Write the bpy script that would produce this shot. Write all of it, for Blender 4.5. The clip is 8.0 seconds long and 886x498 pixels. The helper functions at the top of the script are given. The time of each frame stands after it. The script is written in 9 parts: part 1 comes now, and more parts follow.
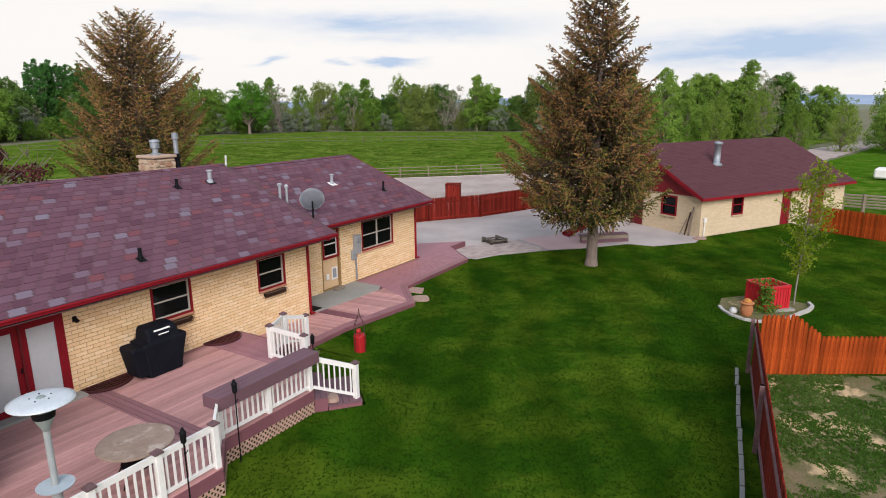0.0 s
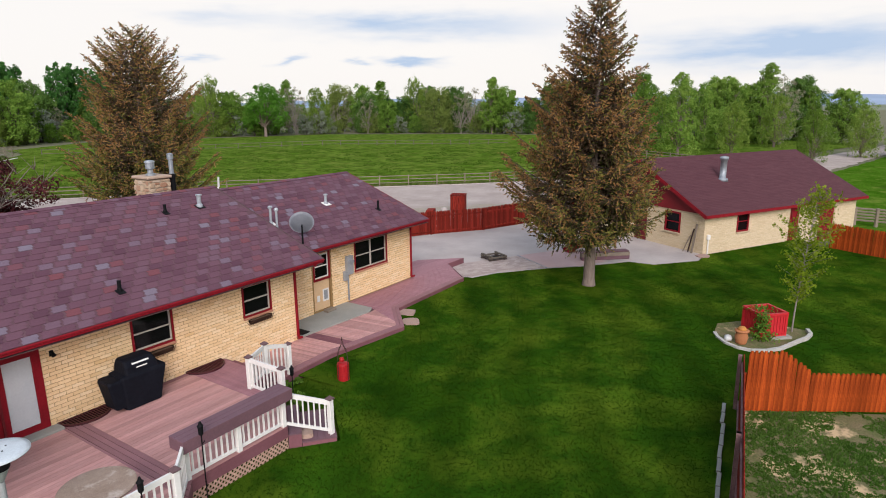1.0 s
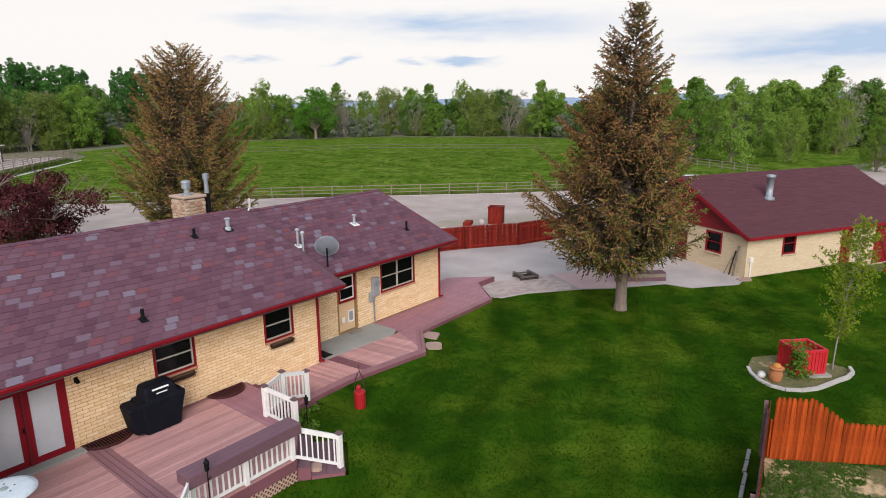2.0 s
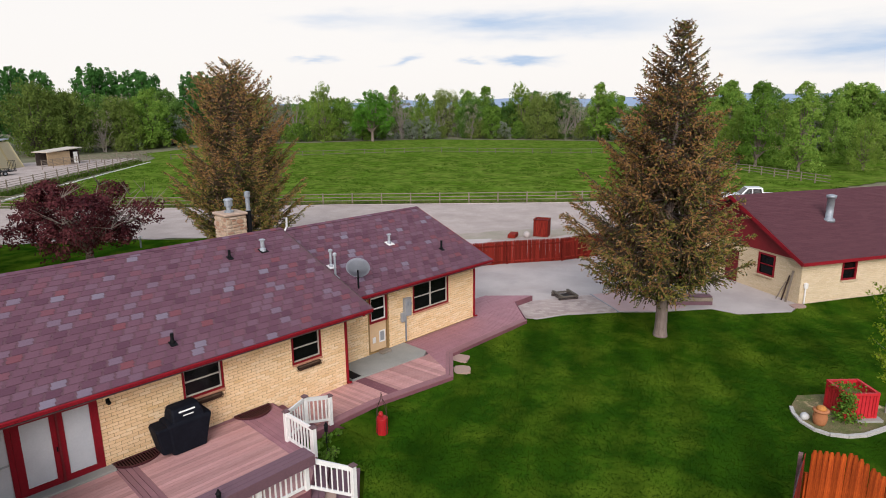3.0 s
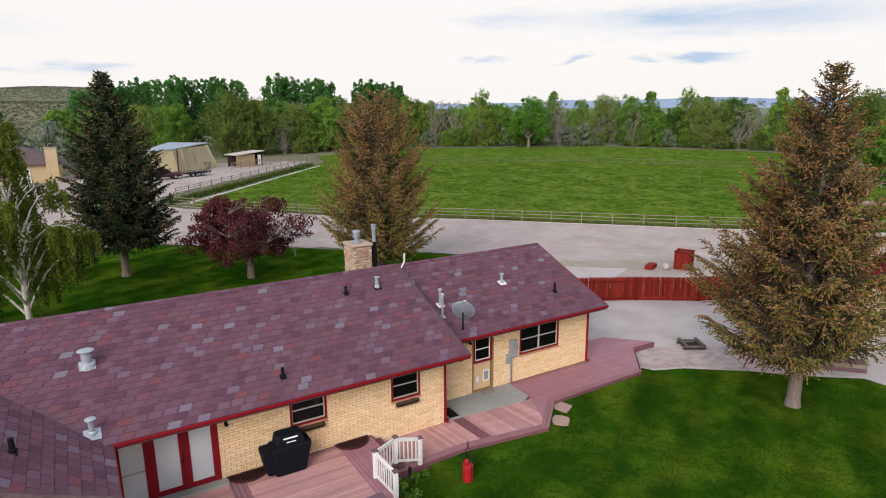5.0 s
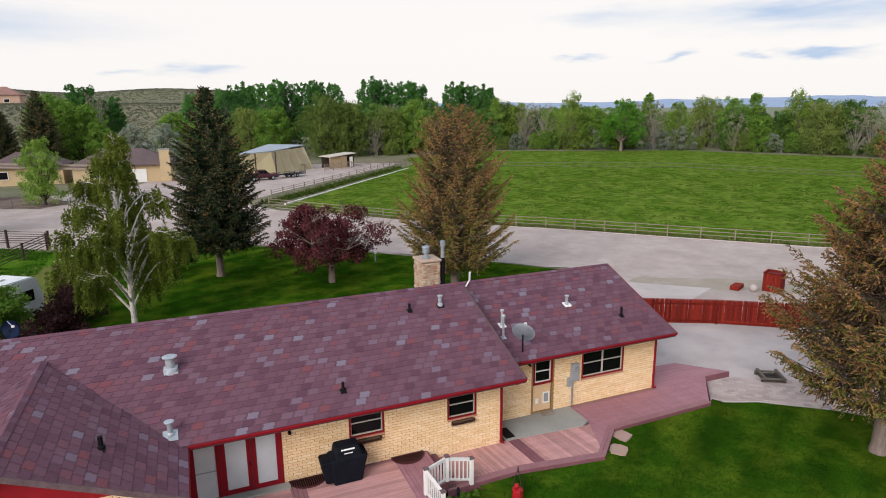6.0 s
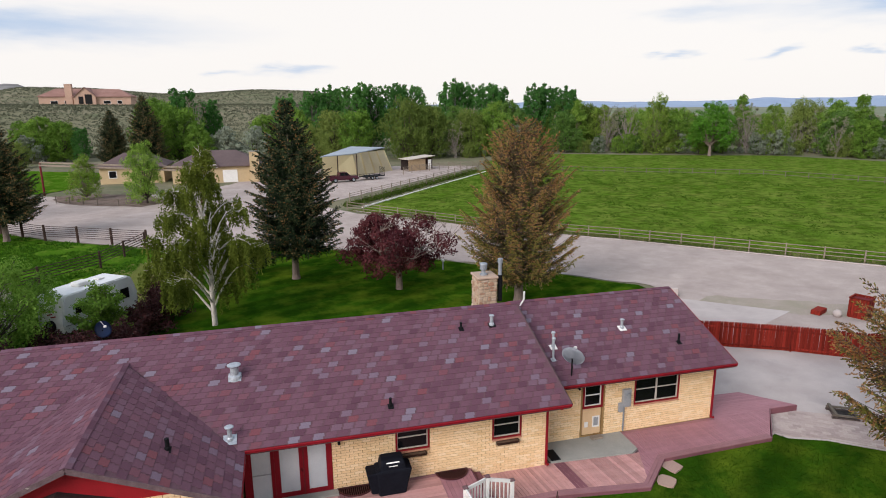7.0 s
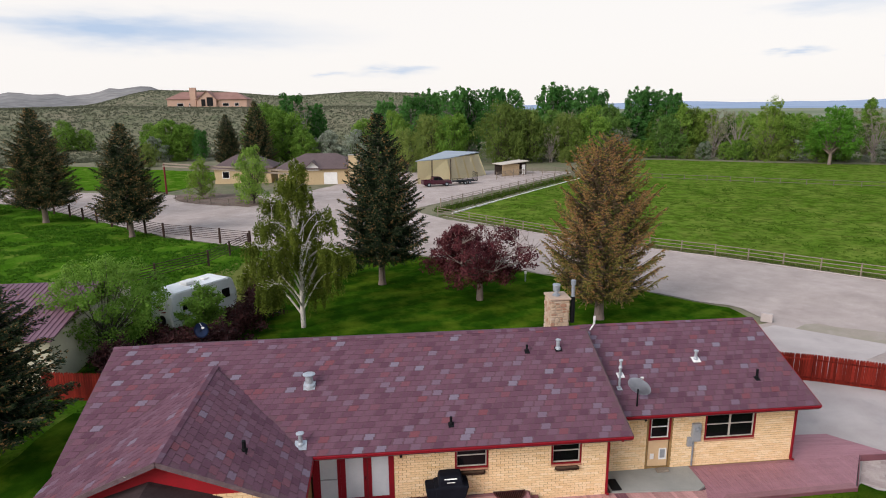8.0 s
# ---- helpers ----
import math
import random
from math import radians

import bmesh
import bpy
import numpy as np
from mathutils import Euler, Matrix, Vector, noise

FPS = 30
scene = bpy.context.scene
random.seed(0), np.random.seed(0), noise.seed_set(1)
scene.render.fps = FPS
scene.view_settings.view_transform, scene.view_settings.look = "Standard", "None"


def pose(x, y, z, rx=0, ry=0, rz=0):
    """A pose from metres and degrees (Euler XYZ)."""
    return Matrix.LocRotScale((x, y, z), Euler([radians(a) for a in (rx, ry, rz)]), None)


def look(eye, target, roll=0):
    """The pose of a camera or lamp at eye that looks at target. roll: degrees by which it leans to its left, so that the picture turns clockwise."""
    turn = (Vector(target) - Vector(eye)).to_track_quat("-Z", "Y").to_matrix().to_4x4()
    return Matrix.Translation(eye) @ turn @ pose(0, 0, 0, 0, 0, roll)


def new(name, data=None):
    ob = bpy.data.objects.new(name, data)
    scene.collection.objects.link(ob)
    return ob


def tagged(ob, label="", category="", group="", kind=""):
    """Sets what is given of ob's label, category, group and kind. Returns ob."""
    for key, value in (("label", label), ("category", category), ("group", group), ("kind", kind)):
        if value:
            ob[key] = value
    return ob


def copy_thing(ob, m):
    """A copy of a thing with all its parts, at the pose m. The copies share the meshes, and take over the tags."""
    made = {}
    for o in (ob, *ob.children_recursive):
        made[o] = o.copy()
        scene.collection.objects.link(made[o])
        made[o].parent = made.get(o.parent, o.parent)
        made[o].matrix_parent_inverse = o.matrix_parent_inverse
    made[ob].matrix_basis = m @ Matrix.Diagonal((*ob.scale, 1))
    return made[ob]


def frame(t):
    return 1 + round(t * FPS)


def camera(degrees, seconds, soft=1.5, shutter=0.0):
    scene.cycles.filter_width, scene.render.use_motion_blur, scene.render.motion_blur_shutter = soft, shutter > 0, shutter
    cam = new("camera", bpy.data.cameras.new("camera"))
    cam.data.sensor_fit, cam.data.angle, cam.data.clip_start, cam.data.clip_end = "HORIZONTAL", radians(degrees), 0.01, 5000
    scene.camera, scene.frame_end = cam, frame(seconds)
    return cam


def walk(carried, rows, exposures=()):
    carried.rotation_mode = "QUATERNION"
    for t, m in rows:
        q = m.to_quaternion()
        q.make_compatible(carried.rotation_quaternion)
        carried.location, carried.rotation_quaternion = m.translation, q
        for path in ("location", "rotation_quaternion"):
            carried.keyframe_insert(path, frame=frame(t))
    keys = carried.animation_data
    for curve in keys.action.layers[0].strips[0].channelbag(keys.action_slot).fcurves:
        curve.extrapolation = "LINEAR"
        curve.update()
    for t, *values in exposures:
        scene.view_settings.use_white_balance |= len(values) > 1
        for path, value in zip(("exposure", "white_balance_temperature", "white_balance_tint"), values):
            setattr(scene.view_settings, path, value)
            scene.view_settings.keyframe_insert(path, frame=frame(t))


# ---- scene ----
cam = camera(71.53, 8.0, soft=1.0)
# seconds, x, y, z, yaw, pitch, roll
ROWS = [
    (0, -15.033, -15.075, 7.258, -57.69, -13.27, -0.47),
    (0.5, -14.580, -15.459, 7.664, -57.31, -13.28, -0.48),
    (1, -14.161, -15.775, 8.116, -55.99, -13.31, -0.47),
    (1.5, -13.774, -16.063, 8.579, -53.81, -13.29, -0.47),
    (3, -12.465, -16.909, 9.909, -45.95, -13.30, -0.47),
    (3.5, -12.063, -17.163, 10.344, -42.77, -13.23, -0.47),
    (4, -11.715, -17.472, 10.784, -38.90, -13.22, -0.44),
    (4.5, -11.369, -17.800, 11.256, -35.20, -13.23, -0.39),
    (6, -10.234, -18.842, 12.685, -22.63, -13.26, -0.42),
    (6.5, -9.781, -19.215, 13.178, -18.93, -13.30, -0.45),
    (7, -9.330, -19.561, 13.670, -14.98, -13.31, -0.45),
    (7.5, -8.848, -19.922, 14.177, -10.48, -13.27, -0.47),
    (8, -8.363, -20.225, 14.703, -5.85, -13.23, -0.45),
]
walk(cam, [(t, pose(x, y, z, 90 + p, 0, w) @ pose(0, 0, 0, 0, 0, r)) for t, x, y, z, w, p, r in ROWS], [(0.0, -0.20, 6500, 11), (8.0, -0.20, 6500, 11)])

from mathutils.geometry import tessellate_polygon

# ---- world, sun ----
world = bpy.data.worlds.new("sky_world")
scene.world = world
world.use_nodes = True
wn, wl = world.node_tree.nodes, world.node_tree.links
wn.clear()
SUN_AZ, SUN_EL = 232.0, 30.0
sky = wn.new("ShaderNodeTexSky")
sky.sky_type, sky.sun_disc = "NISHITA", False
sky.sun_elevation, sky.sun_rotation = radians(SUN_EL), radians(SUN_AZ)
sky.air_density, sky.dust_density = 1.0, 2.0
coord = wn.new("ShaderNodeTexCoord")


def sky_math(op, x, y=0.0, z=None):
    nd = wn.new("ShaderNodeMath")
    nd.operation = op
    for sock, v in zip(nd.inputs, (x, y, z)):
        if isinstance(v, (int, float)):
            sock.default_value = v
        elif v is not None:
            wl.new(v, sock)
    return nd.outputs[0]


def sky_noise(scale, stretch, detail):
    mp = wn.new("ShaderNodeMapping")
    mp.inputs["Scale"].default_value = stretch
    wl.new(coord.outputs["Generated"], mp.inputs["Vector"])
    nz = wn.new("ShaderNodeTexNoise")
    nz.inputs["Scale"].default_value, nz.inputs["Detail"].default_value = scale, detail
    wl.new(mp.outputs["Vector"], nz.inputs["Vector"])
    return nz.outputs["Fac"]


sep = wn.new("ShaderNodeSeparateXYZ")
wl.new(coord.outputs["Generated"], sep.inputs["Vector"])
wisp = sky_noise(7.0, (1.0, 1.0, 6.0), 5.0)
wisp2 = sky_noise(22.0, (1.0, 1.0, 5.0), 4.0)
azim = sky_math("MULTIPLY", sky_math("ARCTAN2", sep.outputs["X"], sep.outputs["Y"]), 180 / math.pi)
azim = sky_math("ADD", azim, sky_math("MULTIPLY_ADD", wisp, 14.0, -7.0))
elev = sky_math("ADD", sep.outputs["Z"], sky_math("MULTIPLY_ADD", wisp2, 0.022, -0.011))
# blue-grey cloud banks: azimuth, height, half width in degrees, half height, depth
BANKS_OF_CLOUD = [(55, 0.115, 10.7, 0.019, 0.8), (86, 0.074, 13, 0.026, 0.95), (42.7, 0.066, 1.1, 0.006, 0.8), (48.5, 0.064, 0.8, 0.0045, 0.7), (53.5, 0.063, 2.3, 0.006, 1.0), (37, 0.126, 4.7, 0.012, 0.4), (1.4, 0.052, 1.6, 0.007, 0.8), (-17.8, 0.103, 12.2, 0.022, 0.75), (34.5, 0.067, 0.9, 0.0045, 0.7), (-2.4, 0.046, 1.2, 0.004, 0.4)]
total = None
for ba, be, wa, we, k in BANKS_OF_CLOUD:
    u = sky_math("MULTIPLY_ADD", azim, 1 / wa, -ba / wa)
    v = sky_math("MULTIPLY_ADD", elev, 1 / we, -be / we)
    g = sky_math("MULTIPLY", sky_math("EXPONENT", sky_math("MULTIPLY", sky_math("ADD", sky_math("POWER", sky_math("ABSOLUTE", u), 2.0), sky_math("POWER", sky_math("ABSOLUTE", v), 2.0)), -1.0)), k)
    total = g if total is None else sky_math("ADD", total, g)
# the general cloud deck, greyer overhead: unseen grey added to cut fill light
deck_noise = sky_math("MULTIPLY_ADD", sky_noise(1.6, (1.3, 1.3, 5.0), 5.0), 2.4, -1.05)
above = wn.new("ShaderNodeMapRange")
for key, v in (("From Min", 0.16), ("From Max", 0.70), ("To Min", 0.0), ("To Max", 1.25)):
    above.inputs[key].default_value = v
wl.new(sep.outputs["Z"], above.inputs["Value"])
total = sky_math("MULTIPLY", total, sky_math("MULTIPLY_ADD", wisp, 1.6, 0.1))
total = sky_math("ADD", total, sky_math("MULTIPLY", deck_noise, above.outputs["Result"]))
total = sky_math("ADD", total, sky_math("MULTIPLY", above.outputs["Result"], 0.55))
ramp = wn.new("ShaderNodeValToRGB")
ramp.color_ramp.elements[0].position, ramp.color_ramp.elements[0].color = 0.04, (11.7, 11.35, 11.0, 1)
ramp.color_ramp.elements[1].position, ramp.color_ramp.elements[1].color = 0.85, (6.0, 7.5, 9.8, 1)
wl.new(total, ramp.inputs["Fac"])
mixs = wn.new("ShaderNodeMix")
mixs.data_type = "RGBA"
mixs.inputs[0].default_value = 0.93
back = wn.new("ShaderNodeBackground")
back.inputs["Strength"].default_value = 0.1
wout = wn.new("ShaderNodeOutputWorld")
wl.new(sky.outputs["Color"], mixs.inputs[6])
wl.new(ramp.outputs["Color"], mixs.inputs[7])
wl.new(mixs.outputs[2], back.inputs["Color"])
wl.new(back.outputs["Background"], wout.inputs["Surface"])
sun = new("sun", bpy.data.lights.new("sun", "SUN"))
sun.data.energy, sun.data.angle, sun.data.color = 4.1, radians(38), (1.0, 0.935, 0.925)
SUN_DIR = Vector((math.sin(radians(SUN_AZ)) * math.cos(radians(SUN_EL)), math.cos(radians(SUN_AZ)) * math.cos(radians(SUN_EL)), math.sin(radians(SUN_EL))))
sun.matrix_world = look(SUN_DIR * 60, (0, 0, 0))


# ---- materials ----
def surf(name, a, b, scale=3.0, rough=0.8, bump=0.2, fine=60.0, metal=0.0, rand=0.0, island=0.0, stain=0.25, spots=None, spec=0.3, stretchv=None, patch=None, wave=None):
    """Two colours mixed by a coarse noise, a finer grain over it, bump; rand / island vary the brightness by piece."""
    m = bpy.data.materials.new(name)
    m.use_nodes = True
    n, l = m.node_tree.nodes, m.node_tree.links
    bsdf = n["Principled BSDF"]
    tc = n.new("ShaderNodeTexCoord")
    vec = tc.outputs["Object"]
    if stretchv:
        mp = n.new("ShaderNodeMapping")
        mp.inputs["Scale"].default_value = stretchv
        l.new(vec, mp.inputs["Vector"])
        vec = mp.outputs["Vector"]

    def noisy(sc, detail=4.0, r=0.6):
        t = n.new("ShaderNodeTexNoise")
        t.inputs["Scale"].default_value, t.inputs["Detail"].default_value, t.inputs["Roughness"].default_value = sc, detail, r
        l.new(vec, t.inputs["Vector"])
        return t.outputs["Fac"]

    def mixc(fac, c1, c2, mode="MIX"):
        x = n.new("ShaderNodeMix")
        x.data_type, x.blend_type = "RGBA", mode
        for sock, v in ((x.inputs[0], fac), (x.inputs[6], c1), (x.inputs[7], c2)):
            if isinstance(v, (int, float)):
                sock.default_value = v
            elif isinstance(v, tuple):
                sock.default_value = (*v[:3], 1)
            else:
                l.new(v, sock)
        return x.outputs[2]

    def spread(fac, lo, hi, c0=0.0, c1=1.0):
        x = n.new("ShaderNodeMapRange")
        l.new(fac, x.inputs["Value"])
        for k, v in (("From Min", lo), ("From Max", hi), ("To Min", c0), ("To Max", c1)):
            x.inputs[k].default_value = v
        return x.outputs["Result"]

    col = mixc(spread(noisy(scale), 0.32, 0.68), a, b)
    grain = spread(noisy(fine, 2.0), 0.25, 0.75, 1 - stain, 1 + stain * 0.6)
    col = mixc(1.0, col, grain, "MULTIPLY")
    if spots:
        sc, lo, hi, c = spots
        col = mixc(spread(noisy(sc, 5.0, 0.65), lo, hi), col, c)
    if patch:
        sc, lo, hi, k0, k1 = patch
        col = mixc(1.0, col, spread(noisy(sc, 3.0, 0.55), lo, hi, k0, k1), "MULTIPLY")
    if wave:
        sc, turn, k = wave
        mp = n.new("ShaderNodeMapping")
        mp.inputs["Rotation"].default_value = (0, 0, radians(turn))
        l.new(tc.outputs["Object"], mp.inputs["Vector"])
        wv = n.new("ShaderNodeTexWave")
        for key, v in (("Scale", sc), ("Distortion", 3.0), ("Detail", 2.0), ("Detail Scale", 0.6)):
            wv.inputs[key].default_value = v
        l.new(mp.outputs["Vector"], wv.inputs["Vector"])
        col = mixc(1.0, col, spread(wv.outputs["Fac"], 0.2, 0.8, 1 - k, 1 + k), "MULTIPLY")
    if rand or island:
        src = n.new("ShaderNodeObjectInfo").outputs["Random"] if rand else n.new("ShaderNodeNewGeometry").outputs["Random Per Island"]
        k = rand or island
        col = mixc(1.0, col, spread(src, 0, 1, 1 - k, 1 + k), "MULTIPLY")
    l.new(col, bsdf.inputs["Base Color"])
    bsdf.inputs["Roughness"].default_value, bsdf.inputs["Metallic"].default_value = rough, metal
    bsdf.inputs["Specular IOR Level"].default_value = spec
    if bump:
        bp = n.new("ShaderNodeBump")
        bp.inputs["Strength"].default_value, bp.inputs["Distance"].default_value = bump, 0.02
        l.new(noisy(fine * 0.6, 3.0), bp.inputs["Height"])
        l.new(bp.outputs["Normal"], bsdf.inputs["Normal"])
    return m


def leafy(name, stops, rough=0.6, translucent=0.25, leaf=0.6, patch=1.55, tree=0.6):
    """Foliage: every leaf takes its colour from the ramp by chance, by patches of the crown and by tree."""
    m = bpy.data.materials.new(name)
    m.use_nodes = True
    n, l = m.node_tree.nodes, m.node_tree.links
    bsdf = n["Principled BSDF"]
    g = n.new("ShaderNodeNewGeometry")
    r = n.new("ShaderNodeValToRGB")
    el = r.color_ramp.elements
    el[0].position, el[0].color = 0.0, (*stops[0], 1)
    el[1].position, el[1].color = 1.0, (*stops[-1], 1)
    for i, c in enumerate(stops[1:-1], 1):
        e = el.new(i / (len(stops) - 1))
        e.color = (*c, 1)
    tc = n.new("ShaderNodeTexCoord")
    nz = n.new("ShaderNodeTexNoise")
    nz.inputs["Scale"].default_value, nz.inputs["Detail"].default_value = 0.55, 4.0
    l.new(tc.outputs["Object"], nz.inputs["Vector"])
    ad = n.new("ShaderNodeMath")
    ad.operation = "MULTIPLY_ADD"
    ad.inputs[1].default_value = patch
    l.new(nz.outputs["Fac"], ad.inputs[0])
    sb = n.new("ShaderNodeMath")
    sb.operation, sb.inputs[1].default_value, sb.inputs[2].default_value = "MULTIPLY_ADD", leaf, 0.5 - 0.5 * (patch + leaf + tree)
    l.new(g.outputs["Random Per Island"], sb.inputs[0])
    ob = n.new("ShaderNodeMath")
    ob.operation, ob.inputs[1].default_value = "MULTIPLY_ADD", tree
    l.new(n.new("ShaderNodeObjectInfo").outputs["Random"], ob.inputs[0])
    l.new(sb.outputs[0], ob.inputs[2])
    l.new(ob.outputs[0], ad.inputs[2])
    l.new(ad.outputs[0], r.inputs["Fac"])
    l.new(r.outputs["Color"], bsdf.inputs["Base Color"])
    bsdf.inputs["Roughness"].default_value = rough
    bsdf.inputs["Specular IOR Level"].default_value = 0.06
    tr = n.new("ShaderNodeBsdfTranslucent")
    l.new(r.outputs["Color"], tr.inputs["Color"])
    mx = n.new("ShaderNodeMixShader")
    mx.inputs[0].default_value = translucent
    l.new(bsdf.outputs[0], mx.inputs[1])
    l.new(tr.outputs[0], mx.inputs[2])
    l.new(mx.outputs[0], n["Material Output"].inputs["Surface"])
    return m


def pieced(name, stops, rough=0.85, by_object=False, fine=70.0, bump=0.3, spec=0.2, sharp=True):
    """Pieces that take one of several colours each, with grain over it."""
    m = surf(name, (0.5, 0.5, 0.5), (0.5, 0.5, 0.5), 2.0, rough, bump, fine, spec=spec)
    n, l = m.node_tree.nodes, m.node_tree.links
    bsdf = n["Principled BSDF"]
    old = bsdf.inputs["Base Color"].links[0].from_socket
    src = n.new("ShaderNodeObjectInfo").outputs["Random"] if by_object else n.new("ShaderNodeNewGeometry").outputs["Random Per Island"]
    r = n.new("ShaderNodeValToRGB")
    el = r.color_ramp.elements
    el[0].position, el[0].color = stops[0][0], (*stops[0][1], 1)
    el[1].position, el[1].color = stops[-1][0], (*stops[-1][1], 1)
    for p, c in stops[1:-1]:
        e = el.new(p)
        e.color = (*c, 1)
    l.new(src, r.inputs["Fac"])
    x = n.new("ShaderNodeMix")
    x.data_type, x.blend_type = "RGBA", "MULTIPLY"
    x.inputs[0].default_value = 1.0
    k = n.new("ShaderNodeMix")
    k.data_type, k.blend_type = "RGBA", "MULTIPLY"
    k.inputs[0].default_value, k.inputs[7].default_value = 1.0, (2, 2, 2, 1)
    l.new(old, k.inputs[6])
    l.new(r.outputs["Color"], x.inputs[6])
    l.new(k.outputs[2], x.inputs[7])
    l.new(x.outputs[2], bsdf.inputs["Base Color"])
    return m


def plain(name, c, rough=0.5, metal=0.0, spec=0.5):
    return surf(name, c, tuple(v * 0.85 for v in c), 4.0, rough, 0.05, 40.0, metal, stain=0.1, spec=spec)


M = {}
M["lawn"] = surf("lawn_grass", (0.0135, 0.046, 0.003), (0.028, 0.074, 0.004), 1.1, 0.95, 0.4, 44.0, stain=0.3, spots=(0.40, 0.46, 0.78, (0.096, 0.140, 0.011)), spec=0.0, patch=(0.24, 0.36, 0.60, 0.84, 1.08), wave=(0.16, 62, 0.12))
M["paddock"] = surf("paddock_grass", (0.035, 0.100, 0.005), (0.070, 0.155, 0.012), 0.3, 0.95, 0.8, 7.0, stain=0.4, spots=(0.5, 0.52, 0.72, (0.14, 0.19, 0.03)), spec=0.0)
M["pasture"] = surf("pasture_grass", (0.068, 0.134, 0.011), (0.122, 0.184, 0.026), 0.18, 0.95, 0.8, 5.0, stain=0.45, spots=(0.35, 0.50, 0.70, (0.135, 0.175, 0.030)), spec=0.0, patch=(0.9, 0.36, 0.60, 0.62, 1.1))
M["steppe"] = surf("dry_steppe", (0.200, 0.180, 0.118), (0.145, 0.148, 0.086), 0.03, 0.95, 0.4, 1.3, stain=0.2, spots=(0.12, 0.48, 0.70, (0.115, 0.128, 0.070)), spec=0.05)
M["gravel"] = surf("pale_gravel", (0.365, 0.302, 0.268), (0.45, 0.378, 0.34), 0.25, 0.95, 0.4, 18.0, stain=0.2, spots=(0.16, 0.52, 0.76, (0.315, 0.258, 0.232)), spec=0.1, patch=(0.9, 0.35, 0.65, 0.93, 1.05))
M["dirt"] = surf("weedy_dirt", (0.21, 0.165, 0.095), (0.11, 0.13, 0.045), 1.6, 0.95, 0.8, 22.0, stain=0.4, spots=(0.75, 0.56, 0.63, (0.52, 0.38, 0.22)), spec=0.05)
M["concrete"] = surf("patio_concrete", (0.385, 0.333, 0.31), (0.475, 0.418, 0.39), 0.5, 0.85, 0.15, 30.0, stain=0.12, spots=(0.35, 0.58, 0.78, (0.31, 0.28, 0.27)))
M["slab"] = surf("grey_slab", (0.27, 0.27, 0.24), (0.33, 0.32, 0.29), 0.9, 0.85, 0.15, 30.0, stain=0.12)
M["brick"] = pieced("buff_brick", [(0.0, (0.82, 0.565, 0.31)), (0.5, (0.885, 0.64, 0.375)), (0.85, (0.905, 0.69, 0.44)), (1.0, (0.78, 0.52, 0.265))], 0.85, True)
M["brick_far"] = pieced("buff_brick_far", [(0.0, (0.82, 0.565, 0.31)), (0.5, (0.885, 0.64, 0.375)), (0.85, (0.905, 0.69, 0.44)), (1.0, (0.78, 0.52, 0.265))], 0.85, False)
M["gbrick"] = pieced("pale_brick", [(0.0, (0.60, 0.475, 0.31)), (0.5, (0.64, 0.515, 0.345)), (1.0, (0.67, 0.545, 0.375))], 0.85, False)
M["mortar"] = surf("mortar", (0.27, 0.16, 0.06), (0.33, 0.21, 0.085), 2.0, 0.95, 0.2, 60.0)
M["gmortar"] = surf("garage_mortar", (0.47, 0.375, 0.245), (0.53, 0.425, 0.285), 2.0, 0.95, 0.2, 60.0)
SH = [(0.0, (0.096, 0.041, 0.060)), (0.18, (0.119, 0.053, 0.074)), (0.40, (0.131, 0.060, 0.082)), (0.68, (0.142, 0.067, 0.090)), (0.76, (0.172, 0.056, 0.066)), (0.81, (0.139, 0.066, 0.088)), (0.90, (0.149, 0.080, 0.106)), (0.955, (0.164, 0.110, 0.144)), (1.0, (0.190, 0.156, 0.194))]
M["shingle"] = pieced("mauve_shingle", SH, 0.9, True)
M["shingle_rest"] = pieced("mauve_shingle_rest", SH, 0.9, False)
M["gshingle"] = pieced("plum_shingle", [(0.0, (0.082, 0.029, 0.036)), (0.5, (0.090, 0.033, 0.040)), (1.0, (0.098, 0.037, 0.044))], 0.9, False)
M["roofing"] = surf("roof_underlay", (0.105, 0.052, 0.064), (0.13, 0.065, 0.080), 2.0, 0.95, 0.3, 40.0)
M["redtrim"] = surf("red_trim_paint", (0.245, 0.008, 0.016), (0.19, 0.008, 0.014), 2.0, 0.6, 0.05, 30.0, stain=0.2, spec=0.15)
M["darkred"] = surf("dark_red_board", (0.16, 0.010, 0.014), (0.12, 0.010, 0.012), 1.2, 0.7, 0.15, 25.0, stain=0.25)
M["deck2"] = surf("mauve_deck_board", (0.360, 0.174, 0.198), (0.305, 0.144, 0.166), 1.2, 0.6, 0.1, 14.0, rand=0.06, stain=0.1, stretchv=(0.6, 3.0, 3.0))
M["deck"] = surf("pinkish_deck_board", (0.525, 0.290, 0.268), (0.45, 0.234, 0.216), 1.2, 0.7, 0.1, 14.0, rand=0.17, stain=0.12, stretchv=(0.6, 3.0, 3.0))
M["deckband"] = surf("mauve_band_board", (0.295, 0.145, 0.155), (0.245, 0.118, 0.127), 1.0, 0.65, 0.1, 20.0, rand=0.1, stain=0.12)
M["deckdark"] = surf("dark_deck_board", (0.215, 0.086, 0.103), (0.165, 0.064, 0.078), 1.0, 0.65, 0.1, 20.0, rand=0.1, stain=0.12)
M["white"] = surf("white_rail_paint", (0.78, 0.76, 0.72), (0.70, 0.68, 0.65), 3.0, 0.45, 0.03, 30.0, stain=0.06)
M["sash"] = surf("sash_paint", (0.50, 0.46, 0.40), (0.44, 0.40, 0.35), 3.0, 0.5, 0.03, 30.0, stain=0.06)
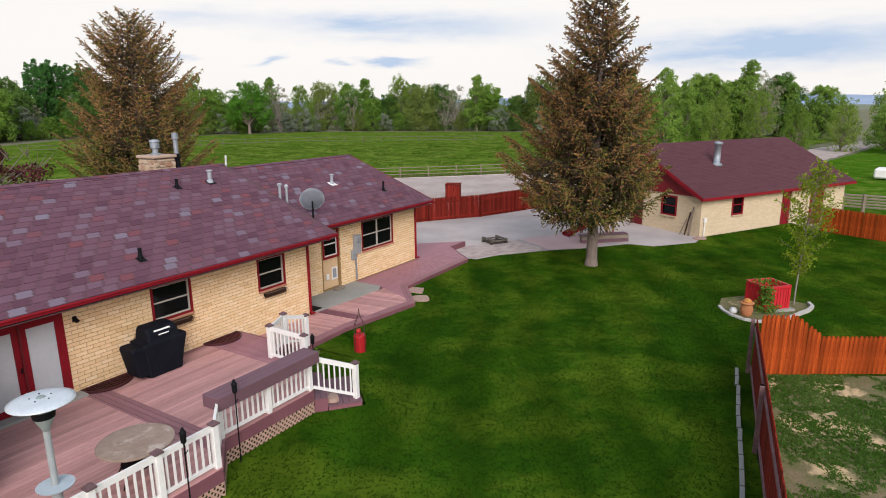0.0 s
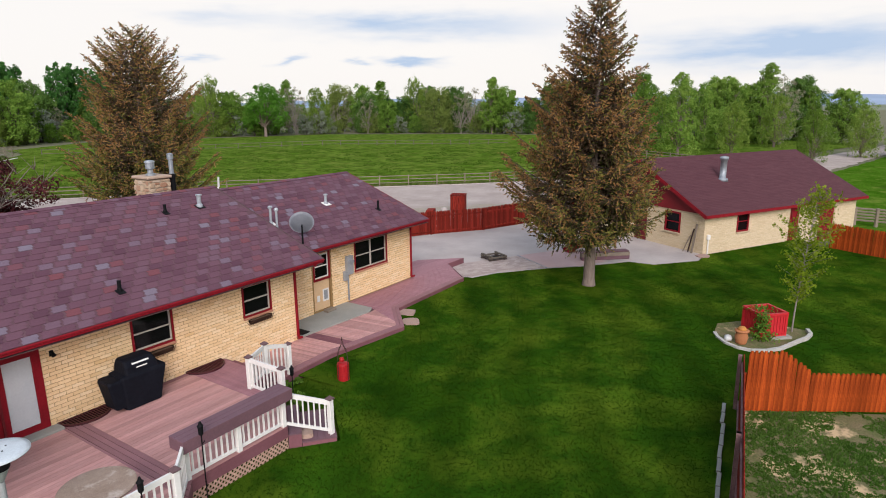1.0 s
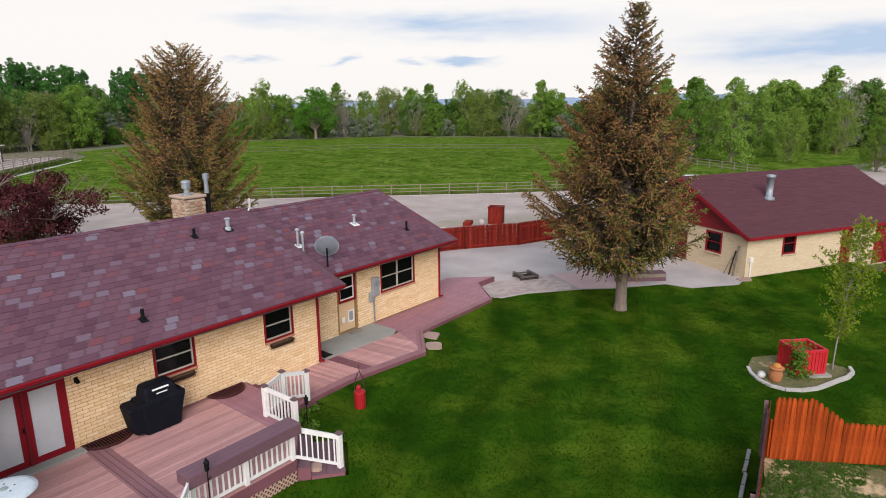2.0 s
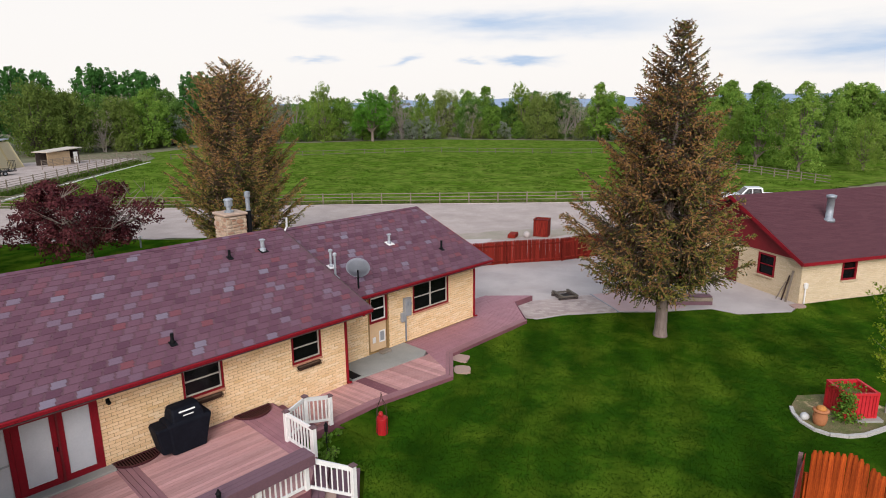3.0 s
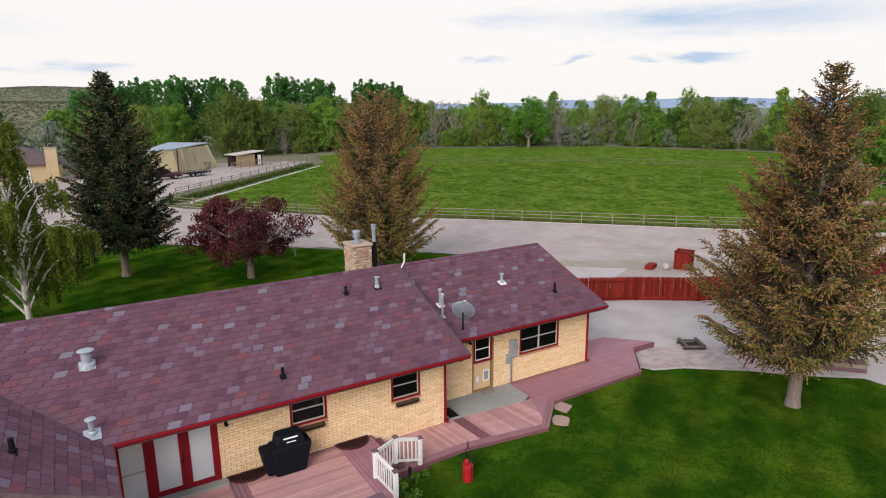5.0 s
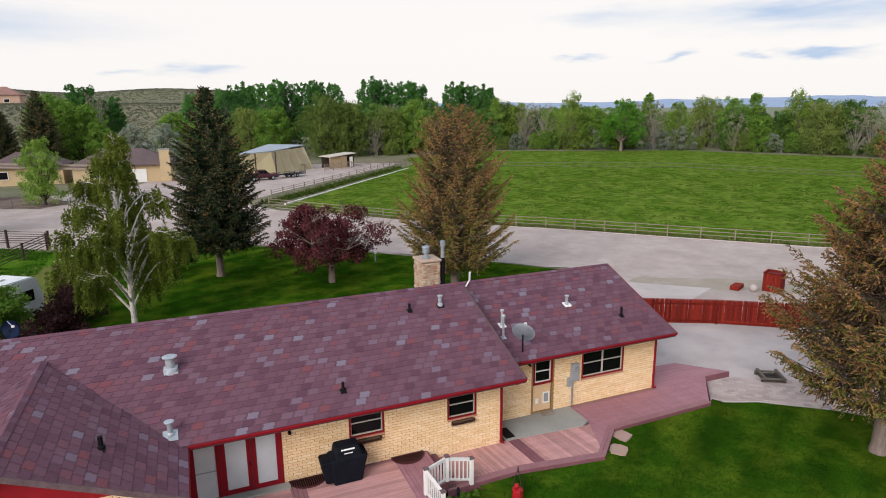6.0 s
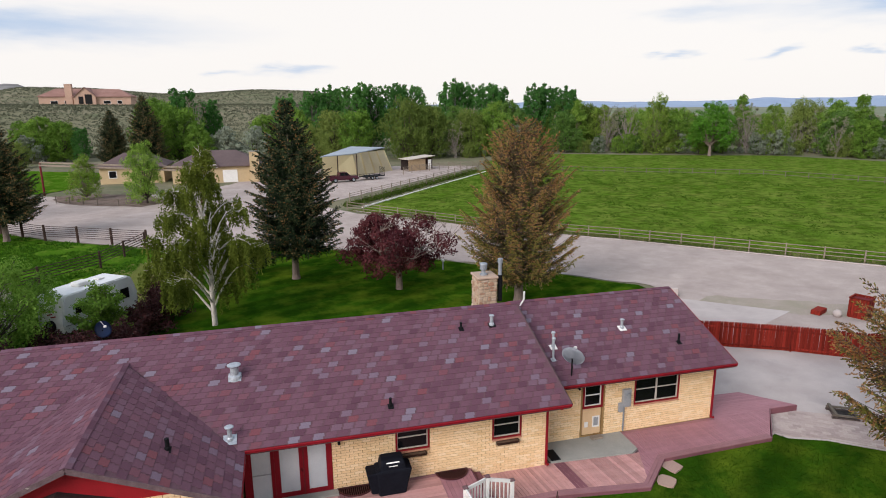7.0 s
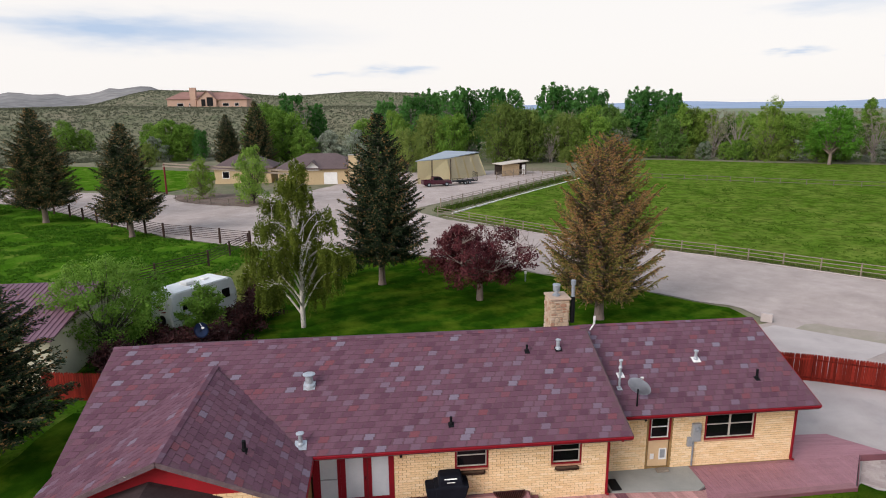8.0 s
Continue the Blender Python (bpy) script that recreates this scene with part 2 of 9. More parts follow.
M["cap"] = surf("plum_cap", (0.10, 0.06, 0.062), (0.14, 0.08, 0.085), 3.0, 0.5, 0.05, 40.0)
M["plank"] = surf("plum_plank", (0.165, 0.086, 0.104), (0.125, 0.066, 0.080), 1.0, 0.55, 0.08, 26.0, stain=0.15)
M["glass"] = plain("dark_window_glass", (0.006, 0.006, 0.007), 0.04, 0.0, 0.22)
M["glaze"] = surf("frosted_glass", (0.47, 0.50, 0.52), (0.58, 0.60, 0.61), 0.8, 0.25, 0.0, 20.0, stain=0.05)
M["cover"] = surf("black_vinyl_cover", (0.003, 0.004, 0.008), (0.006, 0.007, 0.012), 3.0, 0.75, 0.6, 9.0, spec=0.15)
M["steel"] = surf("galvanised_steel", (0.25, 0.28, 0.31), (0.36, 0.385, 0.41), 5.0, 0.55, 0.05, 40.0, 0.5)
M["black"] = plain("black_rubber", (0.006, 0.006, 0.007), 0.7, 0.0, 0.15)
M["zinc"] = surf("bright_zinc", (0.34, 0.37, 0.40), (0.48, 0.51, 0.54), 6.0, 0.4, 0.05, 40.0, 0.35)
M["greypaint"] = plain("grey_paint", (0.30, 0.31, 0.32), 0.5)
M["fence"] = surf("red_stained_picket", (0.24, 0.024, 0.014), (0.09, 0.010, 0.007), 3.0, 0.8, 0.2, 30.0, rand=0.38, spec=0.1, stain=0.25, stretchv=(4, 4, 0.6))
M["cedar"] = surf("orange_cedar_picket", (0.43, 0.078, 0.012), (0.17, 0.024, 0.006), 3.0, 0.8, 0.3, 30.0, rand=0.34, stain=0.45, spec=0.08, stretchv=(6, 6, 0.5))
M["railgrey"] = surf("faded_mauve_rail", (0.26, 0.15, 0.15), (0.17, 0.09, 0.095), 3.0, 0.8, 0.2, 30.0, stain=0.3)
M["fencewood"] = surf("weathered_post_wood", (0.20, 0.16, 0.12), (0.27, 0.22, 0.17), 3.0, 0.9, 0.3, 40.0, stain=0.3)
M["greyrail"] = surf("dark_weathered_rail", (0.11, 0.092, 0.072), (0.15, 0.125, 0.10), 3.0, 0.9, 0.3, 40.0, stain=0.3)
M["brownwood"] = surf("brown_fence_wood", (0.040, 0.022, 0.017), (0.062, 0.036, 0.027), 3.0, 0.9, 0.3, 40.0, stain=0.3)
M["bark"] = surf("grey_bark", (0.16, 0.12, 0.10), (0.24, 0.19, 0.16), 4.0, 0.95, 0.8, 30.0, stain=0.4, stretchv=(3, 3, 0.7))
M["birchbark"] = surf("white_birch_bark", (0.62, 0.58, 0.52), (0.48, 0.44, 0.39), 3.0, 0.8, 0.3, 18.0, stain=0.3, spots=(5.0, 0.6, 0.68, (0.05, 0.045, 0.04)))
M["darkbark"] = surf("dark_bark", (0.055, 0.04, 0.035), (0.09, 0.07, 0.06), 4.0, 0.95, 0.6, 30.0, stain=0.3)


# ---- builders ----
def thing(name, label, category, loc=(0, 0, 0), rz=0.0, group="", kind=""):
    ob = new(name)
    ob.empty_display_size = 0.2
    ob.matrix_basis = pose(*loc, 0, 0, rz)
    return tagged(ob, label, category, group, kind)


def link(name, me, parent, label=""):
    """One mesh object under a thing or a part; its coordinates are the world's."""
    ob = new(name, me)
    ob.parent = parent
    if parent is not None and parent.parent is None:
        ob.matrix_parent_inverse = parent.matrix_basis.inverted()
    return tagged(ob, label)


def mesh(name, bm, mat, smooth=False):
    me = bpy.data.meshes.new(name)
    bm.normal_update()
    bm.to_mesh(me)
    bm.free()
    for m in mat if isinstance(mat, (list, tuple)) else (mat,):
        me.materials.append(m)
    if smooth:
        for p in me.polygons:
            p.use_smooth = True
    return me


def part(name, bm, mat, parent, label="", smooth=False):
    return link(name, mesh(name, bm, mat, smooth), parent, label)


def solid(name, bm, mat, label="", category="", kind="", group="", smooth=False):
    """A top-level thing of one mesh."""
    return tagged(new(name, mesh(name, bm, mat, smooth)), label, category, group, kind)


def box(bm, cx, cy, cz, sx, sy, sz, rz=0.0, bevel=0.0, rx=0.0, ry=0.0):
    m = pose(cx, cy, cz, rx, ry, rz) @ Matrix.Diagonal((sx, sy, sz, 1))
    r = bmesh.ops.create_cube(bm, size=1.0, matrix=m)
    if bevel:
        es = list({e for v in r["verts"] for e in v.link_edges})
        bmesh.ops.bevel(bm, geom=es, offset=bevel, segments=1, affect="EDGES", profile=0.7)
    return bm


def B(*a, **k):
    return box(bmesh.new(), *a, **k)


def tube(bm, p0, p1, r0, r1=None, seg=8, caps=True):
    p0, p1 = Vector(p0), Vector(p1)
    r1 = r0 if r1 is None else r1
    d = p1 - p0
    m = Matrix.Translation((p0 + p1) / 2) @ d.to_track_quat("Z", "Y").to_matrix().to_4x4()
    bmesh.ops.create_cone(bm, cap_ends=caps, segments=seg, radius1=r0, radius2=max(r1, 1e-4), depth=d.length, matrix=m)
    return bm


def Tb(*a, **k):
    return tube(bmesh.new(), *a, **k)


def lathe(bm, profile, centre, seg=16):
    """Turn a profile of (radius, z) about the vertical through centre."""
    cx, cy, cz = centre
    rings = []
    for r, z in profile:
        rings.append([bm.verts.new((cx + r * math.cos(2 * math.pi * i / seg), cy + r * math.sin(2 * math.pi * i / seg), cz + z)) for i in range(seg)])
    for a, b in zip(rings, rings[1:]):
        for i in range(seg):
            bm.faces.new((a[i], a[(i + 1) % seg], b[(i + 1) % seg], b[i]))
    bm.faces.new(list(reversed(rings[0])))
    bm.faces.new(rings[-1])
    return bm


def beam(bm, p0, p1, w, h):
    """A squared bar from p0 to p1."""
    p0, p1 = Vector(p0), Vector(p1)
    d = p1 - p0
    q = d.to_track_quat("X", "Z").to_matrix().to_4x4()
    bmesh.ops.create_cube(bm, size=1.0, matrix=Matrix.Translation((p0 + p1) / 2) @ q @ Matrix.Diagonal((d.length, w, h, 1)))
    return bm


def Bm(*a):
    return beam(bmesh.new(), *a)


def ground_z(x, y):
    return -0.42 - 0.022 * max(0.0, min(12.0, -3 - y))


def prism(poly, z0, z1):
    """A slab over a polygon."""
    bm = bmesh.new()
    lo = [bm.verts.new((x, y, z0)) for x, y in poly]
    hi = [bm.verts.new((x, y, z1)) for x, y in poly]
    bm.faces.new(list(reversed(lo)))
    bm.faces.new(hi)
    for i in range(len(poly)):
        j = (i + 1) % len(poly)
        bm.faces.new((lo[i], lo[j], hi[j], hi[i]))
    bmesh.ops.recalc_face_normals(bm, faces=bm.faces)
    return bm


def sheet(poly, lift, rough_edge=0.0, seed=1):
    """Ground cover over a polygon, lifted over the ground; its edge wanders a little."""
    rnd = random.Random(seed)
    pts = []
    for i, (x, y) in enumerate(poly):
        x2, y2 = poly[(i + 1) % len(poly)]
        n = max(1, int(math.hypot(x2 - x, y2 - y) / 1.2)) if rough_edge else 1
        for k in range(n):
            f = k / n
            pts.append((x + (x2 - x) * f + rnd.uniform(-1, 1) * rough_edge, y + (y2 - y) * f + rnd.uniform(-1, 1) * rough_edge))
    bm = bmesh.new()
    vs = [bm.verts.new((x, y, 0)) for x, y in pts]
    for tri in tessellate_polygon([[Vector((x, y, 0)) for x, y in pts]]):
        bm.faces.new([vs[i] for i in tri])
    for cut in (-3.0, -15.0):
        bmesh.ops.bisect_plane(bm, geom=bm.verts[:] + bm.edges[:] + bm.faces[:], plane_co=(0, cut, 0), plane_no=(0, 1, 0))
    for v in bm.verts:
        v.co.z = ground_z(v.co.x, v.co.y) + lift
    for f in bm.faces:
        f.normal_update()
        if f.normal.z < 0:
            f.normal_flip()
    return bm


# ---- ground ----
def terrain(x, y):
    d = math.hypot(x + 8, y + 20)
    az = math.degrees(math.atan2(x + 8, y + 20))
    n = noise.noise(Vector((x * 0.012, y * 0.012, 0.3)))
    z = -0.47 - 0.022 * max(0.0, min(12.0, -3 - y))
    def ss(a, b, v):
        v = max(0.0, min(1.0, (v - a) / (b - a)))
        return v * v * (3 - 2 * v)
    west = ss(-60, -50, az) * (1 - ss(3, 12, az))
    z += west * (ss(215, 330, d) * 14.4 + ss(360, 480, d) * ss(-25, -18, az) * (9.5 + 3 * noise.noise(Vector((az * 0.13, 0.5, 1))))) * (1 + 0.06 * n)
    bad = ss(-60, -45, az) * (1 - ss(-21, -15, az))
    z += bad * ss(800, 1000, d) * (20 + 8 * noise.noise(Vector((az * 0.30, 2.5, 1))) + 6 * noise.noise(Vector((az * 0.8, 7.5, 1))) + 2.5 * noise.noise(Vector((az * 2.0, 3.5, 1))))
    east = ss(66, 76, az) * (1 - ss(125, 135, az))
    z += east * ss(700, 1100, d) * (17 + 5 * noise.noise(Vector((az * 0.3, 9.5, 1))))
    far = ss(8, 25, az) * (1 - ss(80, 100, az))
    z += far * ss(3000, 3900, d) * (17 + 10 * noise.noise(Vector((az * 0.12, 4.5, 1))) + 4 * noise.noise(Vector((az * 0.6, 6.5, 1))))
    z += ss(38, 43, az) * (1 - ss(80, 100, az)) * ss(3000, 3900, d) * (20 + 9 * noise.noise(Vector((az * 0.22, 8.5, 1))) + 5 * noise.noise(Vector((az * 0.9, 1.5, 1))))
    if d > 230:
        z += 0.8 * n
    return z


bm = bmesh.new()
NA = 480
radii = [0, 12, 30, 60, 100, 150, 190] + [215 * 1.055 ** i for i in range(58)]
rings = []
for r in radii[1:]:
    rings.append([bm.verts.new((-8 + r * math.sin(2 * math.pi * i / NA), -20 + r * math.cos(2 * math.pi * i / NA), terrain(-8 + r * math.sin(2 * math.pi * i / NA), -20 + r * math.cos(2 * math.pi * i / NA)))) for i in range(NA)])
mid = bm.verts.new((-8, -20, terrain(-8, -20)))
for i in range(NA):
    bm.faces.new((mid, rings[0][(i + 1) % NA], rings[0][i]))
for a, b in zip(rings, rings[1:]):
    for i in range(NA):
        j = (i + 1) % NA
        bm.faces.new((a[i], a[j], b[j], b[i]))
bmesh.ops.recalc_face_normals(bm, faces=bm.faces)
if sum(f.normal.z for f in bm.faces) < 0:
    bmesh.ops.reverse_faces(bm, faces=bm.faces)
# Distance haze is put into this pale blue, used past 1750 m.
HAZE_HILLS = surf("far_hills_haze_blue", (0.27, 0.34, 0.45), (0.32, 0.39, 0.50), 0.002, 0.95, 0.0, 0.02, stain=0.1, spec=0.0)
BAD = surf("grey_badlands", (0.19, 0.185, 0.18), (0.27, 0.255, 0.24), 0.01, 0.95, 0.0, 0.08, stain=0.25, spec=0.0)
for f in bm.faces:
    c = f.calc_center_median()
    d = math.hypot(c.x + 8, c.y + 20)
    # index 1 takes the colour with haze painted in
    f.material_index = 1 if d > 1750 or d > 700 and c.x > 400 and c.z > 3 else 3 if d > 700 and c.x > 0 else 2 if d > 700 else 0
PLAIN = surf("far_farmland", (0.17, 0.20, 0.13), (0.24, 0.25, 0.18), 0.004, 0.95, 0.0, 0.03, stain=0.2, spec=0.0)
solid("ground", bm, [M["steppe"], HAZE_HILLS, BAD, PLAIN], "dry sagebrush steppe, low grey-green hills, haze-blue ones far off", "ground", "structure", smooth=True)

ROAD = [(-24.5, 48.5), (-15, 44), (-6, 42.5), (4, 34.5), (11.5, 28.3), (18.5, 21), (19, 18.5), (10, 14), (16, 9.5), (24, 4.5), (32, -2), (60, -9), (140, -25), (140, -20), (70, -3), (55, 8), (42.5, 19.3), (25, 37), (12.6, 47.6), (0, 62), (-4, 70), (36, 116), (20, 122), (-8, 121), (-22, 90), (-40, 90), (-66, 98), (-80, 104), (-130, 118), (-130, 108), (-66, 84), (-52, 72), (-34, 54.5)]
solid("road", sheet(ROAD, 0.0, 0.3, 3), M["gravel"], "pale gravel road and yard", "road", "structure")
PAST = [(0.6, 63), (13, 48.3), (25.6, 37.6), (43, 20), (56, 8.8), (72, 0.6), (140, -17), (150, 30), (136, 80), (118, 116), (90, 128), (66, 142), (40, 126), (37.5, 112)]
solid("pasture", sheet(PAST, 0.03, 0.25, 4), M["pasture"], "bright green grazing pasture", "grass", "structure")
LAWN_N = [(-24, 10.5), (-24, 17), (-21, 30), (-17, 41), (-10.5, 42.6), (-6, 41.8), (4, 34), (11.3, 27.9), (17.5, 21.3), (17.8, 18.9), (12, 16), (8.6, 13), (8.6, 9), (-20, 9)]
solid("lawn_north", sheet(LAWN_N, 0.05, 0.15, 5), M["lawn"], "mown green lawn behind the house", "lawn", "structure")
FIELD = [(-24.6, 48), (-34, 54), (-52, 71.5), (-66, 83), (-110, 100), (-130, 40), (-60, 3.5), (-23.5, 3.5), (-23.5, 17), (-20.6, 31), (-16.6, 42)]
solid("west_field", sheet(FIELD, 0.03, 0.2, 6), M["paddock"], "lush green paddock grass", "grass", "structure")
MEADOW = [(-47, 95), (-43, 104), (-44, 128), (-90, 152), (-142, 140), (-132, 120), (-82, 107), (-66, 101)]
solid("west_meadow", sheet(MEADOW, 0.03, 0.4, 14), M["paddock"], "green meadow beyond the drive", "grass", "structure")
LAWN_S = [(-26, -3.6), (10.4, -0.4), (12.3, -1.35), (14.6, -3.1), (15.7, -4.3), (18.0, -6.3), (18.1, -7.4), (20.2, -9.1), (22, -9.3), (29, -13.6), (29.5, -15.5), (27.5, -18.5), (9, -22), (6.0, -17), (4.15, -13.75), (-8, -15.5), (-26, -17.4)]
solid("lawn_south", sheet(LAWN_S, 0.06, 0.06, 7), M["lawn"], "dark green mown lawn with faint stripes", "lawn", "structure")
EASTL = [(36, -5), (60, -9.8), (140, -26), (140, -75), (34, -60), (30, -20)]
solid("lawn_east", sheet(EASTL, 0.02, 0.3, 10), M["paddock"], "green grass beyond the garage", "grass", "structure")
DIRT = [(4.15, -13.8), (6.1, -17), (9, -22), (9, -40), (-30, -40), (-30, -18), (-8, -15.6)]
LAWN_W = [(-60, -17), (-26.2, -17.2), (-26.2, -3.7), (-19.4, -3.2), (-19.4, 9.5), (-24.2, 10), (-25, 4.8), (-60, 4.6)]
solid("lawn_west", sheet(LAWN_W, 0.055, 0.1, 9), M["lawn"], "dark green lawn beside the house", "lawn", "structure")
solid("dirt_yard", sheet(DIRT, 0.05, 0.1, 8), M["dirt"], "weedy dirt pen with bare sandy patches", "dirt", "structure")
PATIO = [(10.2, 3.2), (10.2, -0.3), (12.3, -1.2), (14.6, -3.0), (15.7, -4.2), (18.1, -6.1), (18.2, -7.4), (20.3, -9.2), (21.9, -9.1), (26, -1.5), (28, 2.5), (24, 3.9), (21.4, 4.9), (18.3, 7.1), (15, 8.8), (8.6, 11), (8.6, 3.2)]
solid("patio", prism(PATIO, -0.7, -0.27), M["concrete"], "pale worn concrete patio", "patio", "structure")


# ---- house ----
def slab(bm, pts, down):
    """A sloping panel: the outline on top and its copy below it."""
    hi = [bm.verts.new(p) for p in pts]
    lo = [bm.verts.new((p[0], p[1], p[2] - down)) for p in pts]
    fs = [bm.faces.new(hi), bm.faces.new(list(reversed(lo)))]
    for i in range(len(pts)):
        j = (i + 1) % len(pts)
        fs.append(bm.faces.new((hi[i], lo[i], lo[j], hi[j])))
    bmesh.ops.recalc_face_normals(bm, faces=fs)
    return bm


def wall_panel(origin, ang, length, z0, z1, thick, openings):
    """A wall with openings (a0, a1, z0, z1); it stands behind the line from origin along ang."""
    bm = bmesh.new()
    rest = [(0.0, length, z0, z1)]
    for a0, a1, b0, b1 in openings:
        nxt = []
        for r in rest:
            if a1 <= r[0] or a0 >= r[1] or b1 <= r[2] or b0 >= r[3]:
                nxt.append(r)
                continue
            if r[0] < a0: nxt.append((r[0], a0, r[2], r[3]))
            if r[1] > a1: nxt.append((a1, r[1], r[2], r[3]))
            c0, c1 = max(r[0], a0), min(r[1], a1)
            if r[2] < b0: nxt.append((c0, c1, r[2], b0))
            if r[3] > b1: nxt.append((c0, c1, b1, r[3]))
        rest = nxt
    m = pose(origin[0], origin[1], 0, 0, 0, ang)
    for a0, a1, b0, b1 in rest:
        bmesh.ops.create_cube(bm, size=1.0, matrix=m @ Matrix.Translation(((a0 + a1) / 2, thick / 2, (b0 + b1) / 2)) @ Matrix.Diagonal((a1 - a0, thick, b1 - b0, 1)))
    return bm


def box_data(V, F, m, x0, x1, y0, y1, z0, z1):
    i = len(V)
    V += [tuple(m @ Vector(p)) for p in ((x0, y0, z0), (x1, y0, z0), (x1, y1, z0), (x0, y1, z0), (x0, y0, z1), (x1, y0, z1), (x1, y1, z1), (x0, y1, z1))]
    F += [tuple(i + k for k in f) for f in ((0, 1, 5, 4), (1, 2, 6, 5), (2, 3, 7, 6), (3, 0, 4, 7), (4, 5, 6, 7), (0, 3, 2, 1))]


def raw(name, V, F, mat, parent, label="", kind="stuff"):
    me = bpy.data.meshes.new(name)
    me.from_pydata(V, [], F)
    me.materials.append(mat)
    ob = link(name, me, parent, label)
    return tagged(ob, kind=kind)


BRICK_L, BRICK_H, JOINT = 0.305, 0.1, 0.015
_b = bmesh.new()
box(_b, 0, 0, 0, BRICK_L - JOINT, 0.03, BRICK_H - JOINT, bevel=0.004)
BRICK_MESH = mesh("brick", _b, M["brick"])


def brickwork(parent, origin, ang, length, z0, z1, openings, near, far_mat, seed):
    """Running bond in front of a wall; the stretch near=(a0, a1) is laid brick by brick as parts."""
    rnd = random.Random(seed)
    m = pose(origin[0], origin[1], 0, 0, 0, ang)
    V, F, made = [], [], 0
    rows = int((z1 - z0) / BRICK_H)
    for r in range(rows):
        zc = z0 + (r + 0.5) * BRICK_H
        a = -BRICK_L * (0.5 if r % 2 else 0.0)
        while a < length:
            segs = [(max(0.0, a), min(length, a + BRICK_L))]
            for o0, o1, b0, b1 in openings:
                if b0 - 0.03 < zc < b1 + 0.03:
                    nxt = []
                    for s0, s1 in segs:
                        if o1 <= s0 or o0 >= s1:
                            nxt.append((s0, s1))
                        else:
                            if s0 < o0: nxt.append((s0, o0))
                            if s1 > o1: nxt.append((o1, s1))
                    segs = nxt
            for s0, s1 in segs:
                w = s1 - s0
                if w < 0.05:
                    continue
                proud = rnd.uniform(-0.002, 0.002)
                if near and near[0] <= s0 and s1 <= near[1] and near[2] <= zc <= near[3] and made < 300 and abs(w - BRICK_L) < 0.01:
                    ob = link("brick", BRICK_MESH, parent)
                    ob.matrix_basis = m @ Matrix.Translation(((s0 + s1) / 2, -0.003 + proud, zc))
                    made += 1
                else:
                    box_data(V, F, m, s0 + JOINT / 2, s1 - JOINT / 2, -0.016 + proud, 0.012, zc - BRICK_H / 2 + JOINT / 2, zc + BRICK_H / 2 - JOINT / 2)
            a += BRICK_L
    raw("brick_field", V, F, far_mat, parent)


SH_W, SH_E = 0.40, 0.275


def shingle_outline():
    w, e = SH_W, SH_E
    g = 0.008
    return [(-w * 0.36, e * 0.98), (-w * 0.36, e * 0.52), (-w * 0.5 + g, e * 0.42), (-w * 0.5 + g, e * 0.03), (w * 0.36 - g, e * 0.03), (w * 0.36 - g, e * 0.42), (w * 0.5 - g, e * 0.52), (w * 0.5 - g, e * 0.98)]


SH_OUT = shingle_outline()
_b = bmesh.new()
_t = [_b.verts.new((x, y, 0.011 - 0.006 * y / SH_E)) for x, y in SH_OUT]
_l = [_b.verts.new((x, y, -0.004)) for x, y in SH_OUT]
_b.faces.new(_t)
for _i in range(8):
    _b.faces.new((_t[_i], _t[(_i + 1) % 8], _l[(_i + 1) % 8], _l[_i]))
bmesh.ops.recalc_face_normals(_b, faces=_b.faces)
SHINGLE_MESH = mesh("shingle", _b, M["shingle"])


def shingles(parent, origin, u, s, length, inside, near, mat, seed, k=1.0):
    """Courses of notched shingles up the slope s from the eave; inside(a, h) says where the roof is."""
    rnd = random.Random(seed)
    u, s, o = Vector(u).normalized(), Vector(s).normalized(), Vector(origin)
    nrm = u.cross(s)
    if nrm.z < 0:
        nrm = -nrm
    V, F, made = [], [], 0
    W, E = SH_W * k, SH_E * k
    rows = int(length[1] / E)
    for r in range(rows + 1):
        h = r * E
        a = -W * (0.5 if r % 2 else 0.0)
        while a < length[0] + W / 2:
            if inside(a, h + E * 0.5):
                c = o + u * (a + rnd.uniform(-0.006, 0.006)) + s * h + nrm * 0.004
                if near and near[0] <= a <= near[1] and near[2] <= h <= near[3] and made < 300:
                    ob = link("shingle", SHINGLE_MESH, parent)
                    m = Matrix((u, s, nrm)).transposed().to_4x4()
                    if m.determinant() < 0:
                        m = Matrix((-u, s, nrm)).transposed().to_4x4()
                    m.translation = c
                    ob.matrix_basis = m
                    made += 1
                else:
                    i = len(V)
                    tw = rnd.uniform(-0.004, 0.004)
                    V += [tuple(c + u * (x * k) + s * (y * k + tw) + nrm * (0.011 - 0.006 * y / SH_E)) for x, y in SH_OUT]
                    V += [tuple(c + u * (x * k) + s * (y * k + tw) - nrm * 0.004) for x, y in SH_OUT]
                    F.append(tuple(i + k for k in range(8)))
                    F += [(i + k, i + 8 + k, i + 8 + (k + 1) % 8, i + (k + 1) % 8) for k in range(8)]
            a += W
    raw("shingle_field", V, F, mat, parent)


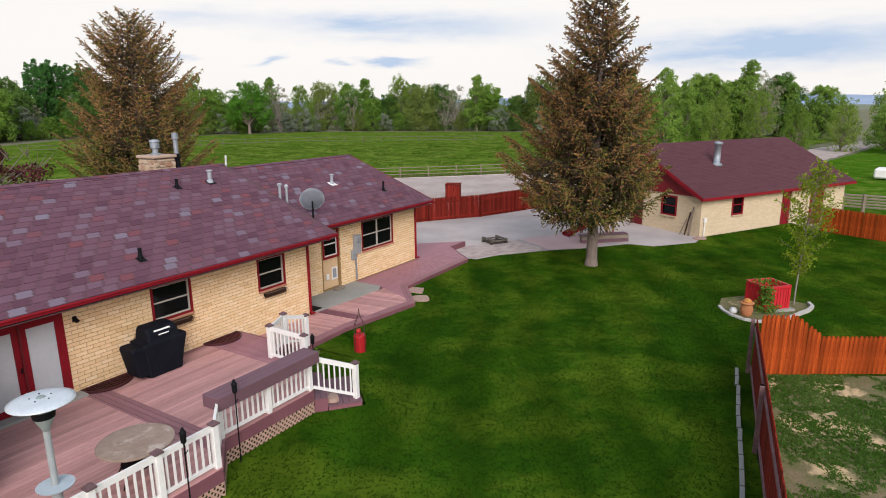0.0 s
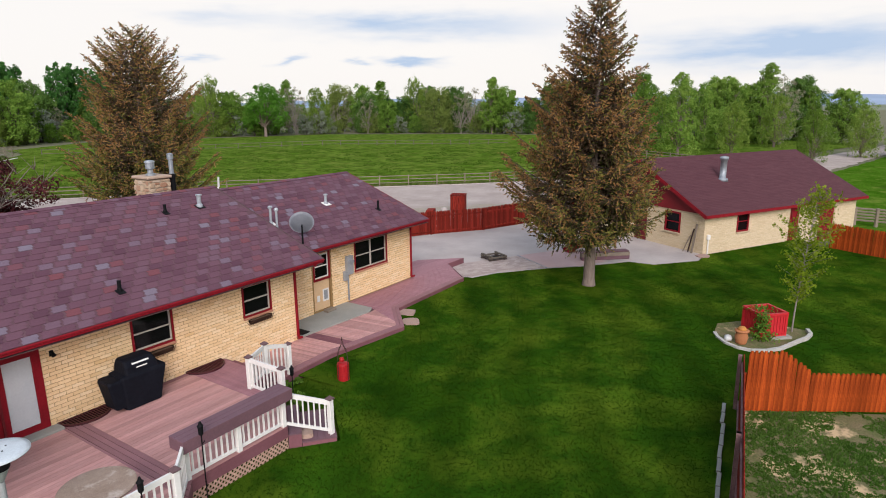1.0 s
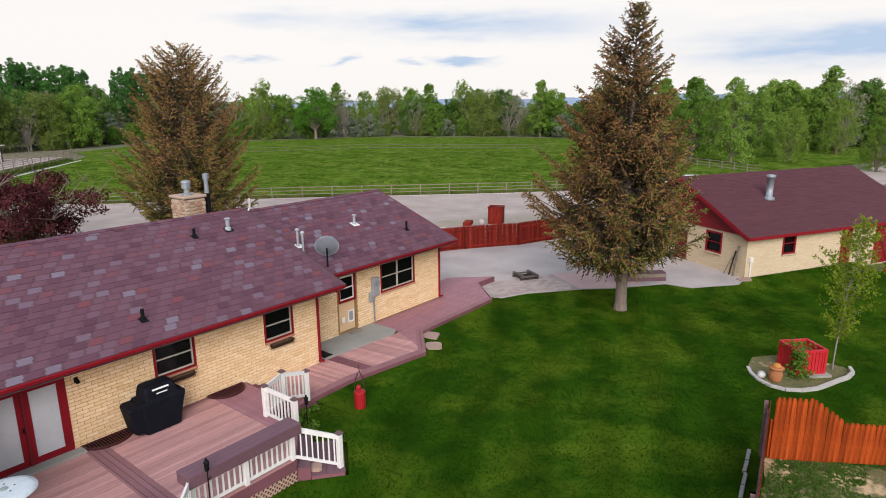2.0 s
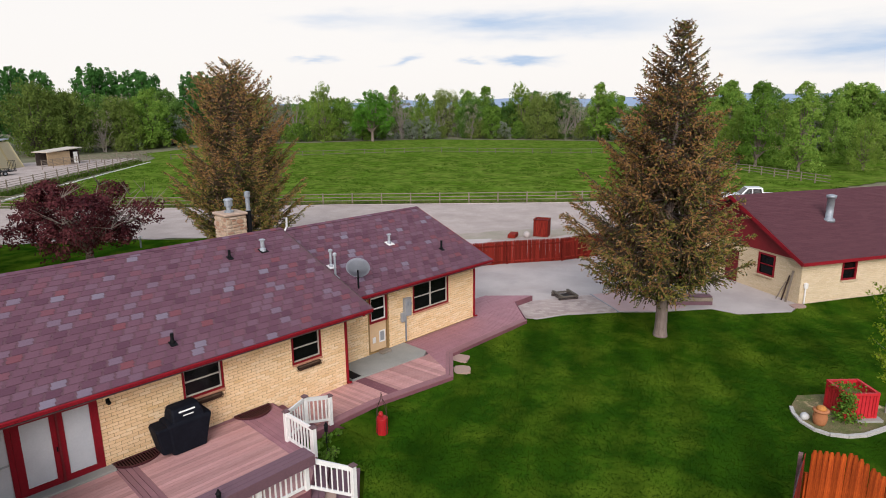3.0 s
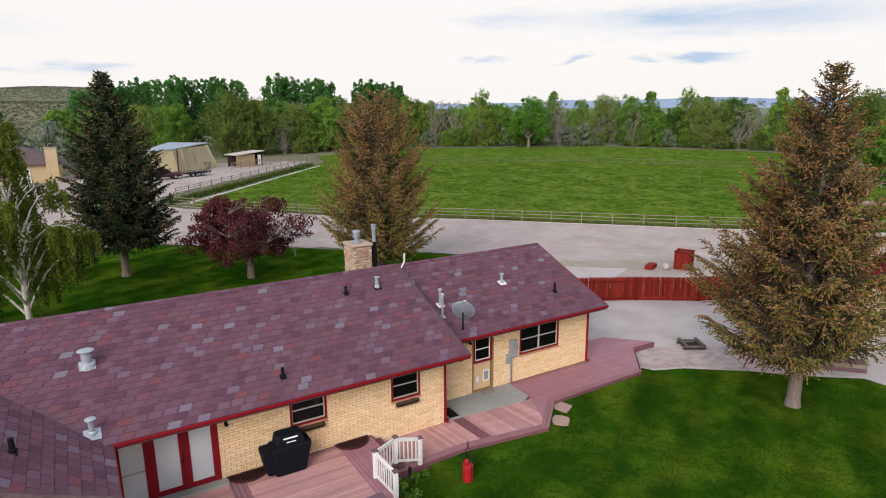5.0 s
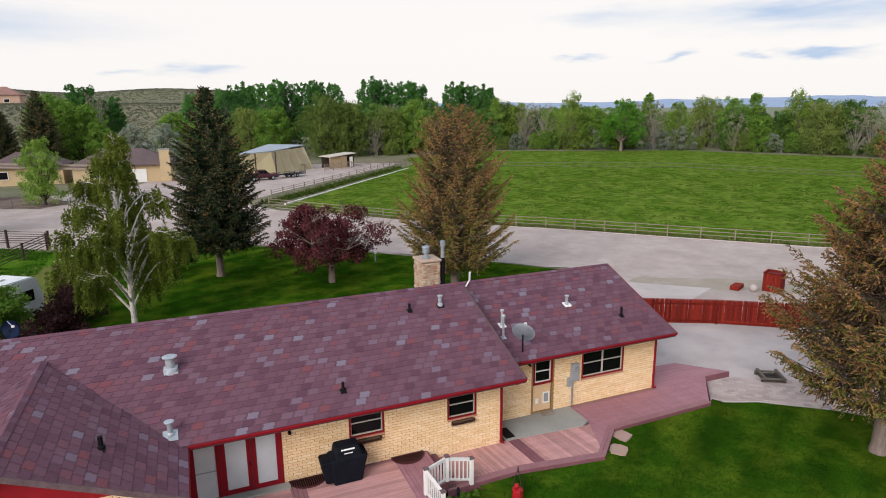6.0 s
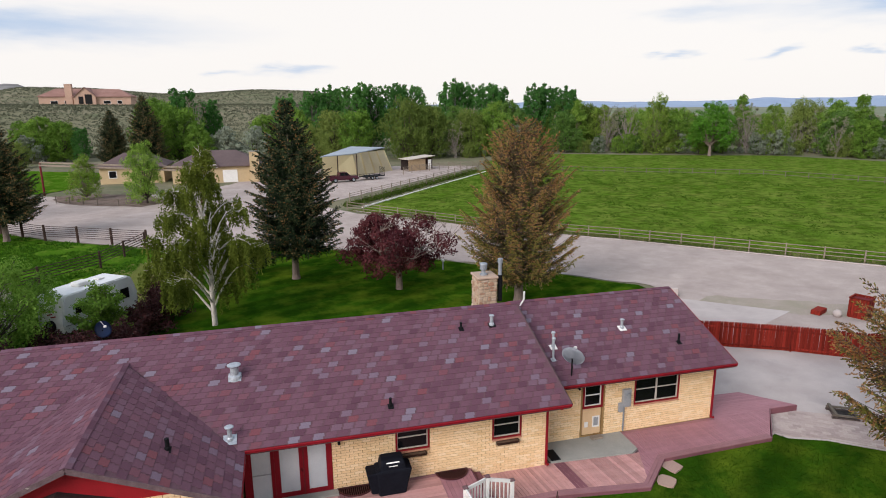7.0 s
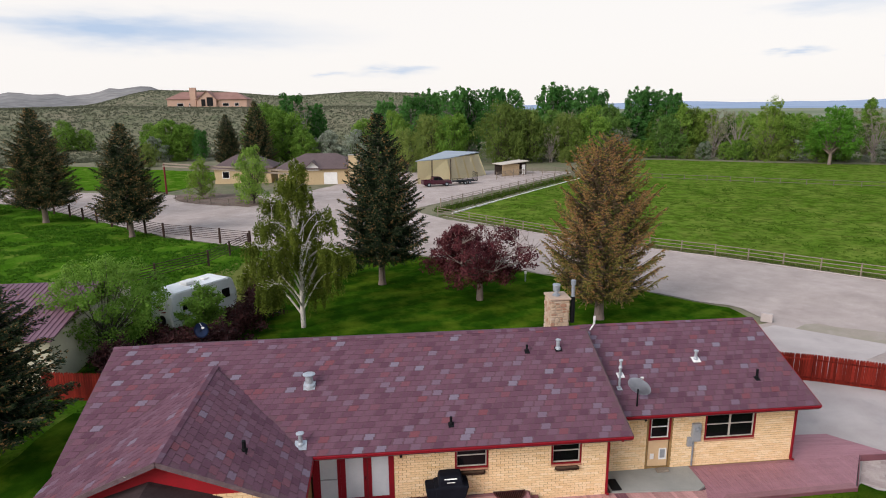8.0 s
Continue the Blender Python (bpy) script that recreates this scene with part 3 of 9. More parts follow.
EAVE_Y, EAVE_Z, RIDGE_Y, RIDGE_Z = -0.96, 3.0, 4.70, 5.09
RX0, RX1 = -19.4, 0.47
SLOPE = (RIDGE_Z - EAVE_Z) / (RIDGE_Y - EAVE_Y)
WE_Y, WE_Z, WR_Y, WR_Z, WX1 = 0.60, 2.90, 5.62, 4.80, 8.92
EX, EZ, EPEAK, EFRONT, EEAVE = -15.1, 4.66, 3.3, -3.5, -10.93   # ell: ridge x, ridge z, ridge's end on the main roof, gable front, eave x
EEZ = 2.92
house = thing("house", "buff brick ranch house with mauve shingle roof and red trim", "house", (-5, 5, -0.4))

walls = part("front_wall", wall_panel((-8.16, 0), 0, 8.16, -0.5, 2.86, 0.25, [(2.31, 3.44, 1.58, 2.50), (5.96, 7.01, 1.50, 2.46)]), M["mortar"], house, "buff brick wall")
wall_wing = part("wing_wall", wall_panel((0, 1.38), 0, 8.5, -0.5, 2.78, 0.25, [(2.18, 3.1, 0.1, 2.46), (4.62, 6.68, 1.26, 2.45)]), M["mortar"], house, "buff brick wall")
bm = bmesh.new()
box(bm, 0.0 - 0.125, 0.69, 1.2, 0.25, 1.38, 3.3)
box(bm, 8.375, 6.0, 1.15, 0.25, 9.2, 3.3)
box(bm, -5.5, 10.2, 1.2, 28, 0.25, 3.3)
box(bm, -19.0, 4.0, 1.2, 0.25, 12.0, 3.3)
box(bm, -11.3, -1.5, 1.2, 0.25, 3.0, 3.3)
part("outer_walls", bm, M["mortar"], house, "buff brick side and back walls")
# end gable of the wing
part("wing_gable", B(8.37, 5.6, 3.1, 0.2, 6.4, 0.8), M["mortar"], house)

# main roof
bm = bmesh.new()
slab(bm, [(RX0, EAVE_Y, EAVE_Z), (RX1, EAVE_Y, EAVE_Z), (RX1, RIDGE_Y, RIDGE_Z), (RX0, RIDGE_Y, RIDGE_Z)], 0.14)
slab(bm, [(RX0, RIDGE_Y, RIDGE_Z), (RX1, RIDGE_Y, RIDGE_Z), (RX1, 10.36, EAVE_Z), (RX0, 10.36, EAVE_Z)], 0.14)
roof_main = part("main_roof", bm, M["roofing"], house, "mauve and grey notched shingles")
bm = bmesh.new()
slab(bm, [(-0.3, WE_Y, WE_Z), (WX1, WE_Y, WE_Z), (WX1, WR_Y, WR_Z), (-0.3, WR_Y, WR_Z)], 0.14)
slab(bm, [(-0.3, WR_Y, WR_Z), (WX1, WR_Y, WR_Z), (WX1, 10.6, WE_Z), (-0.3, 10.6, WE_Z)], 0.14)
roof_wing = part("wing_roof", bm, M["roofing"], house, "mauve and grey notched shingles")
bm = bmesh.new()
slab(bm, [(EEAVE, EFRONT, EEZ), (EX, EFRONT, EZ), (EX, EPEAK, EZ), (EEAVE, -1.05, EEZ)], 0.12)
slab(bm, [(EX, EFRONT, EZ), (-19.35, EFRONT, EEZ), (-19.35, -1.05, EEZ), (EX, EPEAK, EZ)], 0.12)
roof_ell = part("ell_roof", bm, M["roofing"], house, "mauve shingles on a front-facing gable roof")

ML = math.hypot(RIDGE_Y - EAVE_Y, RIDGE_Z - EAVE_Z)


def in_main(a, h):
    x, f = RX0 + a, h / ML
    if not (RX0 + 0.1 < x < RX1 - 0.1 and 0 <= f < 0.995):
        return False
    fe = min(1.0, f / 0.755)
    return not (f < 0.755 and -19.35 + 4.25 * fe < x < EEAVE - 4.17 * fe)


WL = math.hypot(WR_Y - WE_Y, WR_Z - WE_Z)


def in_wing(a, h):
    f = h / WL
    x = a - 0.3
    return x < WX1 - 0.1 and f < 0.995 and x > 0.30


EL = math.hypot(EEAVE - EX, EZ - EEZ)


def in_ell(a, h):
    return h / EL < 0.99 and 0.05 < a < 2.45 + 4.35 * h / EL


# trim: fascia, gutters, downpipes
bm = bmesh.new()
box(bm, (EEAVE + RX1) / 2, EAVE_Y - 0.015, 2.925, RX1 - EEAVE, 0.03, 0.11)
tube(bm, (EEAVE, EAVE_Y - 0.04, 2.955), (RX1, EAVE_Y - 0.04, 2.955), 0.027, seg=6)
part("fascia", bm, M["redtrim"], house, "red painted fascia and gutter")
bm = bmesh.new()
box(bm, (RX1 + WX1) / 2 - 0.1, WE_Y - 0.015, 2.825, WX1 - RX1 + 0.2, 0.03, 0.11)
tube(bm, (0.2, WE_Y - 0.04, 2.855), (WX1, WE_Y - 0.04, 2.855), 0.027, seg=6)
part("fascia", bm, M["redtrim"], house, "red painted fascia and gutter")
for y0, y1, z0, z1, x in ((EAVE_Y, RIDGE_Y, EAVE_Z, RIDGE_Z, RX1), (WE_Y, WR_Y, WE_Z, WR_Z, WX1), (10.6, WR_Y, WE_Z, WR_Z, WX1)):
    # The RX1 board is dark to stand for the shadow line at the step.
    part("bargeboard", Bm((x + 0.012, y0, z0 - 0.08), (x + 0.012, y1, z1 - 0.08), 0.025, 0.16), M["darkbark"] if x == RX1 else M["redtrim"], house)
part("soffit", B((EEAVE + RX1) / 2, (EAVE_Y + 0.0) / 2, 2.815, RX1 - EEAVE - 0.02, abs(EAVE_Y) - 0.04, 0.02), M["cap"], house)
part("soffit", B((RX1 + WX1) / 2, (WE_Y + 1.38) / 2, 2.715, WX1 - RX1 - 0.02, 1.38 - WE_Y - 0.04, 0.02), M["cap"], house)
for x, y in ((-0.06, -0.06), (8.46, 1.32)):
    bm = bmesh.new()
    box(bm, x, y, 1.42 if y < 0 else 1.38, 0.09, 0.07, 2.75 if y < 0 else 2.6, bevel=0.012)
    box(bm, x, y - 0.08, 0.12, 0.09, 0.2, 0.07, rx=-15)
    beam(bm, (x, y, 2.68), (x + 0.15, (EAVE_Y if y < 0 else WE_Y) - 0.02, 2.84), 0.07, 0.08)
    part("downpipe", bm, M["redtrim"], house, "red downpipe")


M["sillpaint"] = surf("salmon_sill_brick", (0.50, 0.24, 0.15), (0.43, 0.20, 0.13), 4.0, 0.8, 0.1, 30.0)


def window(x0, x1, z0, z1, y, units=1):
    """A sash window: red trim, pale sashes, dark panes."""
    w = part("window", wall_panel((x0 - 0.05, y - 0.035), 0, x1 - x0 + 0.10, z0 - 0.05, z1 + 0.04, 0.05, [(0.05, x1 - x0 + 0.05, z0, z1)]), M["redtrim"], house, "sash window with red trim and pale frame")
    uw = (x1 - x0) / units
    for i in range(units):
        a, b = x0 + i * uw, x0 + (i + 1) * uw
        bm = wall_panel((a, y + 0.03), 0, uw, z0, z1, 0.05, [(0.035, uw - 0.035, z0 + 0.04, (z0 + z1) / 2 - 0.02), (0.035, uw - 0.035, (z0 + z1) / 2 + 0.02, z1 - 0.035)])
        link("sash", mesh("sash", bm, M["sash"]), w, "pale vinyl sash")
        for c, d in ((z0 + 0.04, (z0 + z1) / 2), ((z0 + z1) / 2, z1 - 0.04)):
            link("pane", mesh("pane", B((a + b) / 2, y + 0.07, (c + d) / 2, uw - 0.08, 0.012, d - c), M["glass"]), w, "dark window glass")
    link("sill", mesh("sill", B((x0 + x1) / 2, y - 0.04, z0 - 0.085, x1 - x0 + 0.12, 0.08, 0.06, bevel=0.008), M["sillpaint"]), w)


window(-5.85, -4.72, 1.58, 2.50, 0)
window(-2.20, -1.15, 1.50, 2.46, 0)
window(4.62, 6.68, 1.26, 2.45, 1.38, 2)

# back door with a window and a pet flap
bd = part("back_door", B(2.64, 1.44, 1.26, 0.84, 0.05, 2.3, bevel=0.006), surf("tan_door_paint", (0.68, 0.47, 0.27), (0.62, 0.42, 0.24), 2.0, 0.6, 0.05, 30.0, stain=0.1), house, "tan door with upper window and pet flap")
link("door_frame", mesh("door_frame", wall_panel((2.18, 1.345), 0, 0.92, 1.33, 2.52, 0.05, [(0.07, 0.85, 1.41, 2.45)]), M["redtrim"]), bd)
link("sash", mesh("sash", wall_panel((2.26, 1.40), 0, 0.76, 1.42, 2.38, 0.03, [(0.05, 0.71, 1.47, 1.88), (0.05, 0.71, 1.93, 2.33)]), M["white"]), bd)
link("pane", mesh("pane", B(2.64, 1.418, 1.9, 0.7, 0.01, 0.9), M["glass"]), bd)
link("pet_flap", mesh("pet_flap", wall_panel((2.68, 1.395), 0, 0.32, 0.42, 0.92, 0.03, [(0.05, 0.27, 0.48, 0.87)]), M["white"]), bd, "white pet flap frame")
link("flap", mesh("flap", B(2.84, 1.415, 0.67, 0.22, 0.01, 0.38), M["greypaint"]), bd)

# patio doors
sl = part("side_light", wall_panel((-10.9, -0.03), 0, 0.80, 0.38, 2.56, 0.06, [(0.06, 0.68, 0.46, 2.40)]), M["redtrim"], house, "red framed side light beside the doors")
link("pane", mesh("pane", B(-10.53, 0.005, 1.42, 0.62, 0.02, 1.92), M["glaze"]), sl, "frosted white glass")
link("screen_rail", mesh("screen_rail", B(-10.53, -0.015, 1.42, 0.62, 0.02, 0.04), M["greypaint"]), sl)
for x0, g0, g1, w in ((-10.095, 0.175, 0.815, 0.955), (-9.135, 0.155, 0.775, 0.975)):
    pd = part("patio_door", wall_panel((x0, -0.03), 0, w, 0.38, 2.56, 0.06, [(g0, g1, 0.62, 2.36)]), M["redtrim"], house, "red patio door with frosted glass")
    link("pane", mesh("pane", B(x0 + (g0 + g1) / 2, 0.005, 1.49, g1 - g0, 0.02, 1.74), M["glaze"]), pd, "frosted white glass")
link("stile", mesh("stile", B(-9.13, -0.045, 1.45, 0.05, 0.03, 2.0), M["darkred"]), pd)
link("handle", mesh("handle", Tb((-9.2, -0.07, 1.38), (-9.2, -0.07, 1.5), 0.018, seg=6), M["black"]), pd, "black lever handle")
part("threshold", B(-9.5, -0.2, 0.42, 3.0, 0.34, 0.08, bevel=0.01), M["slab"], house, "worn concrete threshold")
bm = bmesh.new()
box(bm, -11.0, -0.01, 1.5, 0.2, 0.1, 2.4)
part("corner_trim", bm, M["redtrim"], house)

# ell front: red gable boards over brick, small porch roof
bm = bmesh.new()
slab(bm, [(EEAVE - 0.3, EFRONT + 0.55, EEZ - 0.1), (-19.0, EFRONT + 0.55, EEZ - 0.1), (EX, EFRONT + 0.55, EZ - 0.12)], 0.0)
bmesh.ops.solidify(bm, geom=bm.faces[:], thickness=0.02)
part("ell_gable", bm, surf("gable_red_paint", (0.34, 0.010, 0.017), (0.28, 0.010, 0.015), 2.0, 0.6, 0.05, 30.0, stain=0.15), house, "red painted gable boards")
ell_front = part("ell_front", B((EEAVE - 19.2) / 2, EFRONT + 0.62, 1.15, abs(EEAVE + 19.2) - 0.5, 0.2, 3.4), M["mortar"], house, "buff brick gable wall")
for x1 in (EEAVE, -19.35):
    part("bargeboard", Bm((EX, EFRONT - 0.012, EZ - 0.08), (x1, EFRONT - 0.012, EEZ - 0.08), 0.025, 0.15), surf("peeling_trim", (0.15, 0.10, 0.105), (0.10, 0.062, 0.068), 4.0, 0.9, 0.3, 30.0, spots=(2.5, 0.62, 0.68, (0.5, 0.45, 0.4))), house, "weathered bargeboard with peeling paint")
part("ell_fascia", B(EEAVE + 0.012, -2.2, EEZ - 0.09, 0.025, 2.5, 0.15), M["redtrim"], house)
bm = bmesh.new()
slab(bm, [(-15.55, -4.9, 3.72), (-15.55, -2.9, 3.72), (-13.45, -2.9, 3.05), (-13.45, -4.9, 3.05)], 0.1)
slab(bm, [(-15.55, -4.9, 3.72), (-17.65, -4.9, 3.05), (-17.65, -2.9, 3.05), (-15.55, -2.9, 3.72)], 0.1)
part("porch_roof", bm, surf("dark_porch_felt", (0.035, 0.022, 0.022), (0.055, 0.035, 0.036), 3.0, 0.85, 0.2, 30.0), house, "dark brown porch roof")
for x in (-13.5, -17.6):
    part("porch_post", B(x, -4.8, 1.3, 0.14, 0.14, 3.4), M["darkred"], house)

# chimney
ch = part("chimney", B(0.38, 8.7, 3.6, 0.95, 1.05, 3.1, bevel=0.03), surf("chimney_mortar", (0.45, 0.36, 0.26), (0.38, 0.30, 0.22), 3.0, 0.95, 0.3, 30.0), house, "stone chimney of tan and rust flagstones")
rnd = random.Random(5)
STONE = pieced("flagstone", [(0.0, (0.42, 0.30, 0.20)), (0.4, (0.50, 0.38, 0.27)), (0.7, (0.34, 0.19, 0.12)), (1.0, (0.56, 0.46, 0.36))], 0.9, True)
def rubble(u0, u1, z0, z1, put):
    """Irregular flat stones: uneven courses of rounded, skewed pieces."""
    z = z0
    while z < z1 - 0.06:
        hh = min(rnd.uniform(0.13, 0.30), z1 - z)
        a = u0
        while a < u1 - 0.02:
            w = rnd.uniform(0.14, 0.40)
            if u1 - a - w < 0.12:
                w = u1 - a
            halves = [(z, z + hh)] if hh < 0.2 or rnd.random() < 0.55 else [(z, z + hh * rnd.uniform(0.4, 0.6))]
            if len(halves) == 1 and halves[0][1] < z + hh - 0.01:
                halves.append((halves[0][1], z + hh))
            for b0, b1 in halves:
                cu, cz_ = a + w / 2, (b0 + b1) / 2
                n = rnd.choice((6, 7, 8))
                t0 = rnd.uniform(0, 6.28)
                ring = []
                for k in range(n):
                    t = t0 + 6.283 * k / n
                    q = 0.80 + 0.2 * rnd.random()
                    e = 1 / max(abs(math.cos(t)), abs(math.sin(t))) ** 0.72
                    ring.append((cu + math.cos(t) * e * q * (w / 2 - 0.008), cz_ + math.sin(t) * e * q * ((b1 - b0) / 2 - 0.008)))
                d = rnd.uniform(0.025, 0.055)
                bm = bmesh.new()
                lo = [bm.verts.new(put(p, q, 0.0)) for p, q in ring]
                mid_ = [bm.verts.new(put(p, q, d * 0.7)) for p, q in ring]
                hi = [bm.verts.new(put(cu + (p - cu) * 0.82, cz_ + (q - cz_) * 0.82, d)) for p, q in ring]
                for A, C in ((lo, mid_), (mid_, hi)):
                    for k in range(n):
                        bm.faces.new((A[k], A[(k + 1) % n], C[(k + 1) % n], C[k]))
                bm.faces.new(hi)
                bmesh.ops.recalc_face_normals(bm, faces=bm.faces)
                link("stone", mesh("stone", bm, STONE), ch)
            a += w
        z += hh


rubble(-0.10, 0.86, 2.5, 5.14, lambda u, z, d: (u, 8.175 - d, z))
rubble(8.17, 9.23, 2.5, 5.14, lambda u, z, d: (-0.095 - d, u, z))
rubble(8.17, 9.23, 2.5, 5.14, lambda u, z, d: (0.855 + d, u, z))
part("chimney_cap", B(0.38, 8.7, 5.24, 1.1, 1.2, 0.12, bevel=0.03), surf("sandstone_cap", (0.46, 0.34, 0.25), (0.40, 0.29, 0.22), 3.0, 0.9, 0.3, 30.0), house, "pinkish stone chimney cap")
bm = bmesh.new()
lathe(bm, [(0.2, 0.0), (0.2, 0.06), (0.11, 0.1), (0.11, 0.26), (0.18, 0.28), (0.18, 0.52), (0.21, 0.54), (0.19, 0.60), (0.05, 0.64)], (0.30, 8.62, 5.3), 12)
part("flue_cap", bm, M["steel"], house, "galvanised chimney cap")
bm = bmesh.new()
lathe(bm, [(0.11, 0.0), (0.11, 1.38), (0.09, 1.39), (0.09, 1.95), (0.13, 1.97), (0.13, 2.2), (0.02, 2.24)], (1.08, 8.35, 3.95), 12)
part("stove_pipe", bm, M["steel"], house, "tall galvanised stove pipe")
part("stove_pipe_base", Tb((1.08, 8.35, 3.95), (1.08, 8.35, 5.32), 0.122, seg=12), M["black"], house, "black lower stove pipe")

# roof fittings
def on_main(x, y):
    return EAVE_Z + SLOPE * (y - EAVE_Y)


def on_wing(x, y):
    return WE_Z + (WR_Z - WE_Z) / (WR_Y - WE_Y) * (y - WE_Y)


def plumbing(x, y, z, h, r=0.05):
    v = part("plumbing_vent", lathe(bmesh.new(), [(r * 1.5, -0.06), (r * 1.3, 0.1), (r, 0.12), (r, h), (r * 0.8, h)], (x, y, z), 10), M["black"], house, "black vent pipe")
    link("flashing", mesh("flashing", B(x, y - 0.03, z + 0.015, 0.2, 0.24, 0.015, rx=20), M["black"]), v)


def metal_vent(x, y, z, h, r, cap, flash=0.42, plate="zinc"):
    v = part("roof_vent", lathe(bmesh.new(), [(r * 1.7, -0.08), (r * 1.5, 0.08), (r, 0.12), (r, h * 0.86), (cap, h * 0.87), (cap * 1.05, h * 0.94), (cap * 0.8, h * 0.98), (0.02, h)], (x, y, z), 14), M["zinc"], house, "galvanised roof vent")
    link("flashing", mesh("flashing", B(x, y - 0.03, z + 0.02, flash, flash, 0.012, rx=20), M[plate]), v, "flashing plate")


plumbing(-6.05, -0.02, on_main(0, -0.02), 0.32)
plumbing(-2.45, 3.38, on_main(0, 3.38), 0.30)
plumbing(7.05, 2.07, on_wing(0, 2.07), 0.42)
plumbing(-13.0, -1.7, EEZ + (EZ - EEZ) * (EEAVE + 13.0) / (EEAVE - EX), 0.38, 0.065)
metal_vent(-1.1, 3.43, on_main(0, 3.43), 0.46, 0.075, 0.11, 0.3, "black")
metal_vent(-11.3, 2.15, on_main(0, 2.15), 0.52, 0.15, 0.23, 0.44)
metal_vent(-11.38, -0.5, on_main(0, -0.5), 0.50, 0.075, 0.14, 0.42)
metal_vent(4.95, 3.25, on_wing(0, 3.25), 0.45, 0.06, 0.10, 0.34, "white")
metal_vent(1.35, 2.62, on_wing(0, 2.62), 0.72, 0.05, 0.085, 0.30, "white")
metal_vent(1.06, 1.95, on_wing(0, 1.95), 1.0, 0.045, 0.075, 0.2)
bm = tube(bmesh.new(), (0.92, 5.3, 4.66), (1.12, 5.3, 4.98), 0.035, seg=8)
tube(bm, (1.12, 5.3, 4.96), (1.14, 5.3, 5.34), 0.04, 0.035, seg=8)
tube(bm, (1.06, 5.25, 4.9), (1.05, 5.2, 5.36), 0.02, 0.018, seg=6)
part("mast", bm, M["white"], house, "small bent white antenna at the ridge")

# satellite dish
def dish(name, x, y, z, r, aim, tone):
    d = thing(name, tone + " satellite dish on a bent mast", "satellite dish", (x, y, z))
    c = Vector((x, y, z + 0.75))
    m = look(c, c + Vector(aim)) @ Matrix.Rotation(math.pi, 4, "X")
    bm = bmesh.new()
    rings = []
    for k in range(6):
        rr = r * k / 5
        rings.append([bm.verts.new(m @ Vector((rr * math.cos(2 * math.pi * i / 24), rr * 1.08 * math.sin(2 * math.pi * i / 24), 0.3 * (rr * rr) / r))) for i in range(24 if k else 1)])
    for i in range(24):
        bm.faces.new((rings[0][0], rings[1][i], rings[1][(i + 1) % 24]))
    for a, b in zip(rings[1:], rings[2:]):
        for i in range(24):
            bm.faces.new((a[i], b[i], b[(i + 1) % 24], a[(i + 1) % 24]))
    bmesh.ops.solidify(bm, geom=bm.faces[:], thickness=0.015)
    part("reflector", bm, plain(name + "_paint", (0.36, 0.38, 0.42) if "grey" in tone else (0.018, 0.040, 0.115), 0.3), d, smooth=True)
    part("mast", tube(tube(bmesh.new(), (x, y, z - 0.05), (x, y, z + 0.45), 0.035), (x, y, z + 0.45), c, 0.03), M["black"], d)
    tip = m @ Vector((0, -r * 0.2, r * 1.1))
    part("feed_arm", tube(bmesh.new(), m @ Vector((0, -r, 0.28 * r)), tip, 0.02), M["greypaint"], d)
    part("feed_horn", B(*tip, 0.12, 0.09, 0.09, bevel=0.015), M["white"], d)
    part("foot", B(x, y, z + 0.0, 0.22, 0.26, 0.03, rx=20), M["black"], d)


dish("satellite_dish", 1.45, 1.05, on_wing(0, 1.05) - 0.02, 0.46, (0.60, 0.65, 0.45), "grey")

# electric meter on the wing wall
em = thing("electric_meter", "grey electric meter box with conduit on the brick wall", "meter box", (4.16, 1.30, 0.1))
part("cabinet", B(4.16, 1.29, 1.62, 0.36, 0.16, 0.78, bevel=0.01), M["greypaint"], em)
part("meter_dial", Tb((4.18, 1.21, 1.78), (4.18, 1.11, 1.78), 0.1, 0.09, 16), M["steel"], em, "round glass meter")
part("side_box", B(3.92, 1.31, 1.2, 0.2, 0.12, 0.4, bevel=0.01), M["greypaint"], em)
part("conduit", Tb((4.08, 1.31, 0.1), (4.08, 1.31, 1.25), 0.035), M["steel"], em)
for x, y, z in ((-7.9, -0.06, 2.28), (1.95, 1.30, 2.35)):
    l_ = thing("wall_lamp", "small black wall lamp under the eave", "lamp", (x, y, z))
    part("back_plate", B(x, y + 0.035, z, 0.1, 0.03, 0.14, bevel=0.008), M["black"], l_)
    part("shade", Tb((x, y + 0.02, z + 0.03), (x, y - 0.09, z - 0.04), 0.03, 0.055, 12), M["black"], l_)


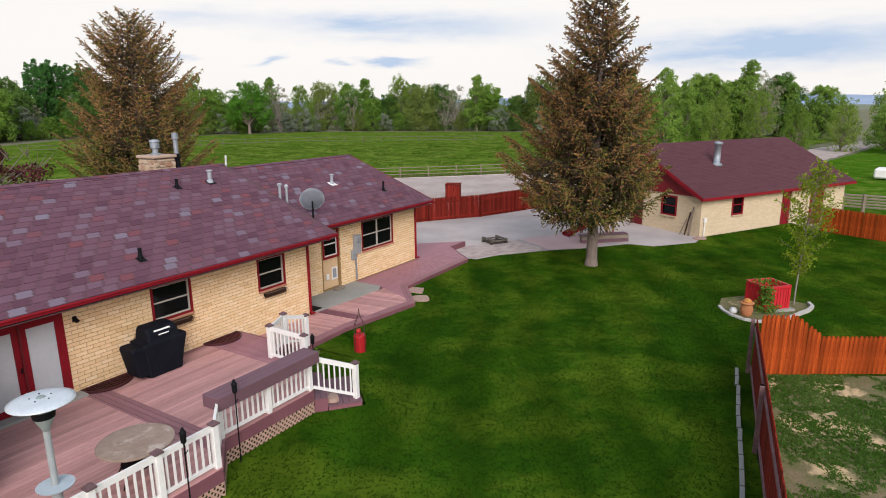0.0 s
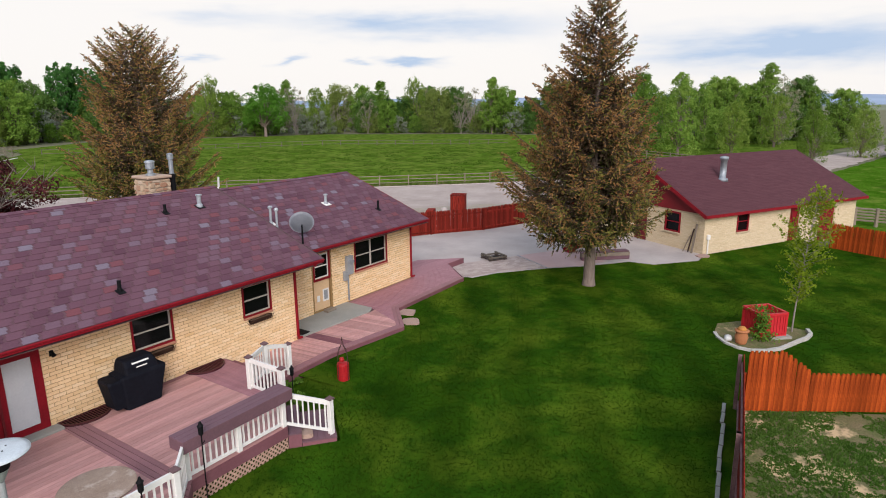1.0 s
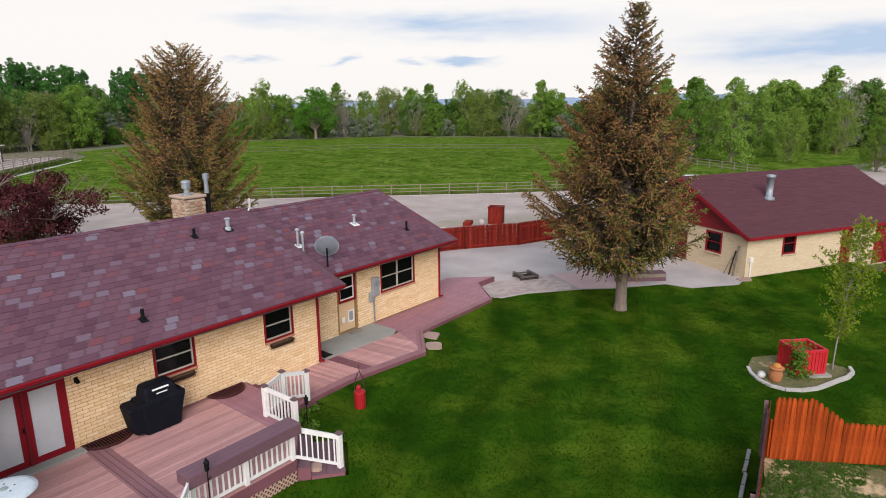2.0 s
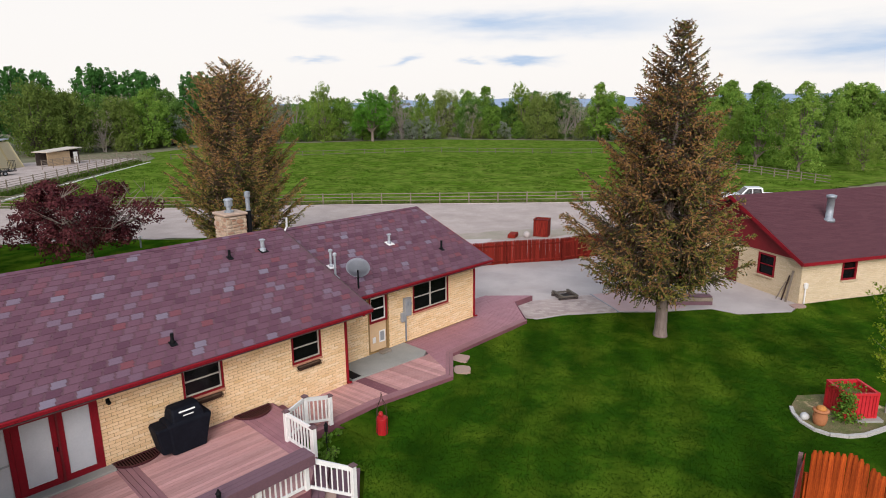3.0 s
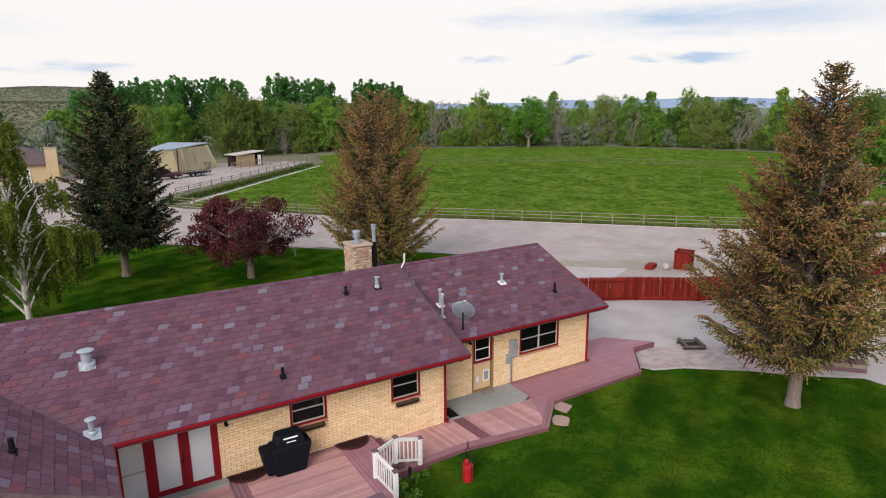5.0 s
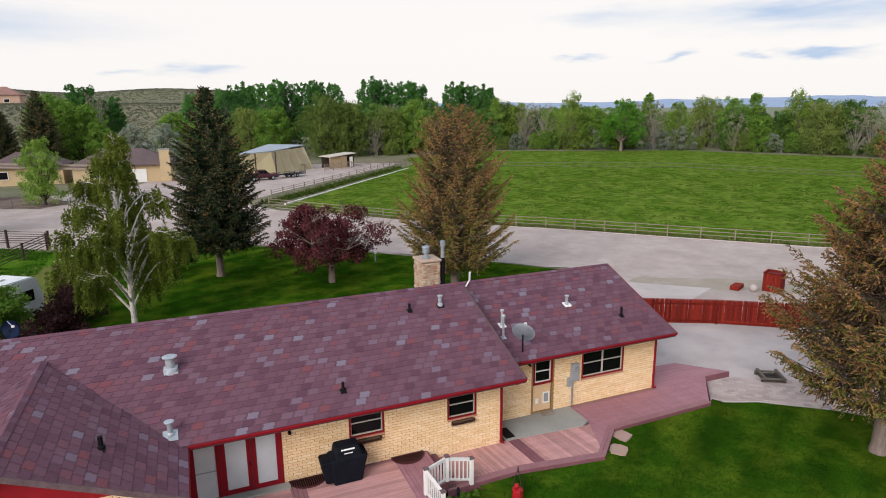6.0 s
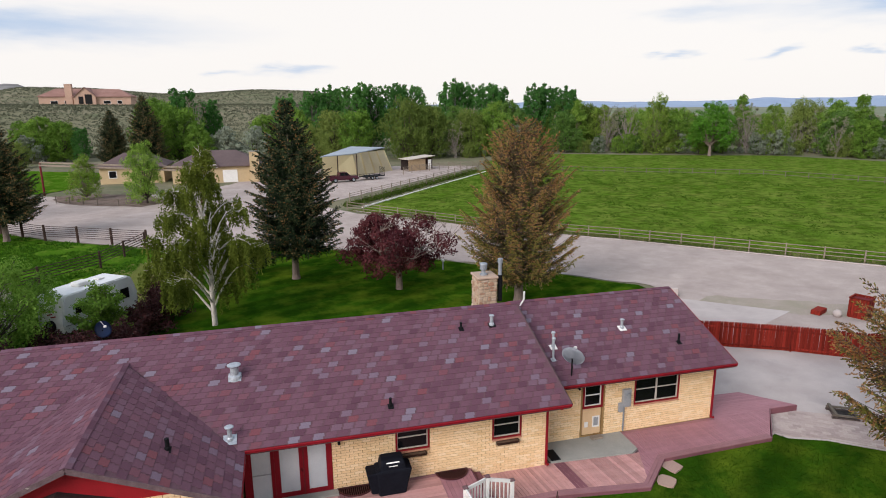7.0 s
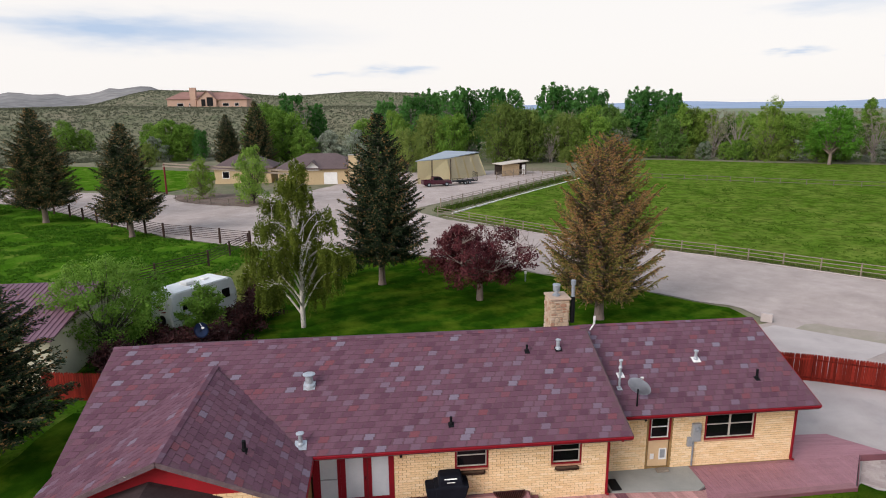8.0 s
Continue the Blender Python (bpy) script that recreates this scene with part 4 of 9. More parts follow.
# ---- decks ----
def strips(poly, axis, width, z0, z1, gap=0.008):
    """Boards over a polygon: axis 0 boards run along x, 1 along y, or an angle in degrees."""
    ang = {0: 0.0, 1: 90.0}.get(axis, axis)
    ca, sa = math.cos(radians(ang)), math.sin(radians(ang))
    nv = Vector((-sa, ca, 0))
    ds = [nv.x * x + nv.y * y for x, y in poly]
    out, d = [], min(ds)
    while d < max(ds) - 0.01:
        bm = bmesh.new()
        bm.faces.new([bm.verts.new((x, y, z1)) for x, y in poly])
        bmesh.ops.bisect_plane(bm, geom=bm.verts[:] + bm.edges[:] + bm.faces[:], plane_co=nv * (d + gap / 2), plane_no=nv, clear_inner=True)
        bmesh.ops.bisect_plane(bm, geom=bm.verts[:] + bm.edges[:] + bm.faces[:], plane_co=nv * (d + width - gap / 2), plane_no=nv, clear_outer=True)
        if bm.faces:
            r = bmesh.ops.extrude_face_region(bm, geom=bm.faces[:])
            for v in r["geom"]:
                if isinstance(v, bmesh.types.BMVert):
                    v.co.z = z0
            bmesh.ops.recalc_face_normals(bm, faces=bm.faces)
            out.append(bm)
        else:
            bm.free()
        d += width
    return out


DZ = 0.40
deck_hi = thing("upper_deck", "raised composite deck of pinkish boards with dark border bands", "deck", (-8, -3, -0.4))
SECT = [
    ([(-14.5, -0.18), (-14.5, -5.7), (-8.3, -5.7), (-8.05, -5.4), (-8.05, -0.18)], 0, "deck"),
    ([(-8.05, -0.18), (-8.05, -5.4), (-7.55, -4.85), (-7.55, -0.18)], 1, "deckband"),
    ([(-7.55, -0.18), (-7.55, -4.85), (-4.95, -4.85), (-4.38, -4.2), (-4.38, -0.18)], 0, "deck"),
    ([(-4.38, -0.18), (-4.38, -4.2), (-3.92, -3.66), (-3.96, -0.18)], 1, "deck2"),
    ([(-3.96, -0.18), (-3.94, -2.4), (-3.12, -2.02), (-3.12, -0.18)], 1, "deck2"),
    ([(-14.5, 0.0), (-14.5, -0.172), (-3.12, -0.172), (-3.12, 0.0)], 0, "deckband"),
]
for poly, ax, mt in SECT:
    for bm in strips(poly, ax, 0.142, DZ - 0.03, DZ, 0.015 if mt == "deckband" else 0.010):
        part("board", bm, M[mt], deck_hi)
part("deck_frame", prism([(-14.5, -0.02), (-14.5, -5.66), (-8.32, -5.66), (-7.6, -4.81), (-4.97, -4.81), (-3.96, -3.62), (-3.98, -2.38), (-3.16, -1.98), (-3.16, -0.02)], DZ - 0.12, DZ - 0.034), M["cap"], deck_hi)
EDGE = [(-14.5, -5.7), (-8.32, -5.7), (-7.6, -4.86), (-4.95, -4.86), (-3.92, -3.66), (-3.94, -2.4), (-3.1, -2.0), (-3.1, 0.0)]
for (x0, y0), (x1, y1) in zip(EDGE, EDGE[1:]):
    d = Vector((x1 - x0, y1 - y0, 0)).normalized()
    o = Vector((d.y, -d.x, 0)) * 0.015
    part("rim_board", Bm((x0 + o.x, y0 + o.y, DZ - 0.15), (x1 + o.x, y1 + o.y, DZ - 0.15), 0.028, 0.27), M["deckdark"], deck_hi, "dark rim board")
# lattice skirt
for (x0, y0), (x1, y1) in list(zip(EDGE, EDGE[1:]))[:4]:
    bm = bmesh.new()
    d = Vector((x1 - x0, y1 - y0, 0))
    L = d.length
    d.normalize()
    n = int(L / 0.13)
    za, zb = -0.50, DZ - 0.28
    H = zb - za
    for i in range(-int(H / 0.13) - 1, n + 1):
        for sgn in (1, -1):
            s0, s1 = i * 0.13, i * 0.13 + H
            p, q = (s0, s1) if sgn > 0 else (s1, s0)
            ta, tb = 0.0, 1.0
            if q != p:
                lo_, hi_ = sorted(((0 - p) / (q - p), (L - p) / (q - p)))
                ta, tb = max(0, lo_), min(1, hi_)
            if tb - ta < 0.05:
                continue
            a = Vector((x0, y0, 0)) + d * (p + (q - p) * ta) + Vector((0, 0, za + H * ta))
            b = Vector((x0, y0, 0)) + d * (p + (q - p) * tb) + Vector((0, 0, za + H * tb))
            off = Vector((d.y, -d.x, 0)) * (0.008 if sgn > 0 else 0.016)
            beam(bm, a + off, b + off, 0.007, 0.042)
    part("lattice", bm, surf("lattice_wood", (0.50, 0.335, 0.25), (0.42, 0.27, 0.20), 3.0, 0.8, 0.1, 30.0), deck_hi, "tan diagonal lattice skirt")

deck_lo = thing("lower_deck", "low composite deck of pinkish grey boards along the house", "deck", (4, -0.5, -0.4))
LOW_A = [(-2.72, 0.0), (0.0, 0.0), (0.18, 0.02), (0.22, -0.02), (3.62, -0.25), (3.90, -0.23), (3.14, -2.1), (2.95, -2.2), (-0.3, -1.78), (-2.1, -1.82), (-2.72, -1.85)]
for bm in strips(LOW_A, 97, 0.142, -0.02, 0.012, 0.019):
    part("board", bm, M["deck"], deck_lo)
for x in (-0.15, 0.0, 0.15):
    part("board", prism([(x + 0.42, -0.06), (x + 0.56, -0.06), (x + 0.72, -1.86), (x + 0.58, -1.86)], -0.018, 0.017), M["deckdark"], deck_lo)
LOW_J = [(3.02, -2.14), (3.80, -0.24), (3.98, -0.15), (4.62, -0.60), (4.40, -0.90)]
for bm in strips(LOW_J, 92, 0.142, -0.024, 0.008, 0.019):
    part("board", bm, M["deck2"], deck_lo)
LOW_B = [(4.35, -0.62), (4.55, -0.72), (9.84, -0.66), (11.64, 1.36), (8.55, 1.20), (4.0, 1.20), (3.985, -0.18)]
for bm in strips(LOW_B, 92, 0.142, -0.02, 0.012, 0.019):
    part("board", bm, M["deck2"], deck_lo)
LOW_C = [(8.55, 1.21), (11.60, 1.37), (13.08, 1.33), (11.42, 3.11), (9.9, 3.2), (8.55, 3.2)]
for bm in strips(LOW_C, -3, 0.142, -0.02, 0.012, 0.012):
    part("board", bm, M["deck2"], deck_lo)
part("board", prism([(4.0, 1.21), (8.55, 1.21), (8.55, 1.36), (4.0, 1.36)], -0.02, 0.014), M["deckband"], deck_lo)
RIM = [(-3.1, -2.0), (-2.1, -1.95), (-0.3, -1.9), (3.05, -2.36), (4.62, -0.87), (9.86, -0.74)]


def inset(line, k):
    """The line moved to its left by k, with mitred corners."""
    out = []
    for i, (x, y) in enumerate(line):
        dirs = [Vector((b[0] - a[0], b[1] - a[1])).normalized() for a, b in ((line[max(0, i - 1)], line[max(1, i)]), (line[min(i, len(line) - 2)], line[min(i + 1, len(line) - 1)]))]
        n0, n1 = (Vector((-d.y, d.x)) for d in dirs)
        m = (n0 + n1).normalized()
        o = m * (k / m.dot(n0))
        out.append((x + o.x, y + o.y))
    return out


for k0, k1 in ((-0.02, 0.125), (0.135, 0.275)):
    lo_, hi_ = inset(RIM, k0), inset(RIM, k1)
    for i in range(len(RIM) - 1):
        part("border_board", prism([lo_[i], lo_[i + 1], hi_[i + 1], hi_[i]], -0.014, 0.019), M["deckband"], deck_lo, "mauve border board")
for (x0, y0), (x1, y1) in zip(RIM, RIM[1:]):
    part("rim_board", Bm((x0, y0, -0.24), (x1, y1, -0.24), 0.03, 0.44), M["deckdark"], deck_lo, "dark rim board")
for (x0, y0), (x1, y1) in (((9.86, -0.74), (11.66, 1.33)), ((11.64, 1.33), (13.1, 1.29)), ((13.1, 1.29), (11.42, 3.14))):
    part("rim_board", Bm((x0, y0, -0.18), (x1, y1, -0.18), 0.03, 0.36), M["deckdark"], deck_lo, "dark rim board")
part("deck_frame", prism([(-2.9, 0), (0, 0), (0, 1.3), (8.5, 1.3), (8.6, 3.1), (11.35, 3.0), (12.9, 1.40), (11.5, 1.42), (9.6, -0.65), (4.6, -0.75), (3.0, -2.2), (-0.3, -1.8), (-2.9, -1.8)], -0.3, -0.03), M["cap"], deck_lo)
for k, zz in enumerate((0.21,)):
    part("step", B(-2.92, -0.98, zz - 0.02, 0.36, 1.9, 0.04, bevel=0.006), M["deckdark"], deck_lo, "dark tread between the decks")
    part("riser", B(-2.92, -0.98, 0.09, 0.32, 1.88, 0.17), M["cap"], deck_lo)
solid("stoop", prism([(0.2, 1.37), (0.2, 0.02), (3.6, -0.24), (3.98, 0.0), (3.98, 1.37)], -0.3, 0.045), M["slab"], "grey concrete stoop before the back door", "stoop", "structure")

from mathutils.bvhtree import BVHTree
BANKS = []
# low banks of lawn against the decks and the patio
def bank(inn, out, top, power, label):
    bm = bmesh.new()
    prev = None
    for (x0, y0), (x1, y1) in zip(inn, out):
        row = []
        for k in range(7):
            f = k / 6
            x, y = x0 + (x1 - x0) * f, y0 + (y1 - y0) * f
            g = ground_z(x, y) + 0.05
            row.append(bm.verts.new((x, y, g + (top - g) * (1 - f) ** power)))
        if prev:
            for k in range(6):
                bm.faces.new((prev[k], prev[k + 1], row[k + 1], row[k]))
        prev = row
    for f in bm.faces:
        f.normal_update()
        if f.normal.z < 0:
            f.normal_flip()
    BANKS.append(BVHTree.FromBMesh(bm))
    solid("lawn_bank", bm, M["lawn"], label, "lawn", "structure", smooth=True)


bank([(-14.5, -5.72), (-8.33, -5.72), (-7.6, -4.88), (-4.95, -4.88), (-3.95, -5.7), (-2.9, -4.5), (-3.6, -3.6), (-3.5, -2.2), (-2.0, -2.02)],
     [(-14.5, -8.2), (-7.6, -8.0), (-6.4, -7.2), (-4.4, -7.0), (-2.6, -6.6), (-1.2, -5.0), (-1.6, -3.8), (-1.2, -3.2), (-0.6, -3.0)], -0.20, 1.6, "grassy bank against the deck")
bank([(-1.9, -1.97), (-0.3, -1.92), (1.4, -2.12), (3.06, -2.36), (3.8, -1.64), (4.58, -0.88), (7.0, -0.83), (9.58, -0.77), (10.4, -0.3)],
     [(-1.4, -3.6), (-0.2, -4.4), (1.6, -4.9), (4.2, -5.0), (6.0, -4.0), (7.0, -3.6), (8.6, -3.4), (10.6, -2.6), (11.6, -1.3)], -0.15, 1.4, "gentle grassy rise against the low deck")
bank([(10.15, -0.3), (12.25, -1.22), (14.55, -3.04), (15.65, -4.24), (18.05, -6.14), (18.15, -7.44), (20.28, -9.24), (21.9, -9.2), (26, -11.5), (29.3, -13.3)],
     [(9.6, -1.6), (11.4, -2.8), (13.4, -4.6), (14.6, -5.8), (16.6, -7.6), (17.2, -9.0), (19.8, -11.0), (21.6, -11.0), (25.2, -13.2), (28.6, -15.0)], -0.272, 1.2, "grass edge against the patio")

# railings
BAL = mesh("baluster", B(0, 0, 0, 0.035, 0.035, 1.0), M["white"])


def post(parent, x, y, z0, h, w=0.13):
    p = part("post", B(x, y, z0 + h / 2, w, w, h, bevel=0.01), M["white"], parent, "white square post")
    bm = B(x, y, z0 + h + 0.02, w + 0.05, w + 0.05, 0.04, bevel=0.008)
    r = bmesh.ops.create_cone(bm, cap_ends=True, segments=4, radius1=(w + 0.03) * 0.7, radius2=0.01, depth=0.06, matrix=pose(x, y, z0 + h + 0.07, 0, 0, 45))
    link("post_cap", mesh("post_cap", bm, M["cap"]), p, "plum post cap")


def rails(parent, x0, y0, x1, y1, z0, z1, h=0.86, foot=0.1):
    """Top and bottom rail with balusters between two posts; z0, z1 the floor at either end."""
    d = Vector((x1 - x0, y1 - y0, 0))
    L = d.length
    part("top_rail", Bm((x0, y0, z0 + h), (x1, y1, z1 + h), 0.055, 0.12), M["white"], parent)
    part("bottom_rail", Bm((x0, y0, z0 + foot), (x1, y1, z1 + foot), 0.05, 0.07), M["white"], parent)
    n = max(2, int(L / 0.135))
    for i in range(1, n):
        f = i / n
        z = z0 + (z1 - z0) * f
        ob = link("baluster", BAL, parent)
        ob.matrix_basis = pose(x0 + d.x * f, y0 + d.y * f, z + (h + foot) / 2, 0, 0, math.degrees(math.atan2(d.y, d.x))) @ Matrix.Diagonal((1, 1, h - foot, 1))


rl = thing("deck_railing", "white painted railing with plum post caps along the upper deck", "railing", (-9, -5.6, DZ))
PX = [(-14.3, -5.62), (-13.1, -5.62), (-11.92, -5.62), (-10.72, -5.62), (-9.54, -5.62), (-8.36, -5.62)]
for x, y in PX:
    post(rl, x, y, DZ, 0.92)
for (x0, y0), (x1, y1) in zip(PX, PX[1:]):
    rails(rl, x0, y0, x1, y1, DZ, DZ)
BL, BR = (-7.62, -4.80), (-4.98, -4.80)
rails(rl, *PX[-1], *BL, DZ, DZ)
for x in (-7.62, -6.3, -4.98):
    part("post", B(x, -4.80, DZ + 0.46, 0.12, 0.12, 0.92, bevel=0.01), M["white"], rl, "white square post")
rails(rl, -7.62, -4.80, -6.3, -4.80, DZ, DZ, 0.84)
rails(rl, -6.3, -4.80, -4.98, -4.80, DZ, DZ, 0.84)
bm = bmesh.new()
for k in range(3):
    box(bm, -6.3, -4.92 + k * 0.15, DZ + 1.0, 2.95, 0.142, 0.04, bevel=0.006)
box(bm, -6.3, -5.0, DZ + 0.88, 2.95, 0.04, 0.28, bevel=0.006)
box(bm, -6.3, -4.54, DZ + 0.88, 2.95, 0.04, 0.28, bevel=0.006)
for x in (-7.76, -4.84):
    box(bm, x, -4.77, DZ + 0.88, 0.04, 0.42, 0.26, bevel=0.006)
part("shelf_top", bm, M["plank"], rl, "wide plum plank shelf on the railing")
sr = thing("stair_railing", "white painted railings beside the steps to the lawn", "railing", (-4, -3, DZ))
post(sr, -4.04, -2.42, DZ, 0.92)
post(sr, -3.14, -2.02, DZ, 0.92)
post(sr, -2.22, -1.98, 0.012, 0.98)
post(sr, -3.95, -3.64, DZ - 0.05, 0.9)
post(sr, -3.98, -5.42, -0.12, 1.0)
rails(sr, -4.04, -2.42, -3.14, -2.02, DZ, DZ)
rails(sr, -3.14, -2.02, -2.22, -1.98, DZ - 0.03, 0.10)
rails(sr, -4.04, -2.42, -3.95, -3.64, DZ, DZ - 0.06)
rails(sr, -4.92, -4.86, -3.98, -5.42, DZ - 0.02, -0.08)
st = thing("lawn_steps", "plum composite steps down to the lawn with flagstones beside", "steps", (-4, -4.6, -0.5))
STEP = [(-4.93, -4.88), (-3.90, -3.68), (-3.66, -3.90), (-4.68, -5.10)]
LAND = [(-4.70, -5.12), (-3.64, -3.92), (-3.02, -4.45), (-4.02, -5.66)]
for poly, zz in ((STEP, 0.17), (LAND, -0.06)):
    for bm in strips(poly, 49.5, 0.16, zz - 0.035, zz):
        part("tread", bm, M["plank"], st)
    cx_, cy_ = sum(p[0] for p in poly) / 4, sum(p[1] for p in poly) / 4
    part("riser", prism([(cx_ + (x - cx_) * 0.97, cy_ + (y - cy_) * 0.97) for x, y in poly], -0.55, zz - 0.04), M["deckdark"], st)
rnd = random.Random(8)
FLAG = pieced("flagstone_path", [(0.0, (0.34, 0.225, 0.19)), (0.5, (0.40, 0.265, 0.22)), (1.0, (0.38, 0.27, 0.205))], 0.9, True)


def flagstone(x, y, sx, sy, rz, z=-0.36, name="stepping_stone", label="flat pinkish flagstone set in the lawn"):
    bm = bmesh.new()
    n = 9
    poly = []
    for i in range(n):
        a = 2 * math.pi * i / n
        r = rnd.uniform(0.86, 1.08)
        px, py = sx / 2 * r * math.copysign(abs(math.cos(a)) ** 0.6, math.cos(a)), sy / 2 * r * math.copysign(abs(math.sin(a)) ** 0.6, math.sin(a))
        c, s_ = math.cos(radians(rz)), math.sin(radians(rz))
        poly.append((x + px * c - py * s_, y + px * s_ + py * c))
    ob = solid(name, prism(poly, z - 0.08, z + 0.035), FLAG, label, "stone", group="stepping stones")
    return ob


flagstone(4.74, -1.2, 0.78, 0.74, 20, -0.175)
flagstone(3.98, -2.0, 0.78, 0.74, 40, -0.175)
flagstone(11.6, -0.95, 1.0, 0.4, -28)
flagstone(-4.36, -4.66, 0.36, 0.26, 50, 0.02, "step_stone", "tan flat stone lying on the steps")
flagstone(-4.40, -4.98, 0.36, 0.30, 50, 0.02, "step_stone", "tan flat stone lying on the steps")

# ---- garage ----
GA = -29.0
GX, GY = 21.89, -9.06
GM = pose(GX, GY, 0, 0, 0, GA)


def gpt(a, b, z):
    return tuple(GM @ Vector((a, b, z)))


GLEN, GDEP, GRY, GRZ, GEZ = 14.2, 9.8, 4.9, 4.72, 2.02
gar = thing("garage", "pale brick garage with plum shingle roof and red trim", "garage", gpt(7, 4.9, -0.6))
GOP = [(2.72, 3.62, 0.78, 1.88), (7.45, 8.35, -0.62, 1.80), (10.4, 11.9, -0.62, 1.8)]
gw = part("front_wall", wall_panel((GX, GY), GA, GLEN, -0.9, 2.0, 0.2, GOP), M["gmortar"], gar, "pale buff brick wall")
sp = gpt(0, GDEP, 0)
GOPS = [(GDEP - 2.80, GDEP - 1.75, 0.70, 1.80), (GDEP - 5.3, GDEP - 4.3, -0.62, 1.5)]
gs = part("side_wall", wall_panel((sp[0], sp[1]), GA - 90, GDEP, -0.9, 2.0, 0.2, GOPS), M["gmortar"], gar, "pale buff brick gable wall")
bm = bmesh.new()
m = GM
for c, s_ in (((GLEN - 0.1, GDEP / 2, 0.55), (0.2, GDEP, 2.9)), ((GLEN / 2, GDEP - 0.1, 0.55), (GLEN, 0.2, 2.9))):
    bmesh.ops.create_cube(bm, size=1.0, matrix=m @ Matrix.Translation(c) @ Matrix.Diagonal((*s_, 1)))
part("back_walls", bm, M["gmortar"], gar)
bm = bmesh.new()
slab(bm, [gpt(-0.45, -0.45, GEZ), gpt(GLEN + 0.45, -0.45, GEZ), gpt(GLEN + 0.45, GRY, GRZ), gpt(-0.45, GRY, GRZ)], 0.14)
slab(bm, [gpt(-0.45, GRY, GRZ), gpt(GLEN + 0.45, GRY, GRZ), gpt(GLEN + 0.45, GDEP + 0.45, GEZ), gpt(-0.45, GDEP + 0.45, GEZ)], 0.14)
groof = part("garage_roof", bm, M["gshingle"], gar, "plum asphalt shingles")
bm = bmesh.new()
slab(bm, [gpt(-0.02, 0.0, 1.98), gpt(-0.02, GDEP, 1.98), gpt(-0.02, GRY, GRZ - 0.2)], 0.0)
bmesh.ops.solidify(bm, geom=bm.faces[:], thickness=0.02)
part("gable_panel", bm, surf("garage_gable_red", (0.22, 0.012, 0.018), (0.17, 0.012, 0.016), 1.2, 0.7, 0.15, 25.0, stain=0.25), gar, "dark red gable boards")
bm = bmesh.new()
beam(bm, gpt(-0.45, -0.47, GEZ - 0.08), gpt(GLEN + 0.45, -0.47, GEZ - 0.08), 0.03, 0.17)
part("fascia", bm, M["redtrim"], gar, "red fascia")
for b, z in ((-0.45, GEZ), (GDEP + 0.45, GEZ)):
    part("bargeboard", Bm(gpt(-0.47, b, z - 0.1), gpt(-0.47, GRY, GRZ - 0.1), 0.03, 0.2), M["redtrim"], gar, "red bargeboard")
part("soffit", Bm(gpt(0.0, -0.22, GEZ - 0.17), gpt(GLEN, -0.22, GEZ - 0.17), 0.4, 0.02), M["redtrim"], gar)


def garage_window(origin, ang, a0, a1, z0, z1):
    m = pose(origin[0], origin[1], 0, 0, 0, ang)
    o = m @ Vector((a0 - 0.06, -0.03, 0))
    w = part("window", wall_panel(o, ang, a1 - a0 + 0.12, z0 - 0.06, z1 + 0.06, 0.06, [(0.1, a1 - a0 + 0.02, z0 + 0.04, z1 - 0.04)]), M["redtrim"], gar, "red-framed window with dark panes")
    c = m @ Vector(((a0 + a1) / 2, 0.07, 0))
    link("pane", mesh("pane", B(c.x, c.y, (z0 + z1) / 2, a1 - a0, 0.012, z1 - z0, rz=ang), M["glass"]), w)
    c = m @ Vector(((a0 + a1) / 2, 0.03, 0))
    link("meeting_rail", mesh("meeting_rail", B(c.x, c.y, (z0 + z1) / 2, a1 - a0, 0.04, 0.05, rz=ang), M["redtrim"]), w)
    c = m @ Vector(((a0 + a1) / 2, -0.06, 0))
    link("sill", mesh("sill", B(c.x, c.y, z0 - 0.08, a1 - a0 + 0.2, 0.12, 0.07, rz=ang), M["gmortar"]), w)


garage_window((GX, GY), GA, *GOP[0])
garage_window((sp[0], sp[1]), GA - 90, *GOPS[0])
for a0, a1, z0, z1 in GOP[1:]:
    c = GM @ Vector(((a0 + a1) / 2, 0.05, 0))
    part("door", B(c.x, c.y, (z0 + z1) / 2, a1 - a0, 0.06, z1 - z0, rz=GA, bevel=0.01), M["redtrim"], gar, "red garage side door with a cross brace")
    dw = gar.children[-1]
    for p, q in (((a0, z0), (a1, z1)), ((a0, z1), (a1, z0))):
        link("brace", mesh("brace", Bm(gpt(p[0], 0.005, p[1]), gpt(q[0], 0.005, q[1]), 0.03, 0.10), M["darkred"]), dw)
mm = pose(sp[0], sp[1], 0, 0, 0, GA - 90)
c = mm @ Vector(((GOPS[1][0] + GOPS[1][1]) / 2, 0.05, 0))
part("door", B(c.x, c.y, 0.44, 1.0, 0.06, 2.12, rz=GA - 90, bevel=0.01), M["darkred"], gar, "dark red door")
c = GM @ Vector((4.1, 2.4, 0))
zr = GEZ + (GRZ - GEZ) * (2.4 + 0.45) / (GRY + 0.45)
part("flue", lathe(bmesh.new(), [(0.34, -0.1), (0.30, 0.05), (0.19, 0.08), (0.19, 1.2), (0.26, 1.22), (0.26, 1.36), (0.05, 1.42)], (c.x, c.y, zr), 16), M["steel"], gar, "galvanised stove pipe", True)
c = GM @ Vector((0.3, -0.08, 0))
part("drain_pipe", lathe(bmesh.new(), [(0.04, -0.6), (0.04, 0.55), (0.11, 0.56), (0.11, 0.8), (0.03, 0.84)], (c.x, c.y, 0.0), 10), M["white"], gar, "white standpipe with a cap")


